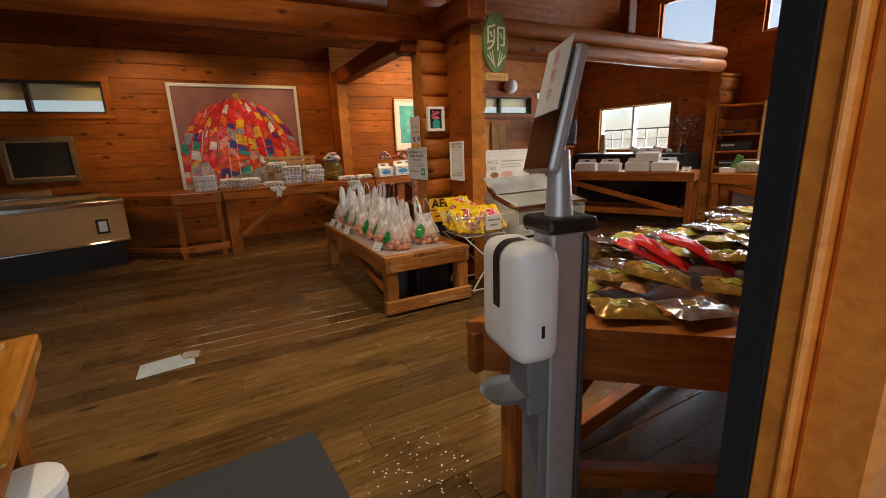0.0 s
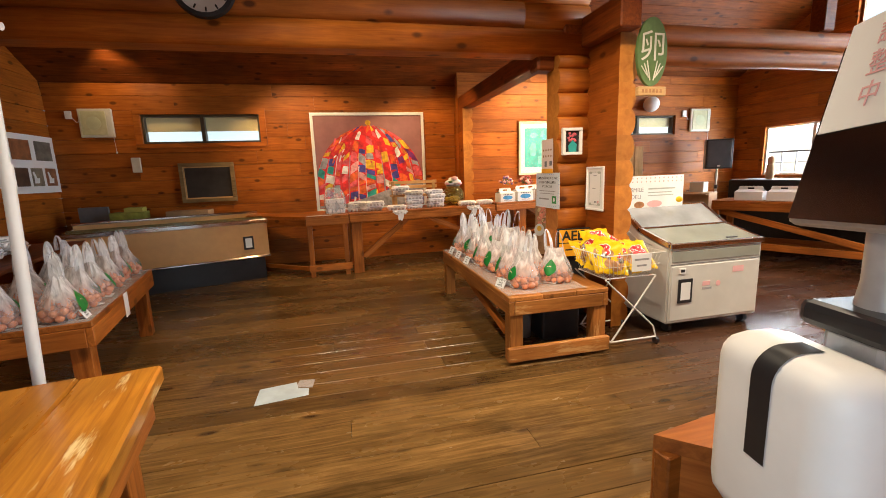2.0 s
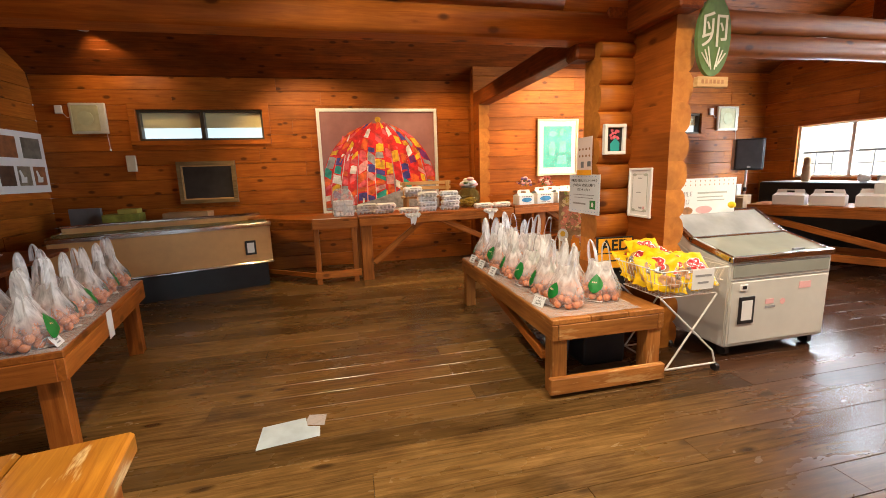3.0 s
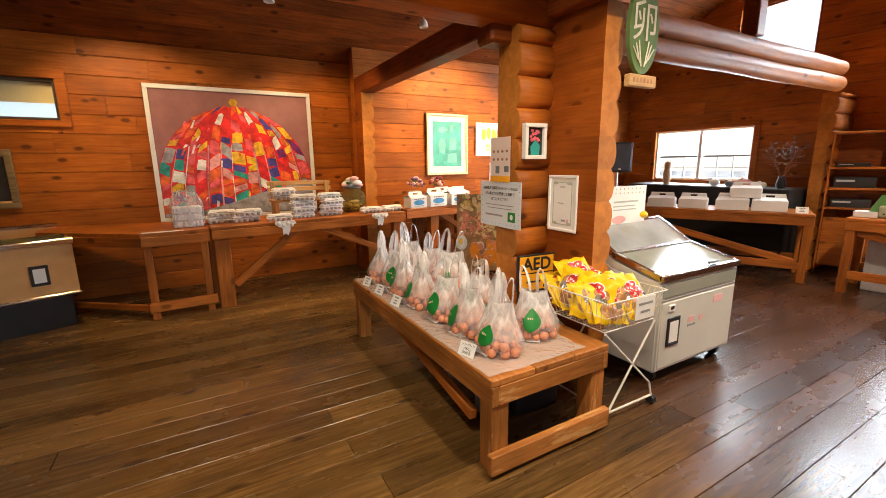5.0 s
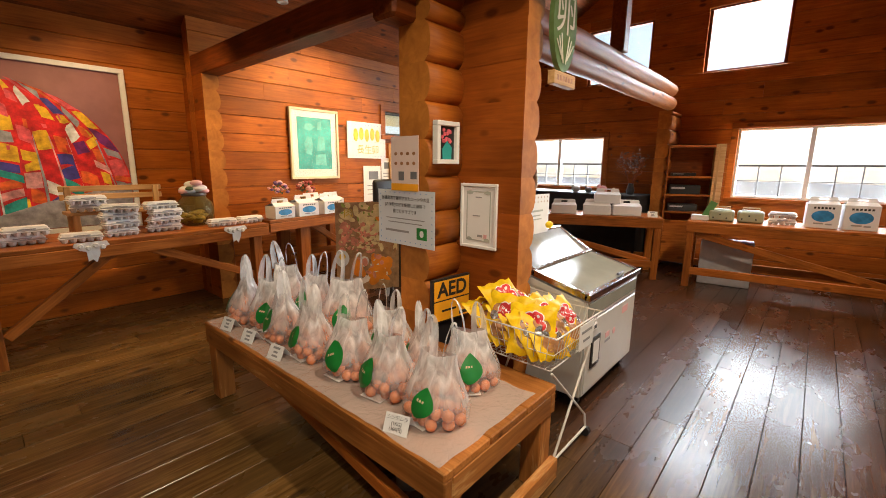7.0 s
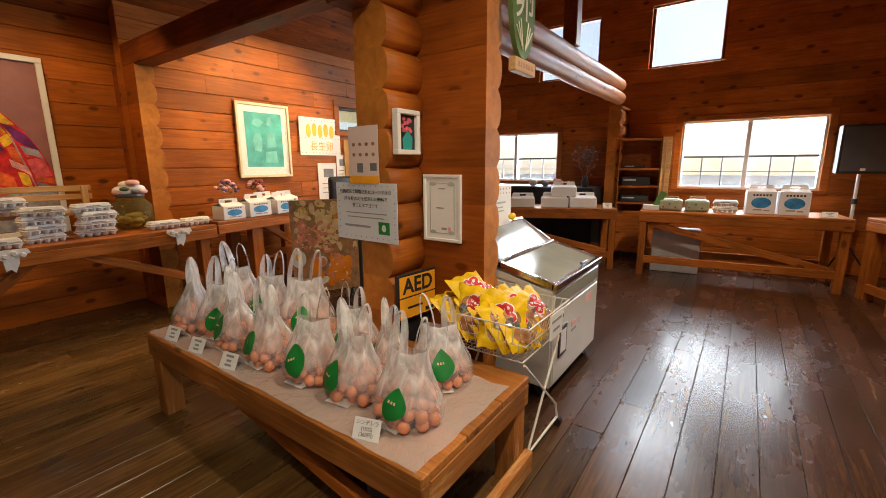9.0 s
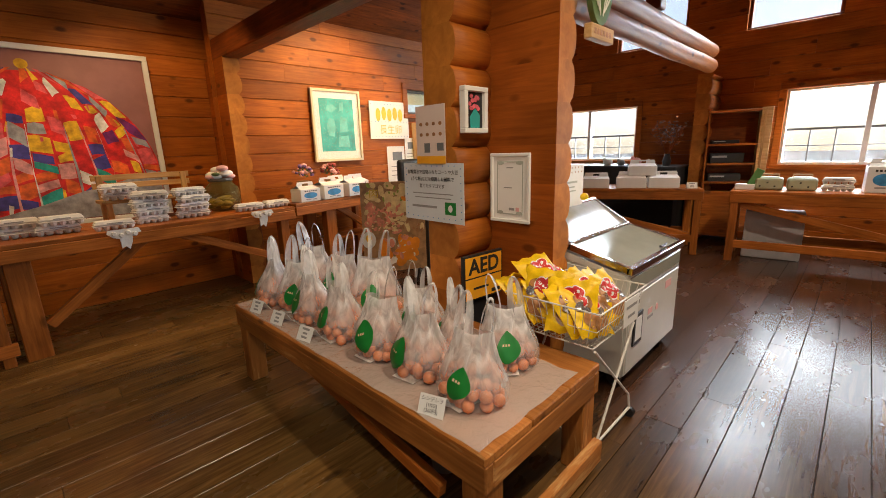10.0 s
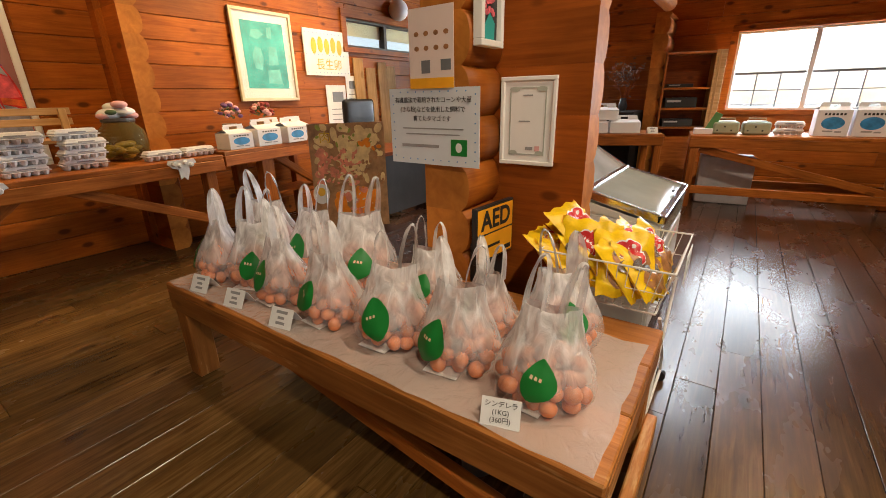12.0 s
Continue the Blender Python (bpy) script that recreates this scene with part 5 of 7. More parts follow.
def flower_pot(x, y, seed, tint):
    r = random.Random(seed)
    t = thing("flower_bunch", pose(x, y, 0.978), "bunch of dried flowers in a small pot behind the boxes", "flowers", "flower bunches")
    part("pot", lathe(bmesh.new(), [(0.05, 0), (0.07, 0.22), (0.075, 0.23), (0.06, 0.23)], 14), M_CARD, t, smooth=True)
    lv = bmesh.new()
    for k in range(40):
        a, b, q = r.uniform(0, 6.28), r.uniform(0.2, 1.3), r.uniform(0.05, 0.13)
        c = Vector((q * math.cos(a) * math.cos(b), q * math.sin(a) * math.cos(b), 0.27 + q * 1.2 * math.sin(b)))
        d = Vector((r.uniform(-1, 1), r.uniform(-1, 1), r.uniform(-0.3, 1))).normalized() * 0.03
        e = d.orthogonal().normalized() * 0.012
        lv.faces.new([lv.verts.new(c + v) for v in (-d, e, d, -e)])
    part("leaves", lv, M_LEAF, t)
    for nm, mt, cnt in (("blossoms", tint, 12), ("pale_blossoms", M_ROSE, 8)):
        bm = bmesh.new()
        for k in range(cnt):
            a, b = r.uniform(0, 6.28), r.uniform(0.1, 1.4)
            blob(bm, (0.12 * math.cos(a) * math.cos(b), 0.12 * math.sin(a) * math.cos(b), 0.28 + 0.14 * math.sin(b)), r.uniform(0.022, 0.042), 7, (1, 1, 0.7))
        part(nm, bm, mt, t, smooth=True)


flower_pot(3.85, 10.66, 1, plain("purple_petal", (0.16, 0.08, 0.25), 0.7))
flower_pot(4.22, 10.62, 2, plain("deep_red_petal", (0.35, 0.06, 0.05), 0.7))

# ---- pictures on the back wall ----
art = framed("dome_painting", pose(0.53, 11.385, 0.90), 2.0, 1.715, 0.05, M_WHITE, "large abstract painting of a colourful patchwork dome in a white frame", 0.05, plain("mauve_canvas", (0.30, 0.13, 0.12), 0.5, vary=0.2, scale=3))
pal = [plain("paint", c, 0.4, vary=0.5, scale=13, relief=0.3) for c in
       ((0.62, 0.02, 0.02), (0.72, 0.12, 0.02), (0.80, 0.42, 0.02), (0.75, 0.10, 0.12), (0.02, 0.30, 0.26), (0.06, 0.05, 0.26), (0.30, 0.30, 0.33), (0.66, 0.30, 0.30), (0.78, 0.74, 0.68), (0.16, 0.02, 0.14))]
ra = random.Random(12)
patches = {}
cx = 0.99


def dome(u, v):
    """u across the dome from -1 to 1, v from its foot to its crown; ribs fan out from the crown."""
    wide = 1.0 * (1 - v ** 2.8) ** 0.58
    return cx + u * wide, 0.10 + 1.44 * v - 0.05 * u * u * (1 - v) - 0.04 * u * u


patches[0] = [[dome(u, 0.0) for u in np.linspace(-1, 1, 9)] + [dome(1, v) for v in np.linspace(0.1, 0.985, 12)] + [dome(-1, v) for v in np.linspace(0.985, 0.1, 12)]]
ribs = [-1 + 2 * (k + ra.uniform(-0.2, 0.2)) / 13 for k in range(14)]
for k, (u0, u1) in enumerate(zip(ribs, ribs[1:])):
    v = ra.uniform(0.0, 0.08)
    while v < 0.95:
        dv = ra.uniform(0.05, 0.14) * (1.0 if v > 0.35 else 0.85)
        col = ra.choices(range(1, 10), (4.4, 4.6, 3.0, 2.2, 3.2, 2.6, 1.6, 2.8, 2.0))[0]
        if v > 0.68 and ra.random() < 0.6:
            col = ra.choice((1, 2, 3))
        if ra.random() < (0.93 if v < 0.6 else 0.72):
            a, b, sk = u0 + ra.uniform(0.0, 0.03), u1 - ra.uniform(0.0, 0.03), ra.uniform(-0.03, 0.03)
            patches.setdefault(col, []).append([dome(max(-1, min(1, u)), max(0, min(0.98, w))) for u, w in ((a, v + sk), ((a + b) / 2, v), (b, v - sk), (b, v + dv * 0.85 - sk), ((a + b) / 2, v + dv * 0.9), (a, v + dv * 0.85 + sk))])
        v += dv
for k, u in enumerate(ribs[1:-1]):
    patches.setdefault((7, 8, 0, 6)[k % 4], []).append([dome(u + d, v) for d, v in ((-0.008, 0.02), (0.008, 0.02), (0.006, 0.3), (0.006, 0.62), (-0.006, 0.62), (-0.006, 0.3))])
for k in range(46):
    u, v, dv = ra.uniform(-0.95, 0.95), ra.uniform(0.02, 0.8), ra.uniform(0.03, 0.12)
    x, z = dome(u, v)
    patches.setdefault(ra.choice((0, 0, 1, 3, 8, 2)), []).append([(x, z), (x + 0.022, z + 0.006), (x + 0.03 - 0.05 * u, z + dv), (x + 0.004 - 0.05 * u, z + dv * 1.05)])
for col, quads in patches.items():
    bm = bmesh.new()
    for k, q in enumerate(quads):
        flat = col == 0 and k == 0
        wob = 0.0 if flat else 0.007
        y = -0.0262 if flat else -0.0275 - 0.0003 * (k % 7) - 0.0004 * col
        bm.faces.new([bm.verts.new((max(0.056, min(1.944, x + ra.uniform(-wob, wob))), y, max(0.056, min(1.655, z + ra.uniform(-wob, wob))))) for x, z in q])
    bm.normal_update()
    part("paint_layer", bm, pal[col], art)["kind"] = "stuff"
part("foreground", grid_prism(bmesh.new(), [(0.06, 0.06), (1.94, 0.06), (1.94, 0.50), (1.6, 0.42), (1.2, 0.32), (0.9, 0.22), (0.5, 0.12), (0.06, 0.10)], -0.0335, -0.024), pal[6], art, "grey painted foreground")
part("crown", grid_prism(bmesh.new(), ellipse(0.99, 1.54, 0.05, 0.045, 12), -0.036, -0.033), pal[2], art)

grn = framed("teal_painting", pose(4.28, 11.085, 1.42), 0.79, 0.98, 0.035, plain("cream_frame", (0.72, 0.62, 0.42), 0.4), "framed teal watercolour with a white mount", 0.04, M_PAPER)
M_TEAL = plain("teal_wash", (0.05, 0.42, 0.40), 0.5, vary=0.35, scale=5)
part("painting", boxed(0.12, -0.0205, 0.14, 0.67, -0.0185, 0.86), M_TEAL, grn)
M_TEAL2 = plain("pale_teal_wash", (0.13, 0.52, 0.49), 0.5, vary=0.25, scale=9)
for q in ([(0.24, 0.36), (0.33, 0.34), (0.36, 0.47), (0.34, 0.58), (0.27, 0.60), (0.22, 0.50)], [(0.42, 0.40), (0.56, 0.41), (0.55, 0.60), (0.45, 0.61)], [(0.39, 0.20), (0.58, 0.19), (0.56, 0.36), (0.40, 0.34)], [(0.22, 0.70), (0.31, 0.67), (0.40, 0.73), (0.33, 0.78), (0.25, 0.77)], [(0.44, 0.70), (0.50, 0.69), (0.51, 0.82), (0.45, 0.80)]):
    part("brush_patch", grid_prism(bmesh.new(), q, -0.0225, -0.0207), M_TEAL2, grn)
part("glazing", boxed(0.035, -0.032, 0.035, 0.755, -0.030, 0.945), M_PICGLASS, grn).visible_shadow = False

yel = thing("egg_poster", pose(5.25, 11.085, 1.73), "white dotted poster with yellow drawings and orange writing", "poster")
part("sheet", boxed(0, -0.012, 0, 0.77, 0, 0.56), M_PAPER, yel)
M_YEL2 = plain("yellow_ink", (0.85, 0.52, 0.05), 0.6)
for k in range(5):
    part("chick_drawing", grid_prism(bmesh.new(), ellipse(0.16 + 0.11 * k, 0.36 + 0.02 * (k % 2), 0.045, 0.10, 10), -0.014, -0.0122), M_YEL2, yel)
lettering("長生卵", 0.15, M_ORANGE, yel, UPRIGHT(0.40, -0.0135, 0.13))
bars("dots", [(x, z, x + 0.012, z + 0.012) for x in np.linspace(0.03, 0.73, 12) for z in (0.03, 0.25, 0.51)], M_BLUE, yel, -0.0122)
for x, z, w, h in ((5.55, 1.03, 0.36, 0.58), (5.93, 1.28, 0.20, 0.46)):
    d_ = thing("notice_sheet", pose(x, 11.085, z), "white printed notice pinned to the log wall", "notice", "pinned notices")
    part("sheet", boxed(0, -0.004, 0, w, 0, h), M_PAPER, d_)
    part("photo_print", boxed(w * 0.3, -0.0055, h * 0.62, w * 0.85, -0.0042, h * 0.85), M_GREYP, d_)
    bars("writing", [(w * 0.2, h * q, w * 0.8, h * q + 0.012) for q in (0.2, 0.32, 0.44)], M_GREYINK, d_, -0.0045)

drk = framed("dark_picture", pose(-1.61, 11.385, 1.17), 0.84, 0.65, 0.06, wood("gilt_frame", (0.34, 0.24, 0.11), (0.16, 0.10, 0.04), 0.4, 0, 0.05), "dark picture in a dull gold frame", 0.05, plain("dark_canvas", (0.035, 0.032, 0.03), 0.35, vary=0.4, scale=4))
part("inner_frame", box(box(boxed(0.06, -0.035, 0.06, 0.78, -0.024, 0.08), 0.06, -0.035, 0.57, 0.78, -0.024, 0.59), 0.06, -0.035, 0.08, 0.08, -0.024, 0.57), M_PALE, drk)


def wall_fan(x, y, z, w):
    t = thing("ventilation_fan", pose(x, y, z), "square cream ventilation fan cover on the wall", "ventilation fan", "ventilation fans")
    part("cover", boxed(0, -0.05, 0, w, 0, w * 0.95, 0.012, seg=2), M_BEIGEP, t)
    part("grille", boxed(w * 0.08, -0.058, w * 0.08, w * 0.82, -0.0505, w * 0.87, 0.01), plain("yellowed_plastic", (0.50, 0.49, 0.30), 0.4, vary=0.2, scale=6), t, "yellowed square grille")
    part("rotor", tube(bmesh.new(), [(w * 0.45, -0.066, w * 0.47), (w * 0.45, -0.0585, w * 0.47)], w * 0.22, 16), plain("pale_green_plastic", (0.48, 0.50, 0.32), 0.4), t)
    part("pull_cord", tube(bmesh.new(), [(w * 0.95, -0.03, 0), (w * 0.97, -0.03, -0.22)], 0.003, 5), M_WHITE, t)
    part("cord_knob", tube(bmesh.new(), [(w * 0.97, -0.03, -0.25), (w * 0.97, -0.03, -0.22)], 0.012, 8), M_WHITE, t)
    part("socket", boxed(-0.18, -0.03, w * 0.62, -0.09, 0, w * 0.88, 0.006), M_WHITE, t)
    part("cable", tube(bmesh.new(), [(-0.09, -0.02, w * 0.66), (-0.04, -0.015, w * 0.5), (0.0, -0.02, w * 0.55)], 0.005, 5), M_WHITE, t)


wall_fan(-2.90, 11.385, 2.25, 0.46)
wall_fan(8.06, 11.085, 2.17, 0.48)
tagged(link("thermostat_box", boxed(-2.28, 11.355, 1.69, -2.15, 11.394, 1.93, 0.008), M_BEIGEP), "small cream control box on the log wall", "switch")

ph = thing("photo_board", pose(-3.34, 10.42, 1.43, 0, 0, 90), "white photo board with hen pictures on the wall", "photo board")
part("board", boxed(0, -0.015, 0, 0.98, 0, 0.83), M_PAPER, ph)
M_PH = [plain("photo_print", c, 0.4, vary=0.5, scale=8) for c in ((0.30, 0.12, 0.05), (0.16, 0.15, 0.12), (0.10, 0.06, 0.04), (0.24, 0.20, 0.14))]
for k, (x, z, w, h) in enumerate(((0.06, 0.47, 0.38, 0.28), (0.54, 0.47, 0.36, 0.28), (0.06, 0.10, 0.26, 0.26), (0.38, 0.10, 0.24, 0.26), (0.68, 0.10, 0.24, 0.26))):
    part("photo", boxed(x, -0.018, z, x + w, -0.0152, z + h), M_PH[k % 4], ph)
for x in (0.46, 0.78):
    part("hen_print", grid_prism(bmesh.new(), [(x - 0.05, 0.14), (x + 0.05, 0.14), (x + 0.07, 0.22), (x + 0.02, 0.21), (x - 0.03, 0.31), (x - 0.06, 0.30), (x - 0.04, 0.22)], -0.0205, -0.0182), M_PAPER, ph)

clk = thing("wall_clock", pose(0.10, 7.235, 2.93), "round black wall clock with a pale dial on the lintel", "clock")
part("rim", lathe(bmesh.new(), [(0.215, 0.0), (0.225, 0.02), (0.215, 0.05), (0.185, 0.055), (0.185, 0.02)], 30, pose(0, 0, 0, 90, 0, 0)), M_BLACK, clk, smooth=True)
part("dial", tube(bmesh.new(), [(0, 0.0, 0), (0, -0.022, 0)], 0.186, 30), M_WHITE, clk)
for k in range(12):
    a = k * math.pi / 6
    part("hour_mark", boxed(-0.006, -0.0245, 0.135, 0.006, -0.0225, 0.168, m=pose(0, 0, 0, 0, 30 * k, 0)), M_INK, clk)
part("hour_arm", boxed(-0.007, -0.028, -0.02, 0.007, -0.026, 0.09, m=pose(0, 0, 0, 0, 150, 0)), M_INK, clk)
part("minute_arm", boxed(-0.005, -0.031, -0.02, 0.005, -0.029, 0.14, m=pose(0, 0, 0, 0, 60, 0)), M_INK, clk)

# ---- brown chest freezer by the back wall ----
m, L = line((-2.42, 9.53), (-0.17, 10.32))
f1 = thing("chest_freezer", m, "long open brown chest freezer with chrome edges and a dark base", "freezer")
part("base", boxed(0.05, 0.08, 0.0, L - 0.06, 0.80, 0.34), M_BLACK, f1)
part("front_panel", boxed(0, 0.0, 0.37, L, 0.03, 0.86, 0.006), M_TAN, f1, "tan front panel")
part("end_panel", boxed(L - 0.03, 0.03, 0.37, L, 0.85, 0.86, 0.006), M_TAN, f1)
part("end_panel", boxed(0, 0.03, 0.37, 0.03, 0.85, 0.86, 0.006), M_TAN, f1)
part("back_panel", boxed(0, 0.85, 0.34, L, 0.88, 0.98, 0.006), M_TAN, f1)
part("tub", boxed(0.03, 0.03, 0.36, L - 0.03, 0.85, 0.60), M_GREYP, f1)
ed = bmesh.new()
box(ed, -0.01, -0.02, 0.86, L + 0.02, 0.05, 0.92, 0.008), box(ed, -0.01, 0.84, 0.96, L + 0.02, 0.89, 1.0, 0.008)
box(ed, L - 0.04, 0.05, 0.87, L + 0.02, 0.84, 0.93, 0.008), box(ed, -0.01, 0.05, 0.87, 0.05, 0.84, 0.93, 0.008)
part("rim", ed, M_CHROME, f1, "chrome rim")
part("bottom_trim", boxed(-0.005, -0.014, 0.345, L + 0.012, 0.03, 0.37, 0.005), M_CHROME, f1)
part("glass_edge", boxed(0.05, 0.045, 0.92, L - 0.04, 0.052, 0.96), M_JAR, f1)
part("card_holder", boxed(L - 0.35, -0.014, 0.48, L - 0.21, 0.0, 0.68, 0.004), M_BLACK, f1)
part("notice", boxed(L - 0.325, -0.0165, 0.51, L - 0.235, -0.0145, 0.65), M_PAPER, f1)
for k, x in enumerate((1.0, 1.35, 1.7, 1.95)):
    part("frozen_pack", boxed(x, 0.2, 0.60, x + 0.26, 0.6, 0.70, 0.03, seg=2), (M_LEAF, M_GREYP, M_GREEN, M_LEAF)[k], f1)
tagged(link("grey_board", boxed(-2.95, 11.0, 0.0, -2.55, 11.05, 1.18, 0.004), M_GREYP), "grey board leaning at the wall behind the freezer", "board")
pc = thing("green_carton_box", pose(-2.52, 11.02, 0.0, 0, 0, 8), "yellow-green printed carton on a stack behind the freezer", "box")
part("box", boxed(0, -0.12, 0.86, 0.46, 0.18, 1.08, 0.005), plain("olive_print", (0.30, 0.30, 0.05), 0.6, vary=0.4, scale=9), pc)
part("box", boxed(0, -0.12, 0.0, 0.46, 0.18, 0.858, 0.005), M_CARD, pc)
part("flap", boxed(0.2, -0.13, 1.082, 0.44, 0.12, 1.15, 0.005), plain("yellow_print", (0.45, 0.40, 0.08), 0.6), pc)
pl = thing("brown_parcel", pose(-1.75, 11.05, 0.0), "low brown cardboard parcel behind the freezer", "box")
part("box", boxed(0, -0.1, 0, 0.62, 0.2, 1.06, 0.006), M_CARD, pl)

# ---- table on the near left with eggs, worn bench table, pole ----
m, L = line((-0.62, 6.48), (-0.95, 8.22))
lt = thing("side_egg_table", m, "low orange timber table with bags of eggs and a raised tray", "table")
for i in range(4):
    timber("top_board", (0, 0.14 + 0.29 * i, 0.63), (L, 0.14 + 0.29 * i, 0.63), 0.286, 0.04, M_TABLE, lt, 0.006)
timber("apron", (0, 0.02, 0.545), (L, 0.02, 0.545), 0.045, 0.13, M_TABLE, lt, 0.005)
timber("apron", (0.02, 0.04, 0.545), (0.02, 1.15, 0.545), 0.045, 0.13, M_TABLE, lt, 0.005)
for x in (0.10, L - 0.1):
    for y in (0.10, 1.05):
        timber("leg", (x, y, 0), (x, y, 0.61), 0.11, 0.11, M_TABLE, lt)
part("price_strip", boxed(L * 0.40, -0.006, 0.46, L * 0.46, -0.003, 0.65), M_PAPER, lt, "white price strip")
part("cover", boxed(0.01, 0.01, 0.651, L - 0.01, 1.14, 0.653), M_SHEET, lt, "clear plastic cover")
tray = thing("egg_tray_shelf", m @ pose(0, 0, 0), "raised dark timber shelf holding egg cartons", "shelf")
timber("shelf_board", (-0.1, 0.85, 0.92), (L, 0.70, 0.98), 0.45, 0.03, M_POST, tray)
for x in (0.15, L - 0.2):
    timber("support", (x, 0.85, 0.65), (x, 0.85, 0.92), 0.05, 0.05, M_POST, tray)
for x, y, a, s in ((0.14, 0.18, -10, 1.05), (0.42, 0.18, 14, 1.08), (0.72, 0.16, -6, 1.0), (1.02, 0.17, 20, 1.0), (1.32, 0.18, 0, 0.98), (1.58, 0.16, 10, 1.0),
                   (0.10, 0.48, 10, 1.05), (0.50, 0.47, -20, 1.1), (0.85, 0.46, 0, 1.05), (1.2, 0.46, 12, 1.05)):
    w_ = m @ Vector((x, y, 0))
    deg = math.degrees(m.to_euler().z)
    c = place_copy(kinds[int(x * 10) % 5], w_.x, w_.y, 0.655, deg + a + 25, s * 0.93)
    c["group"] = "bags of eggs on the side table"
for x, y, z in ((0.10, 0.80, 0.94), (0.45, 0.80, 0.955), (0.82, 0.78, 0.965), (1.15, 0.76, 0.975), (0.25, 0.82, 1.015), (0.62, 0.80, 1.03), (0.95, 0.80, 1.04), (0.40, 0.82, 1.10)):
    w_ = m @ Vector((x, y, 0))
    place_copy(carton, w_.x, w_.y, z + 0.02, math.degrees(m.to_euler().z) + rc.uniform(-15, 15), 1.15)
price_card(m @ pose(0.06, 0.04, 0.655), 0.10, 0.07)

bt_ = thing("worn_work_table", pose(0, 0, 0), "thick varnished timber table with a worn scratched top", "table")
for i in range(5):
    xa, xb = 0.20 - 0.29 * i, 0.36 - 0.27 * i
    timber("top_board", (xa - 0.145, 5.36 - 0.03 * i, 0.70), (xb - 0.135, 4.42 - 0.03 * i, 0.70), 0.285, 0.075, M_BENCH, bt_, 0.01)
timber("apron", (0.14, 5.30, 0.60), (-1.1, 5.18, 0.60), 0.05, 0.13, M_TABLE, bt_)
timber("apron", (0.15, 5.30, 0.60), (0.29, 4.48, 0.60), 0.05, 0.13, M_TABLE, bt_)
for x, y in ((0.06, 5.2), (-1.0, 5.1), (0.18, 4.5), (-0.95, 4.4)):
    timber("leg", (x, y, 0), (x, y, 0.66), 0.11, 0.11, M_TABLE, bt_)
tagged(link("leaflet", boxed(-0.62, 4.72, 0.7385, -0.36, 5.02, 0.741, m=pose(0, 0, 0, 0, 0, 0)), M_PAPER), "white leaflet lying on the worn table", "paper")
pol = thing("white_pole", pose(-0.435, 5.62, 0, 0, 3.6, 0), "white telescopic curtain pole standing upright", "pole")
part("lower_tube", tube(bmesh.new(), [(0, 0, 0), (-0.02, 0, 1.52)], 0.024, 14), M_WHITE, pol, smooth=True)
part("collar", tube(bmesh.new(), [(-0.02, 0, 1.5), (-0.021, 0, 1.6)], [0.0265, 0.0245], 14), M_WHITE, pol, smooth=True)
part("upper_tube", tube(bmesh.new(), [(-0.021, 0, 1.58), (-0.036, 0, 2.18)], 0.018, 14), M_WHITE, pol, smooth=True)
part("end_cap", tube(bmesh.new(), [(-0.1, 0, 2.16), (0.03, 0, 2.14)], 0.016, 10), M_WHITE, pol)
stl = thing("white_bin", pose(0.22, 4.77, 0), "round white plastic waste bin with a curved rim", "bin")
part("body", lathe(bmesh.new(), [(0.10, 0.0), (0.12, 0.2), (0.132, 0.37), (0.142, 0.37), (0.136, 0.395), (0.10, 0.41), (0.0, 0.415)], 22), M_WHITE, stl, smooth=True)

# ---- entrance: snack table, hand sanitiser stand, mat, litter ----
st = thing("snack_table", pose(0, 0, 0), "timber display table with an angled end full of packaged snacks", "table")
sp = [(1.73, 4.30), (2.52, 3.58), (4.70, 3.72), (4.92, 4.80)]
part("top", prism(bmesh.new(), sp, 0.775, 0.815), M_TABLE, st)
for a, b in ((0, 1), (1, 2), (2, 3), (3, 0)):
    p0, p1 = Vector((*sp[a], 0.693)), Vector((*sp[b], 0.693))
    inward = Vector((0, 0, 1)).cross(p1 - p0).normalized() * 0.026
    timber("apron", p0 + inward, p1 + inward, 0.045, 0.164, M_TABLE, st)
for x, y in ((1.93, 4.24), (2.72, 3.70), (4.58, 3.84), (4.74, 4.66)):
    timber("leg", (x, y, 0), (x, y, 0.77), 0.1, 0.1, M_TABLE, st)
timber("stretcher", (1.93, 4.24, 0.10), (4.74, 4.66, 0.10), 0.06, 0.09, M_TABLE, st)
timber("stretcher", (1.93, 4.24, 0.10), (2.72, 3.70, 0.10), 0.06, 0.09, M_TABLE, st)
timber("brace", (1.99, 4.24, 0.16), (2.9, 4.38, 0.66), 0.05, 0.08, M_POST, st)
timber("rail", (2.72, 3.72, 0.24), (4.58, 3.86, 0.24), 0.05, 0.06, M_TABLE, st)
M_GOLD = plain("gold_wrapper", (0.36, 0.20, 0.04), 0.16, 0.5, 0.6, 14, relief=1.0)
M_SILVER = plain("silver_wrapper", (0.55, 0.53, 0.50), 0.14, 0.9, 0.5, 18, relief=1.0)
M_REDW = plain("red_wrapper", (0.60, 0.025, 0.02), 0.25, vary=0.4, scale=12, relief=0.8)
M_LIME = plain("lime_wrapper", (0.36, 0.31, 0.05), 0.25, vary=0.4, scale=12, relief=0.8)
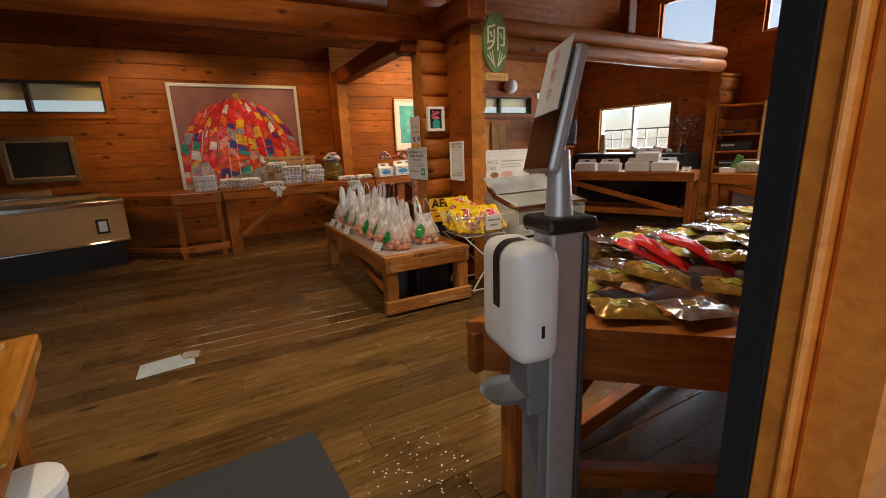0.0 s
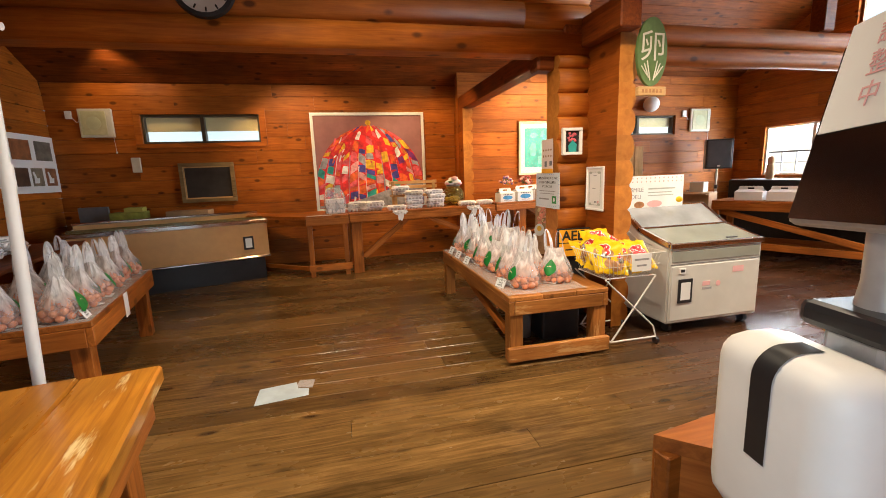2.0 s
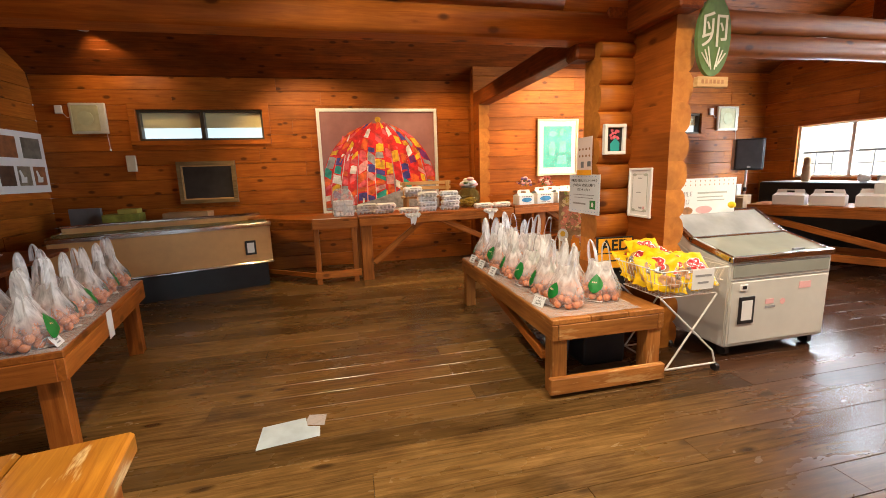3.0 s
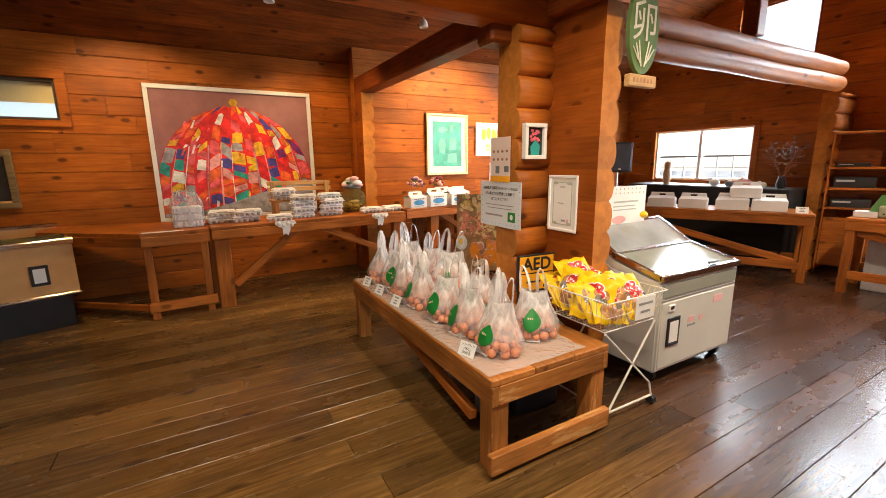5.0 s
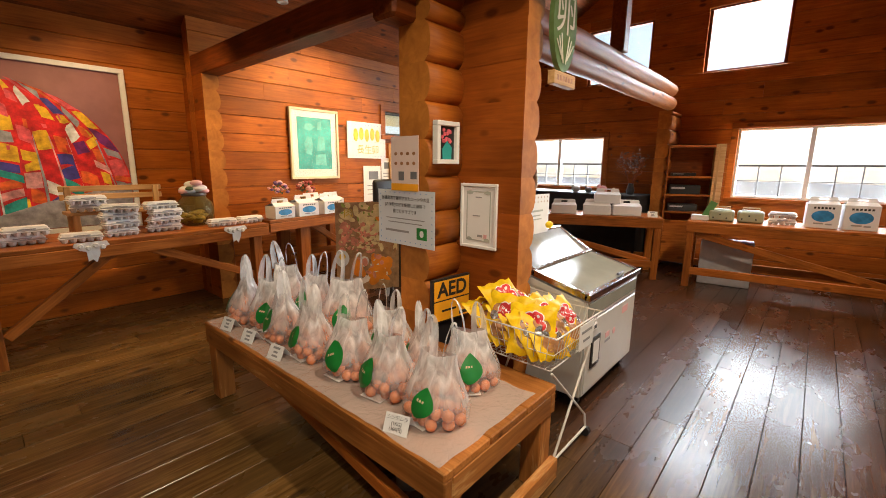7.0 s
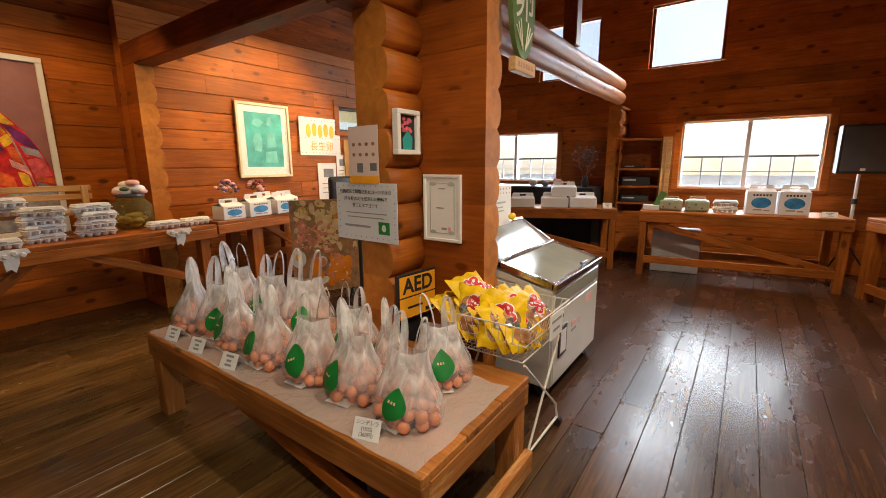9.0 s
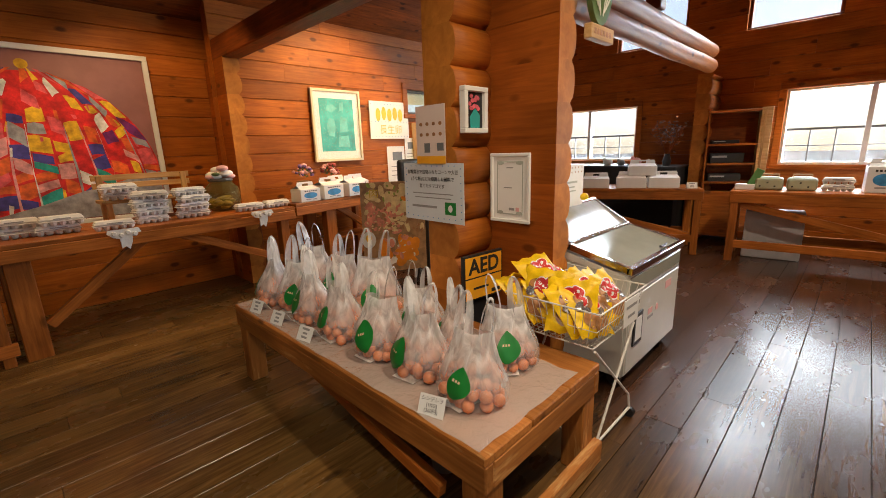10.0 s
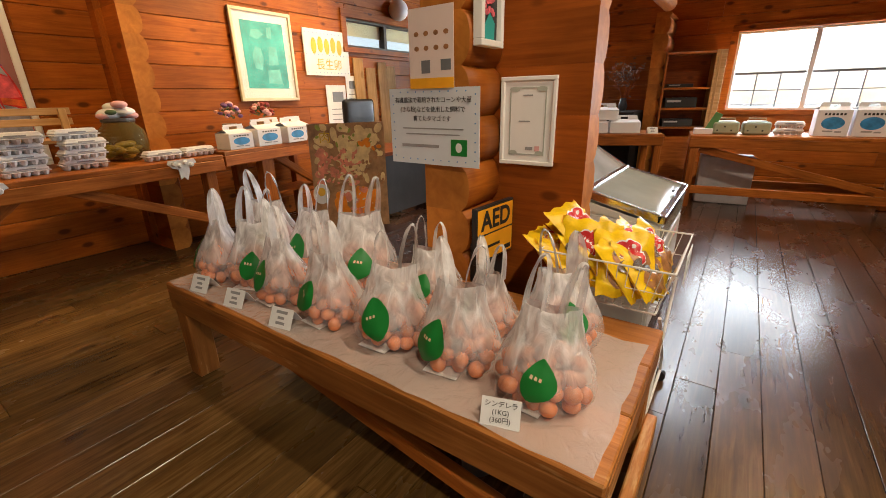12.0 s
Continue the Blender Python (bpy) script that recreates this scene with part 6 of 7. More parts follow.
packs = [snack_bag(31, M_GOLD, M_LIME, 0.165, 0.25, "snack_pack", "crinkled gold packet of snacks", 0.022), snack_bag(32, M_SILVER, M_GOLD, 0.175, 0.25, "snack_pack", "shiny silver packet of snacks", 0.02),
         snack_bag(33, M_REDW, M_REDW, 0.12, 0.26, "snack_pack", "red wrapped packet of snacks", 0.018), snack_bag(34, M_LIME, M_YELLOW, 0.16, 0.24, "snack_pack", "yellow-green packet of snacks", 0.02),
         snack_bag(35, M_SNACK, M_REDW, 0.15, 0.20, "snack_pack", "clear packet of brown snacks with a red label", 0.02)]
for p_ in packs:
    p_["group"] = "snack packets on the entrance table"
lay = [(4, 2.10, 4.16, 40, 0), (3, 2.36, 4.27, 60, 0), (0, 2.42, 4.02, 60, 0), (3, 2.45, 4.36, 100, 0.01), (0, 2.62, 4.24, 75, 0.03), (0, 2.66, 4.06, 30, 0.05), (2, 2.78, 4.14, 20, 0.07), (2, 2.90, 4.02, 28, 0.06),
       (1, 2.80, 4.42, 95, 0.02), (1, 3.05, 4.30, 70, 0.05), (0, 2.86, 3.84, 35, 0.03), (1, 3.12, 4.06, 50, 0.05), (1, 3.10, 3.86, 40, 0.04), (1, 3.30, 4.44, 85, 0.05), (0, 3.45, 4.30, 110, 0.09), (1, 3.42, 4.08, 60, 0.06),
       (0, 3.66, 4.46, 95, 0.06), (1, 3.52, 3.92, 45, 0.05), (1, 3.78, 4.26, 70, 0.07), (0, 3.96, 4.48, 100, 0.06), (1, 4.10, 4.16, 60, 0.05), (3, 4.28, 4.5, 80, 0.05), (1, 4.3, 4.1, 50, 0.05), (0, 2.30, 4.30, 110, 0.01), (4, 2.52, 4.14, 20, 0.02), (3, 2.70, 4.36, 130, 0.02), (1, 2.62, 3.90, 75, 0.01), (0, 2.92, 4.50, 60, 0.03),
       (2, 2.74, 4.20, 12, 0.08), (2, 2.98, 4.14, 36, 0.08), (1, 3.20, 4.50, 110, 0.04), (0, 3.05, 3.98, 15, 0.07), (3, 3.30, 4.20, 48, 0.08), (1, 3.58, 4.16, 100, 0.08), (4, 3.30, 3.86, 70, 0.04)]
used = set()
for k, x, y, a, z in lay + [(rc.choice((0, 1, 1, 3)), rc.uniform(2.75, 4.5), rc.uniform(3.95, 4.6), rc.uniform(20, 120), rc.uniform(0.07, 0.11)) for _ in range(26)]:
    q = pose((x - 0.06) * U, (y - 0.08) * U, (0.842 + z) * U, 0, 0, a) @ pose(0, 0, 0, -90 + (rc.uniform(14, 34) if k == 2 else rc.uniform(2, 12) if z > 0.015 else 3), rc.uniform(-8, 8), 0)
    if k in used:
        copy_thing(packs[k], q)
    else:
        packs[k].matrix_basis = q
        used.add(k)

sd = thing("sanitizer_stand", pose(1.825, 3.925, 0, 0, 0, -9), "grey metal stand with a white soap dispenser and a tilted tablet", "dispenser stand")
part("column", box(boxed(-0.055, -0.05, 0.03, 0.055, 0.05, 1.22, 0.012, seg=2), -0.058, -0.02, 0.05, -0.054, 0.02, 1.1), M_ALU, sd, "brushed aluminium column")
part("column_edge", boxed(0.056, -0.052, 0.03, 0.075, 0.052, 1.20, 0.004), M_DKGREY, sd)
part("base_plate", boxed(-0.2, -0.22, 0.0, 0.2, 0.22, 0.028, 0.008), M_DKGREY, sd)
part("collar", boxed(-0.08, -0.075, 1.215, 0.085, 0.075, 1.26, 0.014, seg=2), M_BLACK, sd)
part("neck", tube(bmesh.new(), [(0, 0, 1.25), (0.0, 0, 1.30), (0.004, 0.012, 1.44)], [0.042, 0.036, 0.03], 18), M_ALU, sd, smooth=True)
ds = part("dispenser", boxed(-0.20, -0.125, 0.86, -0.056, 0.125, 1.20, 0.05, seg=4), M_WHITE, sd, "glossy white soap dispenser", smooth=True)
slot = bmesh.new()
path_ = [(-0.2018, 1.012), (-0.2018, 1.15)] + [(-0.15 - 0.0518 * math.cos(a), 1.15 + 0.0518 * math.sin(a)) for a in np.linspace(0.2, 1.45, 7)] + [(-0.118, 1.2018)]
edge_ = [[slot.verts.new((x, y, z)) for y in (-0.02, -0.012, 0.012, 0.02)] for x, z in path_]
for A, B in zip(edge_, edge_[1:]):
    for k in range(3):
        slot.faces.new((A[k], A[k + 1], B[k + 1], B[k]))
part("window_slot", slot, M_BLACK, ds, "black level window running over the top", smooth=True)
part("lock", boxed(-0.13, -0.1265, 0.95, -0.12, -0.124, 0.985), M_BLACK, ds)
part("bracket", boxed(-0.13, -0.06, 0.66, -0.056, 0.06, 0.87, 0.008), M_GREYP, sd)
bm = lathe(bmesh.new(), [(0.02, 0.0), (0.075, 0.012), (0.10, 0.03), (0.104, 0.034), (0.09, 0.026), (0.0, 0.016)], 20, Matrix.Translation((-0.17, 0, 0.70)) @ Matrix.Diagonal((0.80, 0.72, 1.2, 1)))
part("drip_tray", bm, M_GREYP, sd, smooth=True)
part("lower_cover", boxed(-0.085, -0.055, 0.03, -0.056, 0.055, 0.66, 0.006), M_GREYP, sd)
q = pose(-0.015, 0.075, 1.375, 0, 14, 0) @ pose(0, 0, 0, 0, 0, -14)
tb = part("tablet", boxed(-0.02, -0.12, 0.0, 0.016, 0.12, 0.34, 0.012, m=q, seg=2), M_ALU, sd, "tilted tablet display")
part("screen", boxed(-0.0225, -0.11, 0.01, -0.0205, 0.11, 0.33, m=q), plain("black_screen", (0.004, 0.004, 0.005), 0.22, vary=0.1), tb)
pap = part("paper_note", boxed(-0.026, -0.09, 0.17, -0.0235, 0.10, 0.365, m=q), M_PAPER, tb, "white paper note with red writing")
for i, wd in enumerate("調整中"):
    lettering(wd, 0.045, M_ROSE, tb, q @ pose(-0.0275, 0.005, 0.325 - 0.052 * i, 90, 0, -90))

mt = tagged(link("door_mat", boxed(-0.45, -0.60, 0.001, 0.45, 0.60, 0.012, 0.004), M_RUG), "dark grey ribbed door mat on the board floor", "mat")
mt.matrix_basis = pose(0.84 * U, 4.48 * U, 0, 0, 0, 4)
ft = thing("floor_notice", pose(0, 0, 0), "torn pale blue and white paper stuck on the floor", "paper")
part("sheet", prism(bmesh.new(), [(0.31, 6.30), (0.66, 6.35), (0.655, 6.45), (0.58, 6.47), (0.56, 6.57), (0.31, 6.53)], 0.0025, 0.0045), plain("pale_blue_sheet", (0.52, 0.60, 0.64), 0.4, vary=0.15), ft)
part("tape", prism(bmesh.new(), [(0.56, 6.49), (0.68, 6.46), (0.69, 6.58), (0.58, 6.60)], 0.002, 0.0035), M_SHEET, ft)
bm = bmesh.new()
for k in range(110):
    x, y = 1.62 + rc.gauss(0, 0.14), 4.55 + rc.gauss(0, 0.18)
    s = rc.uniform(0.002, 0.007)
    box(bm, x, y, 0.001, x + s * 1.6, y + s, 0.001 + s * 0.35)
tagged(link("paper_crumbs", bm, M_PAPER), "scattered white crumbs on the dark floor", "crumbs", kind="stuff")

# ---- tables and boxes by the east windows ----
m, L = line((6.80, 9.15), (7.74, 7.10))
et = display_table("window_table", m, L, 0.75, 0.915, "long orange timber table with a slanting brace", group="window tables", leg=0.09, low=0.18)
et2m, L2 = line((7.66, 6.79), (7.94, 4.52))
display_table("window_table", et2m, L2, 0.75, 0.915, "long orange timber table below the big windows", group="window tables", leg=0.09, low=0.18)
et3m, L3 = line((7.92, 4.44), (6.2, 3.62))
display_table("window_table", et3m, L3, 0.55, 0.95, "dark timber table in the corner with wrapped goods", group="window tables", leg=0.12, brace=False)
white = gift_box(0.37, 0.22, 0.135)
first = True
for s, off, z, w in ((0.46, 0.22, 0.918, 1.0), (0.88, 0.22, 0.918, 1.0), (1.36, 0.22, 0.918, 1.06), (1.78, 0.24, 0.918, 1.06), (1.50, 0.28, 1.088, 1.0)):
    v = m @ Vector((s, off, 0))
    dg = math.degrees(m.to_euler().z)
    if first:
        place(white, v.x, v.y, z, dg, w)
        first = False
    else:
        place_copy(white, v.x, v.y, z, dg, w)
price_card(m @ pose(L - 0.2, 0.06, 0.918), 0.13, 0.09)
cb = thing("cardboard_box", m @ pose(-0.55, 0.15, 0), "open brown cardboard box beside the freezer", "box")
part("box", boxed(0, 0, 0.70, 0.45, 0.35, 1.03, 0.006), M_CARD, cb)
part("stand", boxed(0.03, 0.03, 0.0, 0.42, 0.32, 0.70, 0.006), M_POST, cb)
part("flap", boxed(0.0, -0.12, 1.0, 0.45, 0.0, 1.012, m=None), M_CARD, cb)
part("white_carton", boxed(0.1, 0.1, 1.03, 0.32, 0.3, 1.2, 0.006), M_CREAM, cb)

dg2 = math.degrees(et2m.to_euler().z)
for s in (0.38, 0.70):
    c = thing("speckled_case", et2m @ pose(s, 0.3, 0.918), "pale green dotted carry case with a handle", "case", "speckled cases")
    part("body", boxed(-0.145, -0.11, 0, 0.145, 0.11, 0.15, 0.03, seg=3), plain("pale_green_card", (0.36, 0.40, 0.28), 0.5), c)
    part("handle", tube(bmesh.new(), [(-0.09, 0, 0.145), (-0.09, 0, 0.19), (0.09, 0, 0.19), (0.09, 0, 0.145)], 0.009, 8), M_CARD, c)
    part("window_band", boxed(-0.10, -0.06, 0.15, 0.10, 0.06, 0.163, 0.004), M_PAPER, c)
    bars("dots", [(-0.10 + 0.075 * i, 0.04 + 0.045 * (i % 2), -0.082 + 0.075 * i, 0.058 + 0.045 * (i % 2)) for i in range(3)], M_INK, c, -0.1105)
v = et2m @ Vector((1.03, 0.3, 0))
place_copy(carton, v.x, v.y, 0.918, dg2 + 4, 1.1)
place_copy(carton, v.x, v.y, 0.918 + 0.08, dg2 - 6, 1.1)
tall = gift_box(0.31, 0.19, 0.29, M_BLUE, label="tall white carry box with a blue picture", group="blue printed boxes")
v = et2m @ Vector((1.40, 0.28, 0))
place(tall, v.x, v.y, 0.918, dg2)
v = et2m @ Vector((1.74, 0.28, 0))
place_copy(tall, v.x, v.y, 0.918, dg2)
price_card(et2m @ pose(2.0, 0.1, 0.918), 0.15, 0.07)
wcard = thing("small_white_box", et2m @ pose(0.12, 0.22, 0.918), "small white open box with a green tag", "box")
part("box", boxed(-0.09, -0.06, 0, 0.12, 0.1, 0.07, 0.005), M_BOXWHITE, wcard)
part("green_tag", boxed(0.0, -0.01, 0.05, 0.09, 0.0, 0.30, 0.003, m=pose(0, 0, 0, 0, 24, 0)), plain("green_tag", (0.10, 0.26, 0.08), 0.6), wcard)
bx = tagged(link("storage_box", boxed(0, 0, 0.0, 0.62, 0.35, 0.62, 0.01), plain("grey_white_plastic", (0.58, 0.57, 0.60), 0.5)), "pale grey storage box under the window table", "box")
bx.matrix_basis = (lambda q: Matrix.Translation(q.translation * U) @ q.to_3x3().to_4x4())(et2m @ pose(0.18, 0.36, 0))
pk = thing("wrapped_goods", et3m @ pose(0.55, 0.28, 0.953), "heap of pink wrapped goods on the corner table", "packages")
bm = bmesh.new()
for k in range(7):
    blob(bm, (0.09 * k - 0.2, rc.uniform(-0.1, 0.1), 0.06 + 0.02 * (k % 3)), 0.08, 9, (1.1, 1.0, 0.7))
part("package", bm, M_ROSE, pk, smooth=True)
part("white_sack", boxed(-0.5, -0.05, 0.0, -0.18, 0.2, 0.28, 0.05, seg=3), M_BOXWHITE, pk)
part("yellow_tag", boxed(0.1, -0.29, -0.30, 0.2, -0.285, -0.02), M_YELLOW, pk)

# black-draped side counter under the small window
bc = thing("black_draped_counter", pose(8.25, 7.62, 0), "counter covered with black cloth under the window", "counter")
part("cloth", boxed(0, 0, 0, 0.75, 2.6, 1.18, 0.02, seg=2), plain("black_cloth", (0.012, 0.012, 0.014), 0.85, vary=0.3, relief=0.5, scale=10), bc)
part("top_sheet", boxed(0.02, 0.9, 1.181, 0.73, 2.58, 1.19), M_GREYP, bc)
btl = thing("wooden_figure", pose(8.5, 9.62, 1.192), "small brown wooden figure on the draped counter", "ornament")
part("figure", lathe(bmesh.new(), [(0.055, 0), (0.07, 0.1), (0.06, 0.24), (0.045, 0.27), (0.06, 0.32), (0.05, 0.38), (0.0, 0.41)], 14), M_CARD, btl, smooth=True)
for k, (y, w) in enumerate(((8.75, 0.11), (8.52, 0.09), (8.28, 0.12), (8.05, 0.08))):
    o = thing("ornament", pose(8.45, y, 1.182), "small pale ornament on the draped counter", "ornament", "ornaments on the counter")
    bm = bmesh.new()
    blob(bm, (0, 0, w * 0.55), w * 0.62, 10, (1, 1.2, 0.9)), blob(bm, (0, w * 0.5, w * 1.0), w * 0.32, 8)
    part("body", bm, (M_CREAM, M_GREYP, M_ROSE, M_BEIGEP)[k], o, smooth=True)
ikb = thing("dried_branches", pose(8.55, 7.85, 1.182), "dark vase of dried branches in the corner", "plant")
part("vase", lathe(bmesh.new(), [(0.05, 0), (0.07, 0.06), (0.04, 0.16), (0.045, 0.18)], 12), M_BLACK, ikb, smooth=True)
for k in range(9):
    a = rc.uniform(0, 6.28)
    e = (0.22 * math.cos(a), 0.2 * math.sin(a), 0.35 + rc.uniform(0, 0.25))
    part("branch", tube(bmesh.new(), [(0, 0, 0.1), (e[0] * 0.4, e[1] * 0.4, 0.3), e], 0.006, 5), M_POST, ikb)
bm = bmesh.new()
for k in range(120):
    c = Vector((rc.gauss(0, 0.12), rc.gauss(0, 0.11), 0.5 + rc.gauss(0, 0.09)))
    d = Vector((rc.uniform(-1, 1), rc.uniform(-1, 1), rc.uniform(-1, 1))).normalized() * 0.035
    e = d.orthogonal().normalized() * 0.014
    bm.faces.new([bm.verts.new(c + q) for q in (-d, e, d, -e)])
part("dry_leaves", bm, plain("dry_dark_leaf", (0.09, 0.045, 0.02), 0.8, vary=0.4), ikb)


def on_stand(name, m, w, h, d, label, zb):
    t = thing(name, m, label, "speaker", "black boxes on stands")
    part("cabinet", boxed(-w / 2, -d / 2, zb, w / 2, d / 2, zb + h, 0.015, seg=2), M_BLACK, t)
    part("grille", boxed(-w / 2 + 0.03, -d / 2 - 0.008, zb + 0.03, w / 2 - 0.03, -d / 2 + 0.002, zb + h - 0.03, 0.004), M_DKGREY, t)
    part("badge", boxed(-0.025, -d / 2 - 0.012, zb + 0.04, 0.025, -d / 2 - 0.0085, zb + 0.07), M_WHITE, t)
    part("pole", tube(bmesh.new(), [(0, 0, 0.05), (0, 0, zb)], 0.02, 10), M_WHITE, t, "pale pole")
    part("clamp", tube(bmesh.new(), [(0, 0, zb * 0.72), (0, 0, zb * 0.72 + 0.07)], 0.032, 10), M_BLACK, t)
    for k in range(3):
        a = 2 * math.pi * k / 3
        part("leg", tube(bmesh.new(), [(0, 0, 0.5), (0.3 * math.cos(a), 0.3 * math.sin(a), 0.012)], 0.012, 8), M_BLACK, t)


on_stand("loudspeaker", pose(8.30, 10.55, 0, 0, 0, -38), 0.46, 0.57, 0.32, "black loudspeaker on a tripod stand in the corner", 1.40)
on_stand("loudspeaker", pose(8.92, 4.42, 0, 0, 0, -90), 0.50, 0.62, 0.30, "black loudspeaker on a stand beside the window", 1.42)

# book shelf beside the big window
m, L = line((8.60, 7.34), (8.83, 6.70))
sf = thing("book_shelf", m, "open timber shelf with dark equipment and a pale side board", "shelf")
timber("side_board", (0.012, 0.16, 0), (0.012, 0.16, 1.97), 0.32, 0.025, M_TABLE, sf)
# Light wood; its paleness also carries the sunlight on this side of the shelf.
timber("side_board", (L, 0.15, 0), (L, 0.15, 1.97), 0.34, 0.03, M_PALE, sf, label="pale side board with sunlight in its colour")
# Added strip widens the sunlit side board, with the brightness in its colour.
part("front_stile", boxed(L - 0.05, -0.014, 0.86, L + 0.085, -0.002, 1.98, 0.003), M_PALE, sf, "added pale strip for the sunlit side board")
for z in (0.93, 1.20, 1.48, 1.95):
    timber("shelf_board", (0.025, 0.16, z), (L - 0.015, 0.16, z), 0.31, 0.03, M_TABLE, sf)
part("back_board", boxed(0.03, 0.30, 0.9, L - 0.02, 0.32, 1.94), M_POST, sf)
part("lower_panel", boxed(0.03, 0.02, 0.12, L - 0.02, 0.05, 0.80, 0.005), M_TABLE, sf, "plain lower door panel")
for z, h, w in ((0.946, 0.11, 0.6), (1.216, 0.14, 0.62), (1.496, 0.05, 0.5)):
    dv = thing("audio_device", m @ pose(0.08, 0.06, z), "flat black audio device on the shelf", "device", "devices on the shelf")
    part("case", boxed(0, 0, 0, w * L, 0.2, h, 0.005), M_BLACK, dv)
    part("front_strip", boxed(0.02, -0.003, h * 0.55, w * L * 0.5, 0.0, h * 0.75), M_ALU, dv)

# ---- office corner behind the pillar ----
fp = thing("food_banner", pose(3.84, 9.42, 0.0, 0, 0, -30), "tall food poster with meat and egg dish pictures on a stand", "poster")
part("panel", boxed(0, -0.012, 0.22, 0.70, 0.0, 1.22), plain("brown_food_print", (0.40, 0.23, 0.11), 0.4, vary=0.4, scale=14), fp)
cols = {"meat": plain("meat_print", (0.78, 0.30, 0.20), 0.4, vary=0.3, scale=18), "cream": plain("vegetable_print", (0.86, 0.66, 0.34), 0.4, vary=0.25, scale=18),
        "yolk": plain("yolk_print", (0.92, 0.27, 0.02), 0.35, vary=0.3, scale=6), "green": plain("leek_print", (0.30, 0.38, 0.07), 0.5, vary=0.4, scale=9),
        "rice": plain("pale_dish_print", (0.80, 0.74, 0.66), 0.5, vary=0.2, scale=10), "brown": plain("seared_print", (0.38, 0.19, 0.08), 0.4, vary=0.4, scale=14)}
rf = random.Random(6)
lev_ = 0
for key, cnt, (xa, xb), (za, zb), rr in (("cream", 34, (0.06, 0.66), (0.88, 1.19), 0.05), ("green", 12, (0.06, 0.6), (1.02, 1.19), 0.022), ("meat", 40, (0.04, 0.42), (0.66, 0.98), 0.038), ("cream", 40, (0.24, 0.66), (0.70, 1.02), 0.034), ("yolk", 5, (0.34, 0.64), (0.98, 1.12), 0.035),
                                        ("brown", 30, (0.2, 0.66), (0.64, 0.98), 0.020), ("meat", 30, (0.05, 0.4), (0.68, 0.94), 0.018), ("cream", 24, (0.05, 0.4), (0.68, 1.0), 0.012), ("rice", 5, (0.14, 0.60), (0.28, 0.56), 0.08), ("yolk", 22, (0.2, 0.58), (0.28, 0.58), 0.06), ("meat", 8, (0.25, 0.5), (0.38, 0.62), 0.035), ("rice", 8, (0.2, 0.58), (0.3, 0.6), 0.012)):
    bm = bmesh.new()
    for k in range(cnt):
        lev_ += 1
        cx_, cz_, ra_, rb_, an = rf.uniform(xa, xb), rf.uniform(za, zb), rr * rf.uniform(0.7, 1.5), rr * rf.uniform(0.4, 0.9), rf.uniform(0, 3.14)
        pts = [(cx_ + x * math.cos(an) - z * math.sin(an), cz_ + x * math.sin(an) + z * math.cos(an)) for x, z in ellipse(0, 0, ra_, rb_, 9)]
        grid_prism(bm, [(max(0.002, min(0.698, x)), max(0.222, min(1.218, z))) for x, z in pts], -0.013 - 0.00006 * lev_, -0.0122)
    part("dish_print", bm, cols[key], fp)["kind"] = "stuff"
part("badge", grid_prism(bmesh.new(), ellipse(0.06, 0.60, 0.075, 0.095, 16), -0.030, -0.026), M_PAPER, fp, "round white badge")
part("badge_dot", grid_prism(bmesh.new(), ellipse(0.06, 0.62, 0.035, 0.04, 12), -0.033, -0.031), M_YEL2, fp)
lettering("肉", 0.11, M_AMBER, fp, UPRIGHT(0.14, -0.034, 1.10))
for x in (0.08, 0.62):
    part("foot", tube(bmesh.new(), [(x, -0.12, 0.01), (x, 0.0, 0.24), (x, 0.18, 0.01)], 0.012, 8), M_BLACK, fp)
desk = thing("office_desk", pose(4.95, 9.55, 0), "dark desk behind the food banner", "desk")
part("top", boxed(0, 0, 0.80, 1.5, 0.75, 0.84, 0.005), M_POST, desk)
part("side", boxed(0.02, 0.02, 0, 0.06, 0.73, 0.80), M_DKGREY, desk)
part("side", boxed(1.44, 0.02, 0, 1.48, 0.73, 0.80), M_DKGREY, desk)
part("modesty_panel", boxed(0.06, 0.05, 0.1, 1.44, 0.08, 0.80), M_DKGREY, desk)
hold = thing("leaflet_holder", pose(4.45, 9.42, 0.0, 0, 0, -12), "white leaflet rack beside the food banner", "rack")
part("post", boxed(0.1, 0.0, 0.0, 0.14, 0.03, 0.40), M_ALU, hold)
for k in range(3):
    part("leaflet", boxed(0, -0.02 - 0.02 * k, 0.40 + 0.12 * k, 0.26, 0.0 - 0.02 * k, 0.68 + 0.12 * k, m=pose(0, 0.1, 0, 0, 0, 0)), M_PAPER, hold)
chr_ = thing("office_chair", pose(5.35, 10.25, 0), "black office chair behind the desk", "chair")
part("backrest", boxed(-0.26, 0, 0.92, 0.26, 0.07, 1.42, 0.05, seg=3), M_BLACK, chr_, smooth=True)
part("seat", boxed(-0.26, -0.5, 0.5, 0.26, 0.02, 0.58, 0.03, seg=2), M_BLACK, chr_)
part("back_bar", boxed(-0.03, 0.03, 0.5, 0.03, 0.06, 0.95), M_BLACK, chr_)
part("column", tube(bmesh.new(), [(0, -0.22, 0.06), (0, -0.22, 0.5)], 0.03, 10), M_DKGREY, chr_)
for k in range(5):
    a = 2 * math.pi * k / 5
    part("foot", tube(bmesh.new(), [(0, -0.22, 0.08), (0.3 * math.cos(a), -0.22 + 0.3 * math.sin(a), 0.03)], 0.02, 8), M_BLACK, chr_)
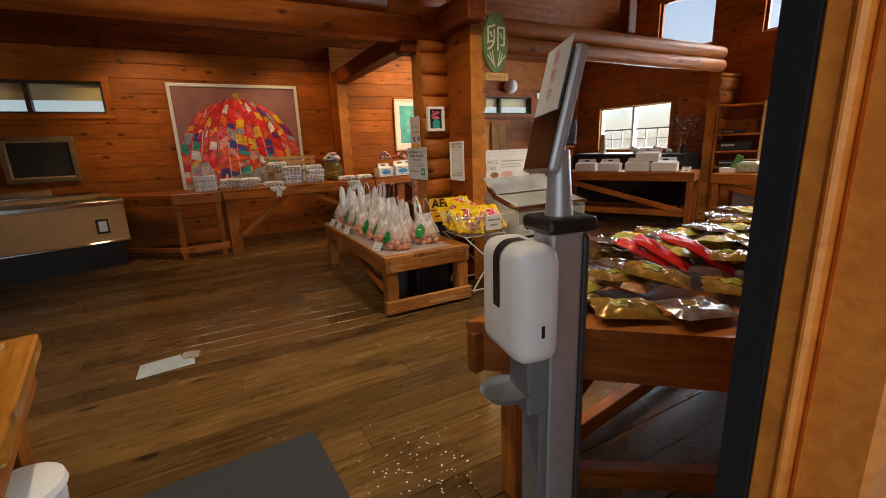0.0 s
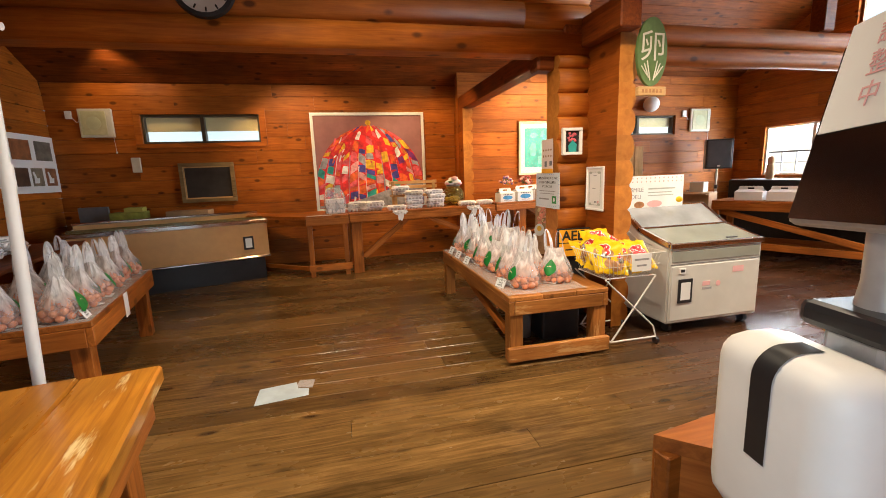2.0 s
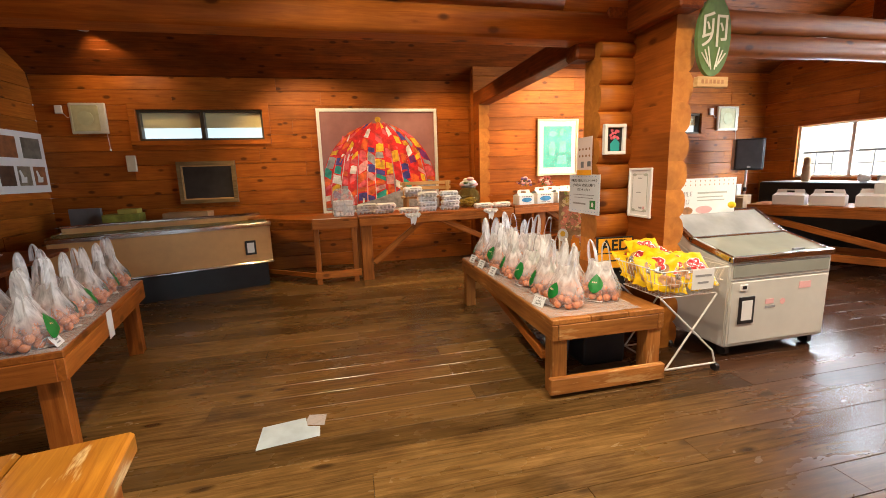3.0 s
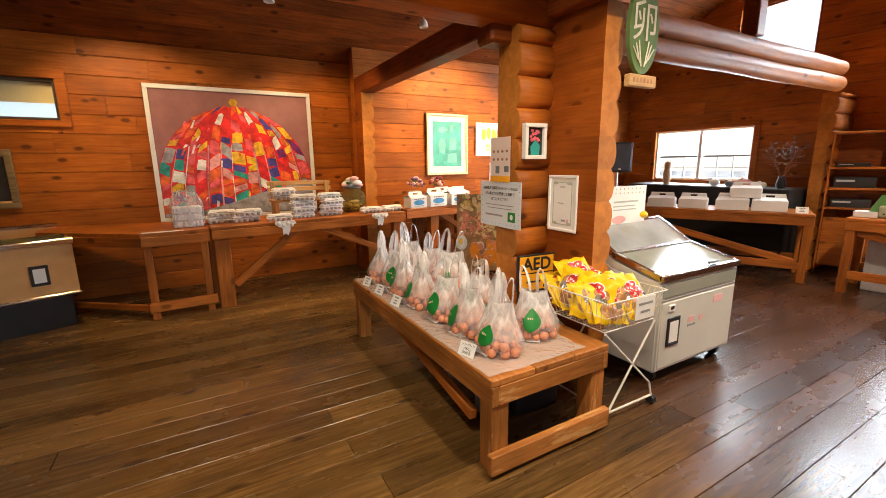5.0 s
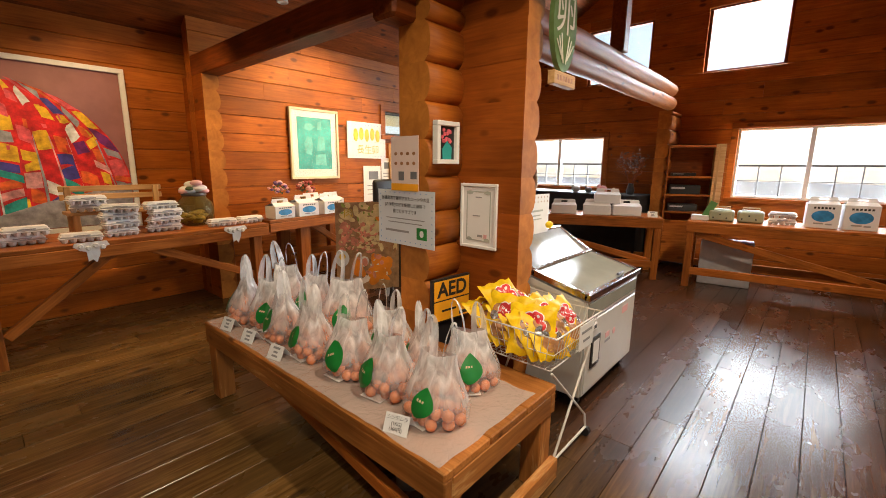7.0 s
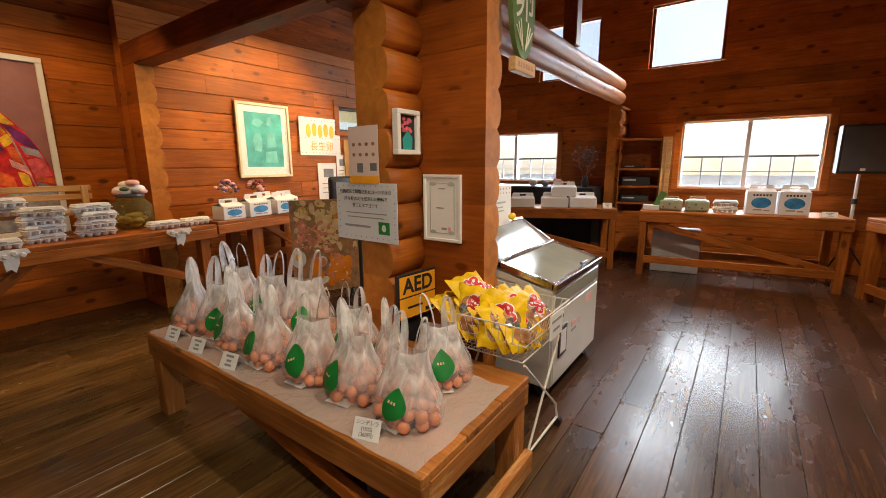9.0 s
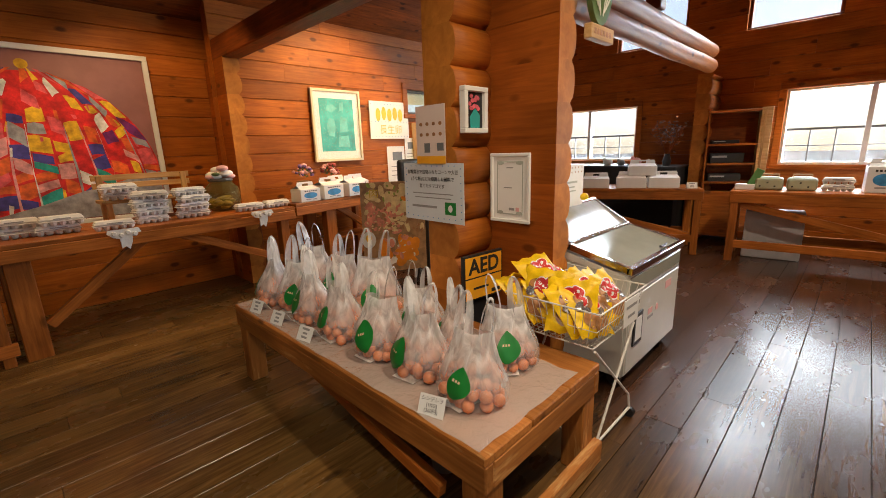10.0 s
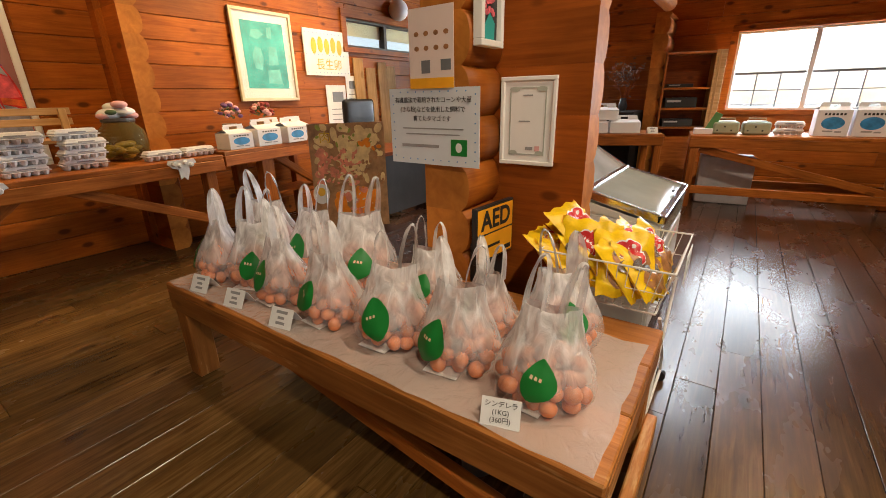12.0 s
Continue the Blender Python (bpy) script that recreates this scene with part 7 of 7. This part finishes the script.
for k, (x, top) in enumerate(((6.15, 1.98), (6.40, 1.86), (6.66, 1.95), (6.86, 1.9))):
    bp = thing("leaning_board", pose(x, 10.98, 0), "pale planed board leaning at the log wall", "board", "leaning boards")
    timber("board", (0, 0, 0), (0.02, 0.075, top), 0.16, 0.025, M_PALE, bp)
dome_ = thing("wall_lamp", pose(7.05, 11.09, 2.70), "white round wall lamp above the transom window", "lamp")
bm = bmesh.new()
blob(bm, (0, -0.12, 0), 0.15, 16)
part("globe", bm, M_WHITE, dome_, smooth=True)
part("mount", tube(bmesh.new(), [(0, 0, 0), (0, -0.05, 0)], 0.10, 16), plain("mint_enamel", (0.15, 0.5, 0.42), 0.4), dome_)
for x, y, z in ((0.05, 10.5, 3.52), (1.95, 10.5, 3.52), (3.95, 10.45, 3.5), (6.0, 10.4, 3.5), (-2.2, 10.6, 3.5), (-1.6, 5.0, 3.86), (0.6, 5.3, 3.86), (2.6, 5.2, 3.86), (4.8, 5.0, 3.86), (6.8, 5.2, 3.86)):
    sl = thing("spotlight", pose(x, y, z), "small white ceiling spotlight", "lamp", "ceiling spotlights")
    part("stem", tube(bmesh.new(), [(0, 0, 0.02), (0, 0, 0.14)], 0.014, 8), M_WHITE, sl)
    part("head", lathe(bmesh.new(), [(0.03, 0.06), (0.055, 0.02), (0.065, -0.04), (0.06, -0.045), (0.05, -0.02)], 14), M_WHITE, sl, smooth=True)

# door frame of the entrance
M_JAMB = plain("black_jamb", (0.006, 0.006, 0.006), 0.9)
# Varnished timber, its colour lightened to stand for outdoor daylight on the casing.
M_CASING = wood("varnished_daylit_casing", (0.80, 0.29, 0.04), (0.58, 0.17, 0.02), 0.35, 0.3, 0.05, shine=0.5, mottle=(0.8, 1.15))
df = thing("door_1", pose(0, 0, 0), "dark door jamb with orange timber casing at the entrance", "door frame", kind="structure")
part("jamb", boxed(1.557, 3.262, 0, 1.60, 3.30, 2.1), M_JAMB, df, "black jamb lining")
part("casing", boxed(1.563, 3.236, 0, 1.66, 3.2612, 2.2, 0.003), M_CASING, df)
part("casing", boxed(1.556, 3.222, 0, 1.66, 3.2352, 2.2, 0.005), M_CASING, df)
part("casing", boxed(1.575, 3.15, 0, 1.70, 3.2212, 2.2, 0.006), M_CASING, df)

# ---- outside ----
gd = tagged(link("ground", boxed(-60, -60, -0.5, 80, 80, -0.27), plain("gravel_ground", (0.22, 0.21, 0.19), 0.9, vary=0.3, scale=2)), "pale gravel ground outside", "ground", kind="structure")

for build in LATER:
    build()
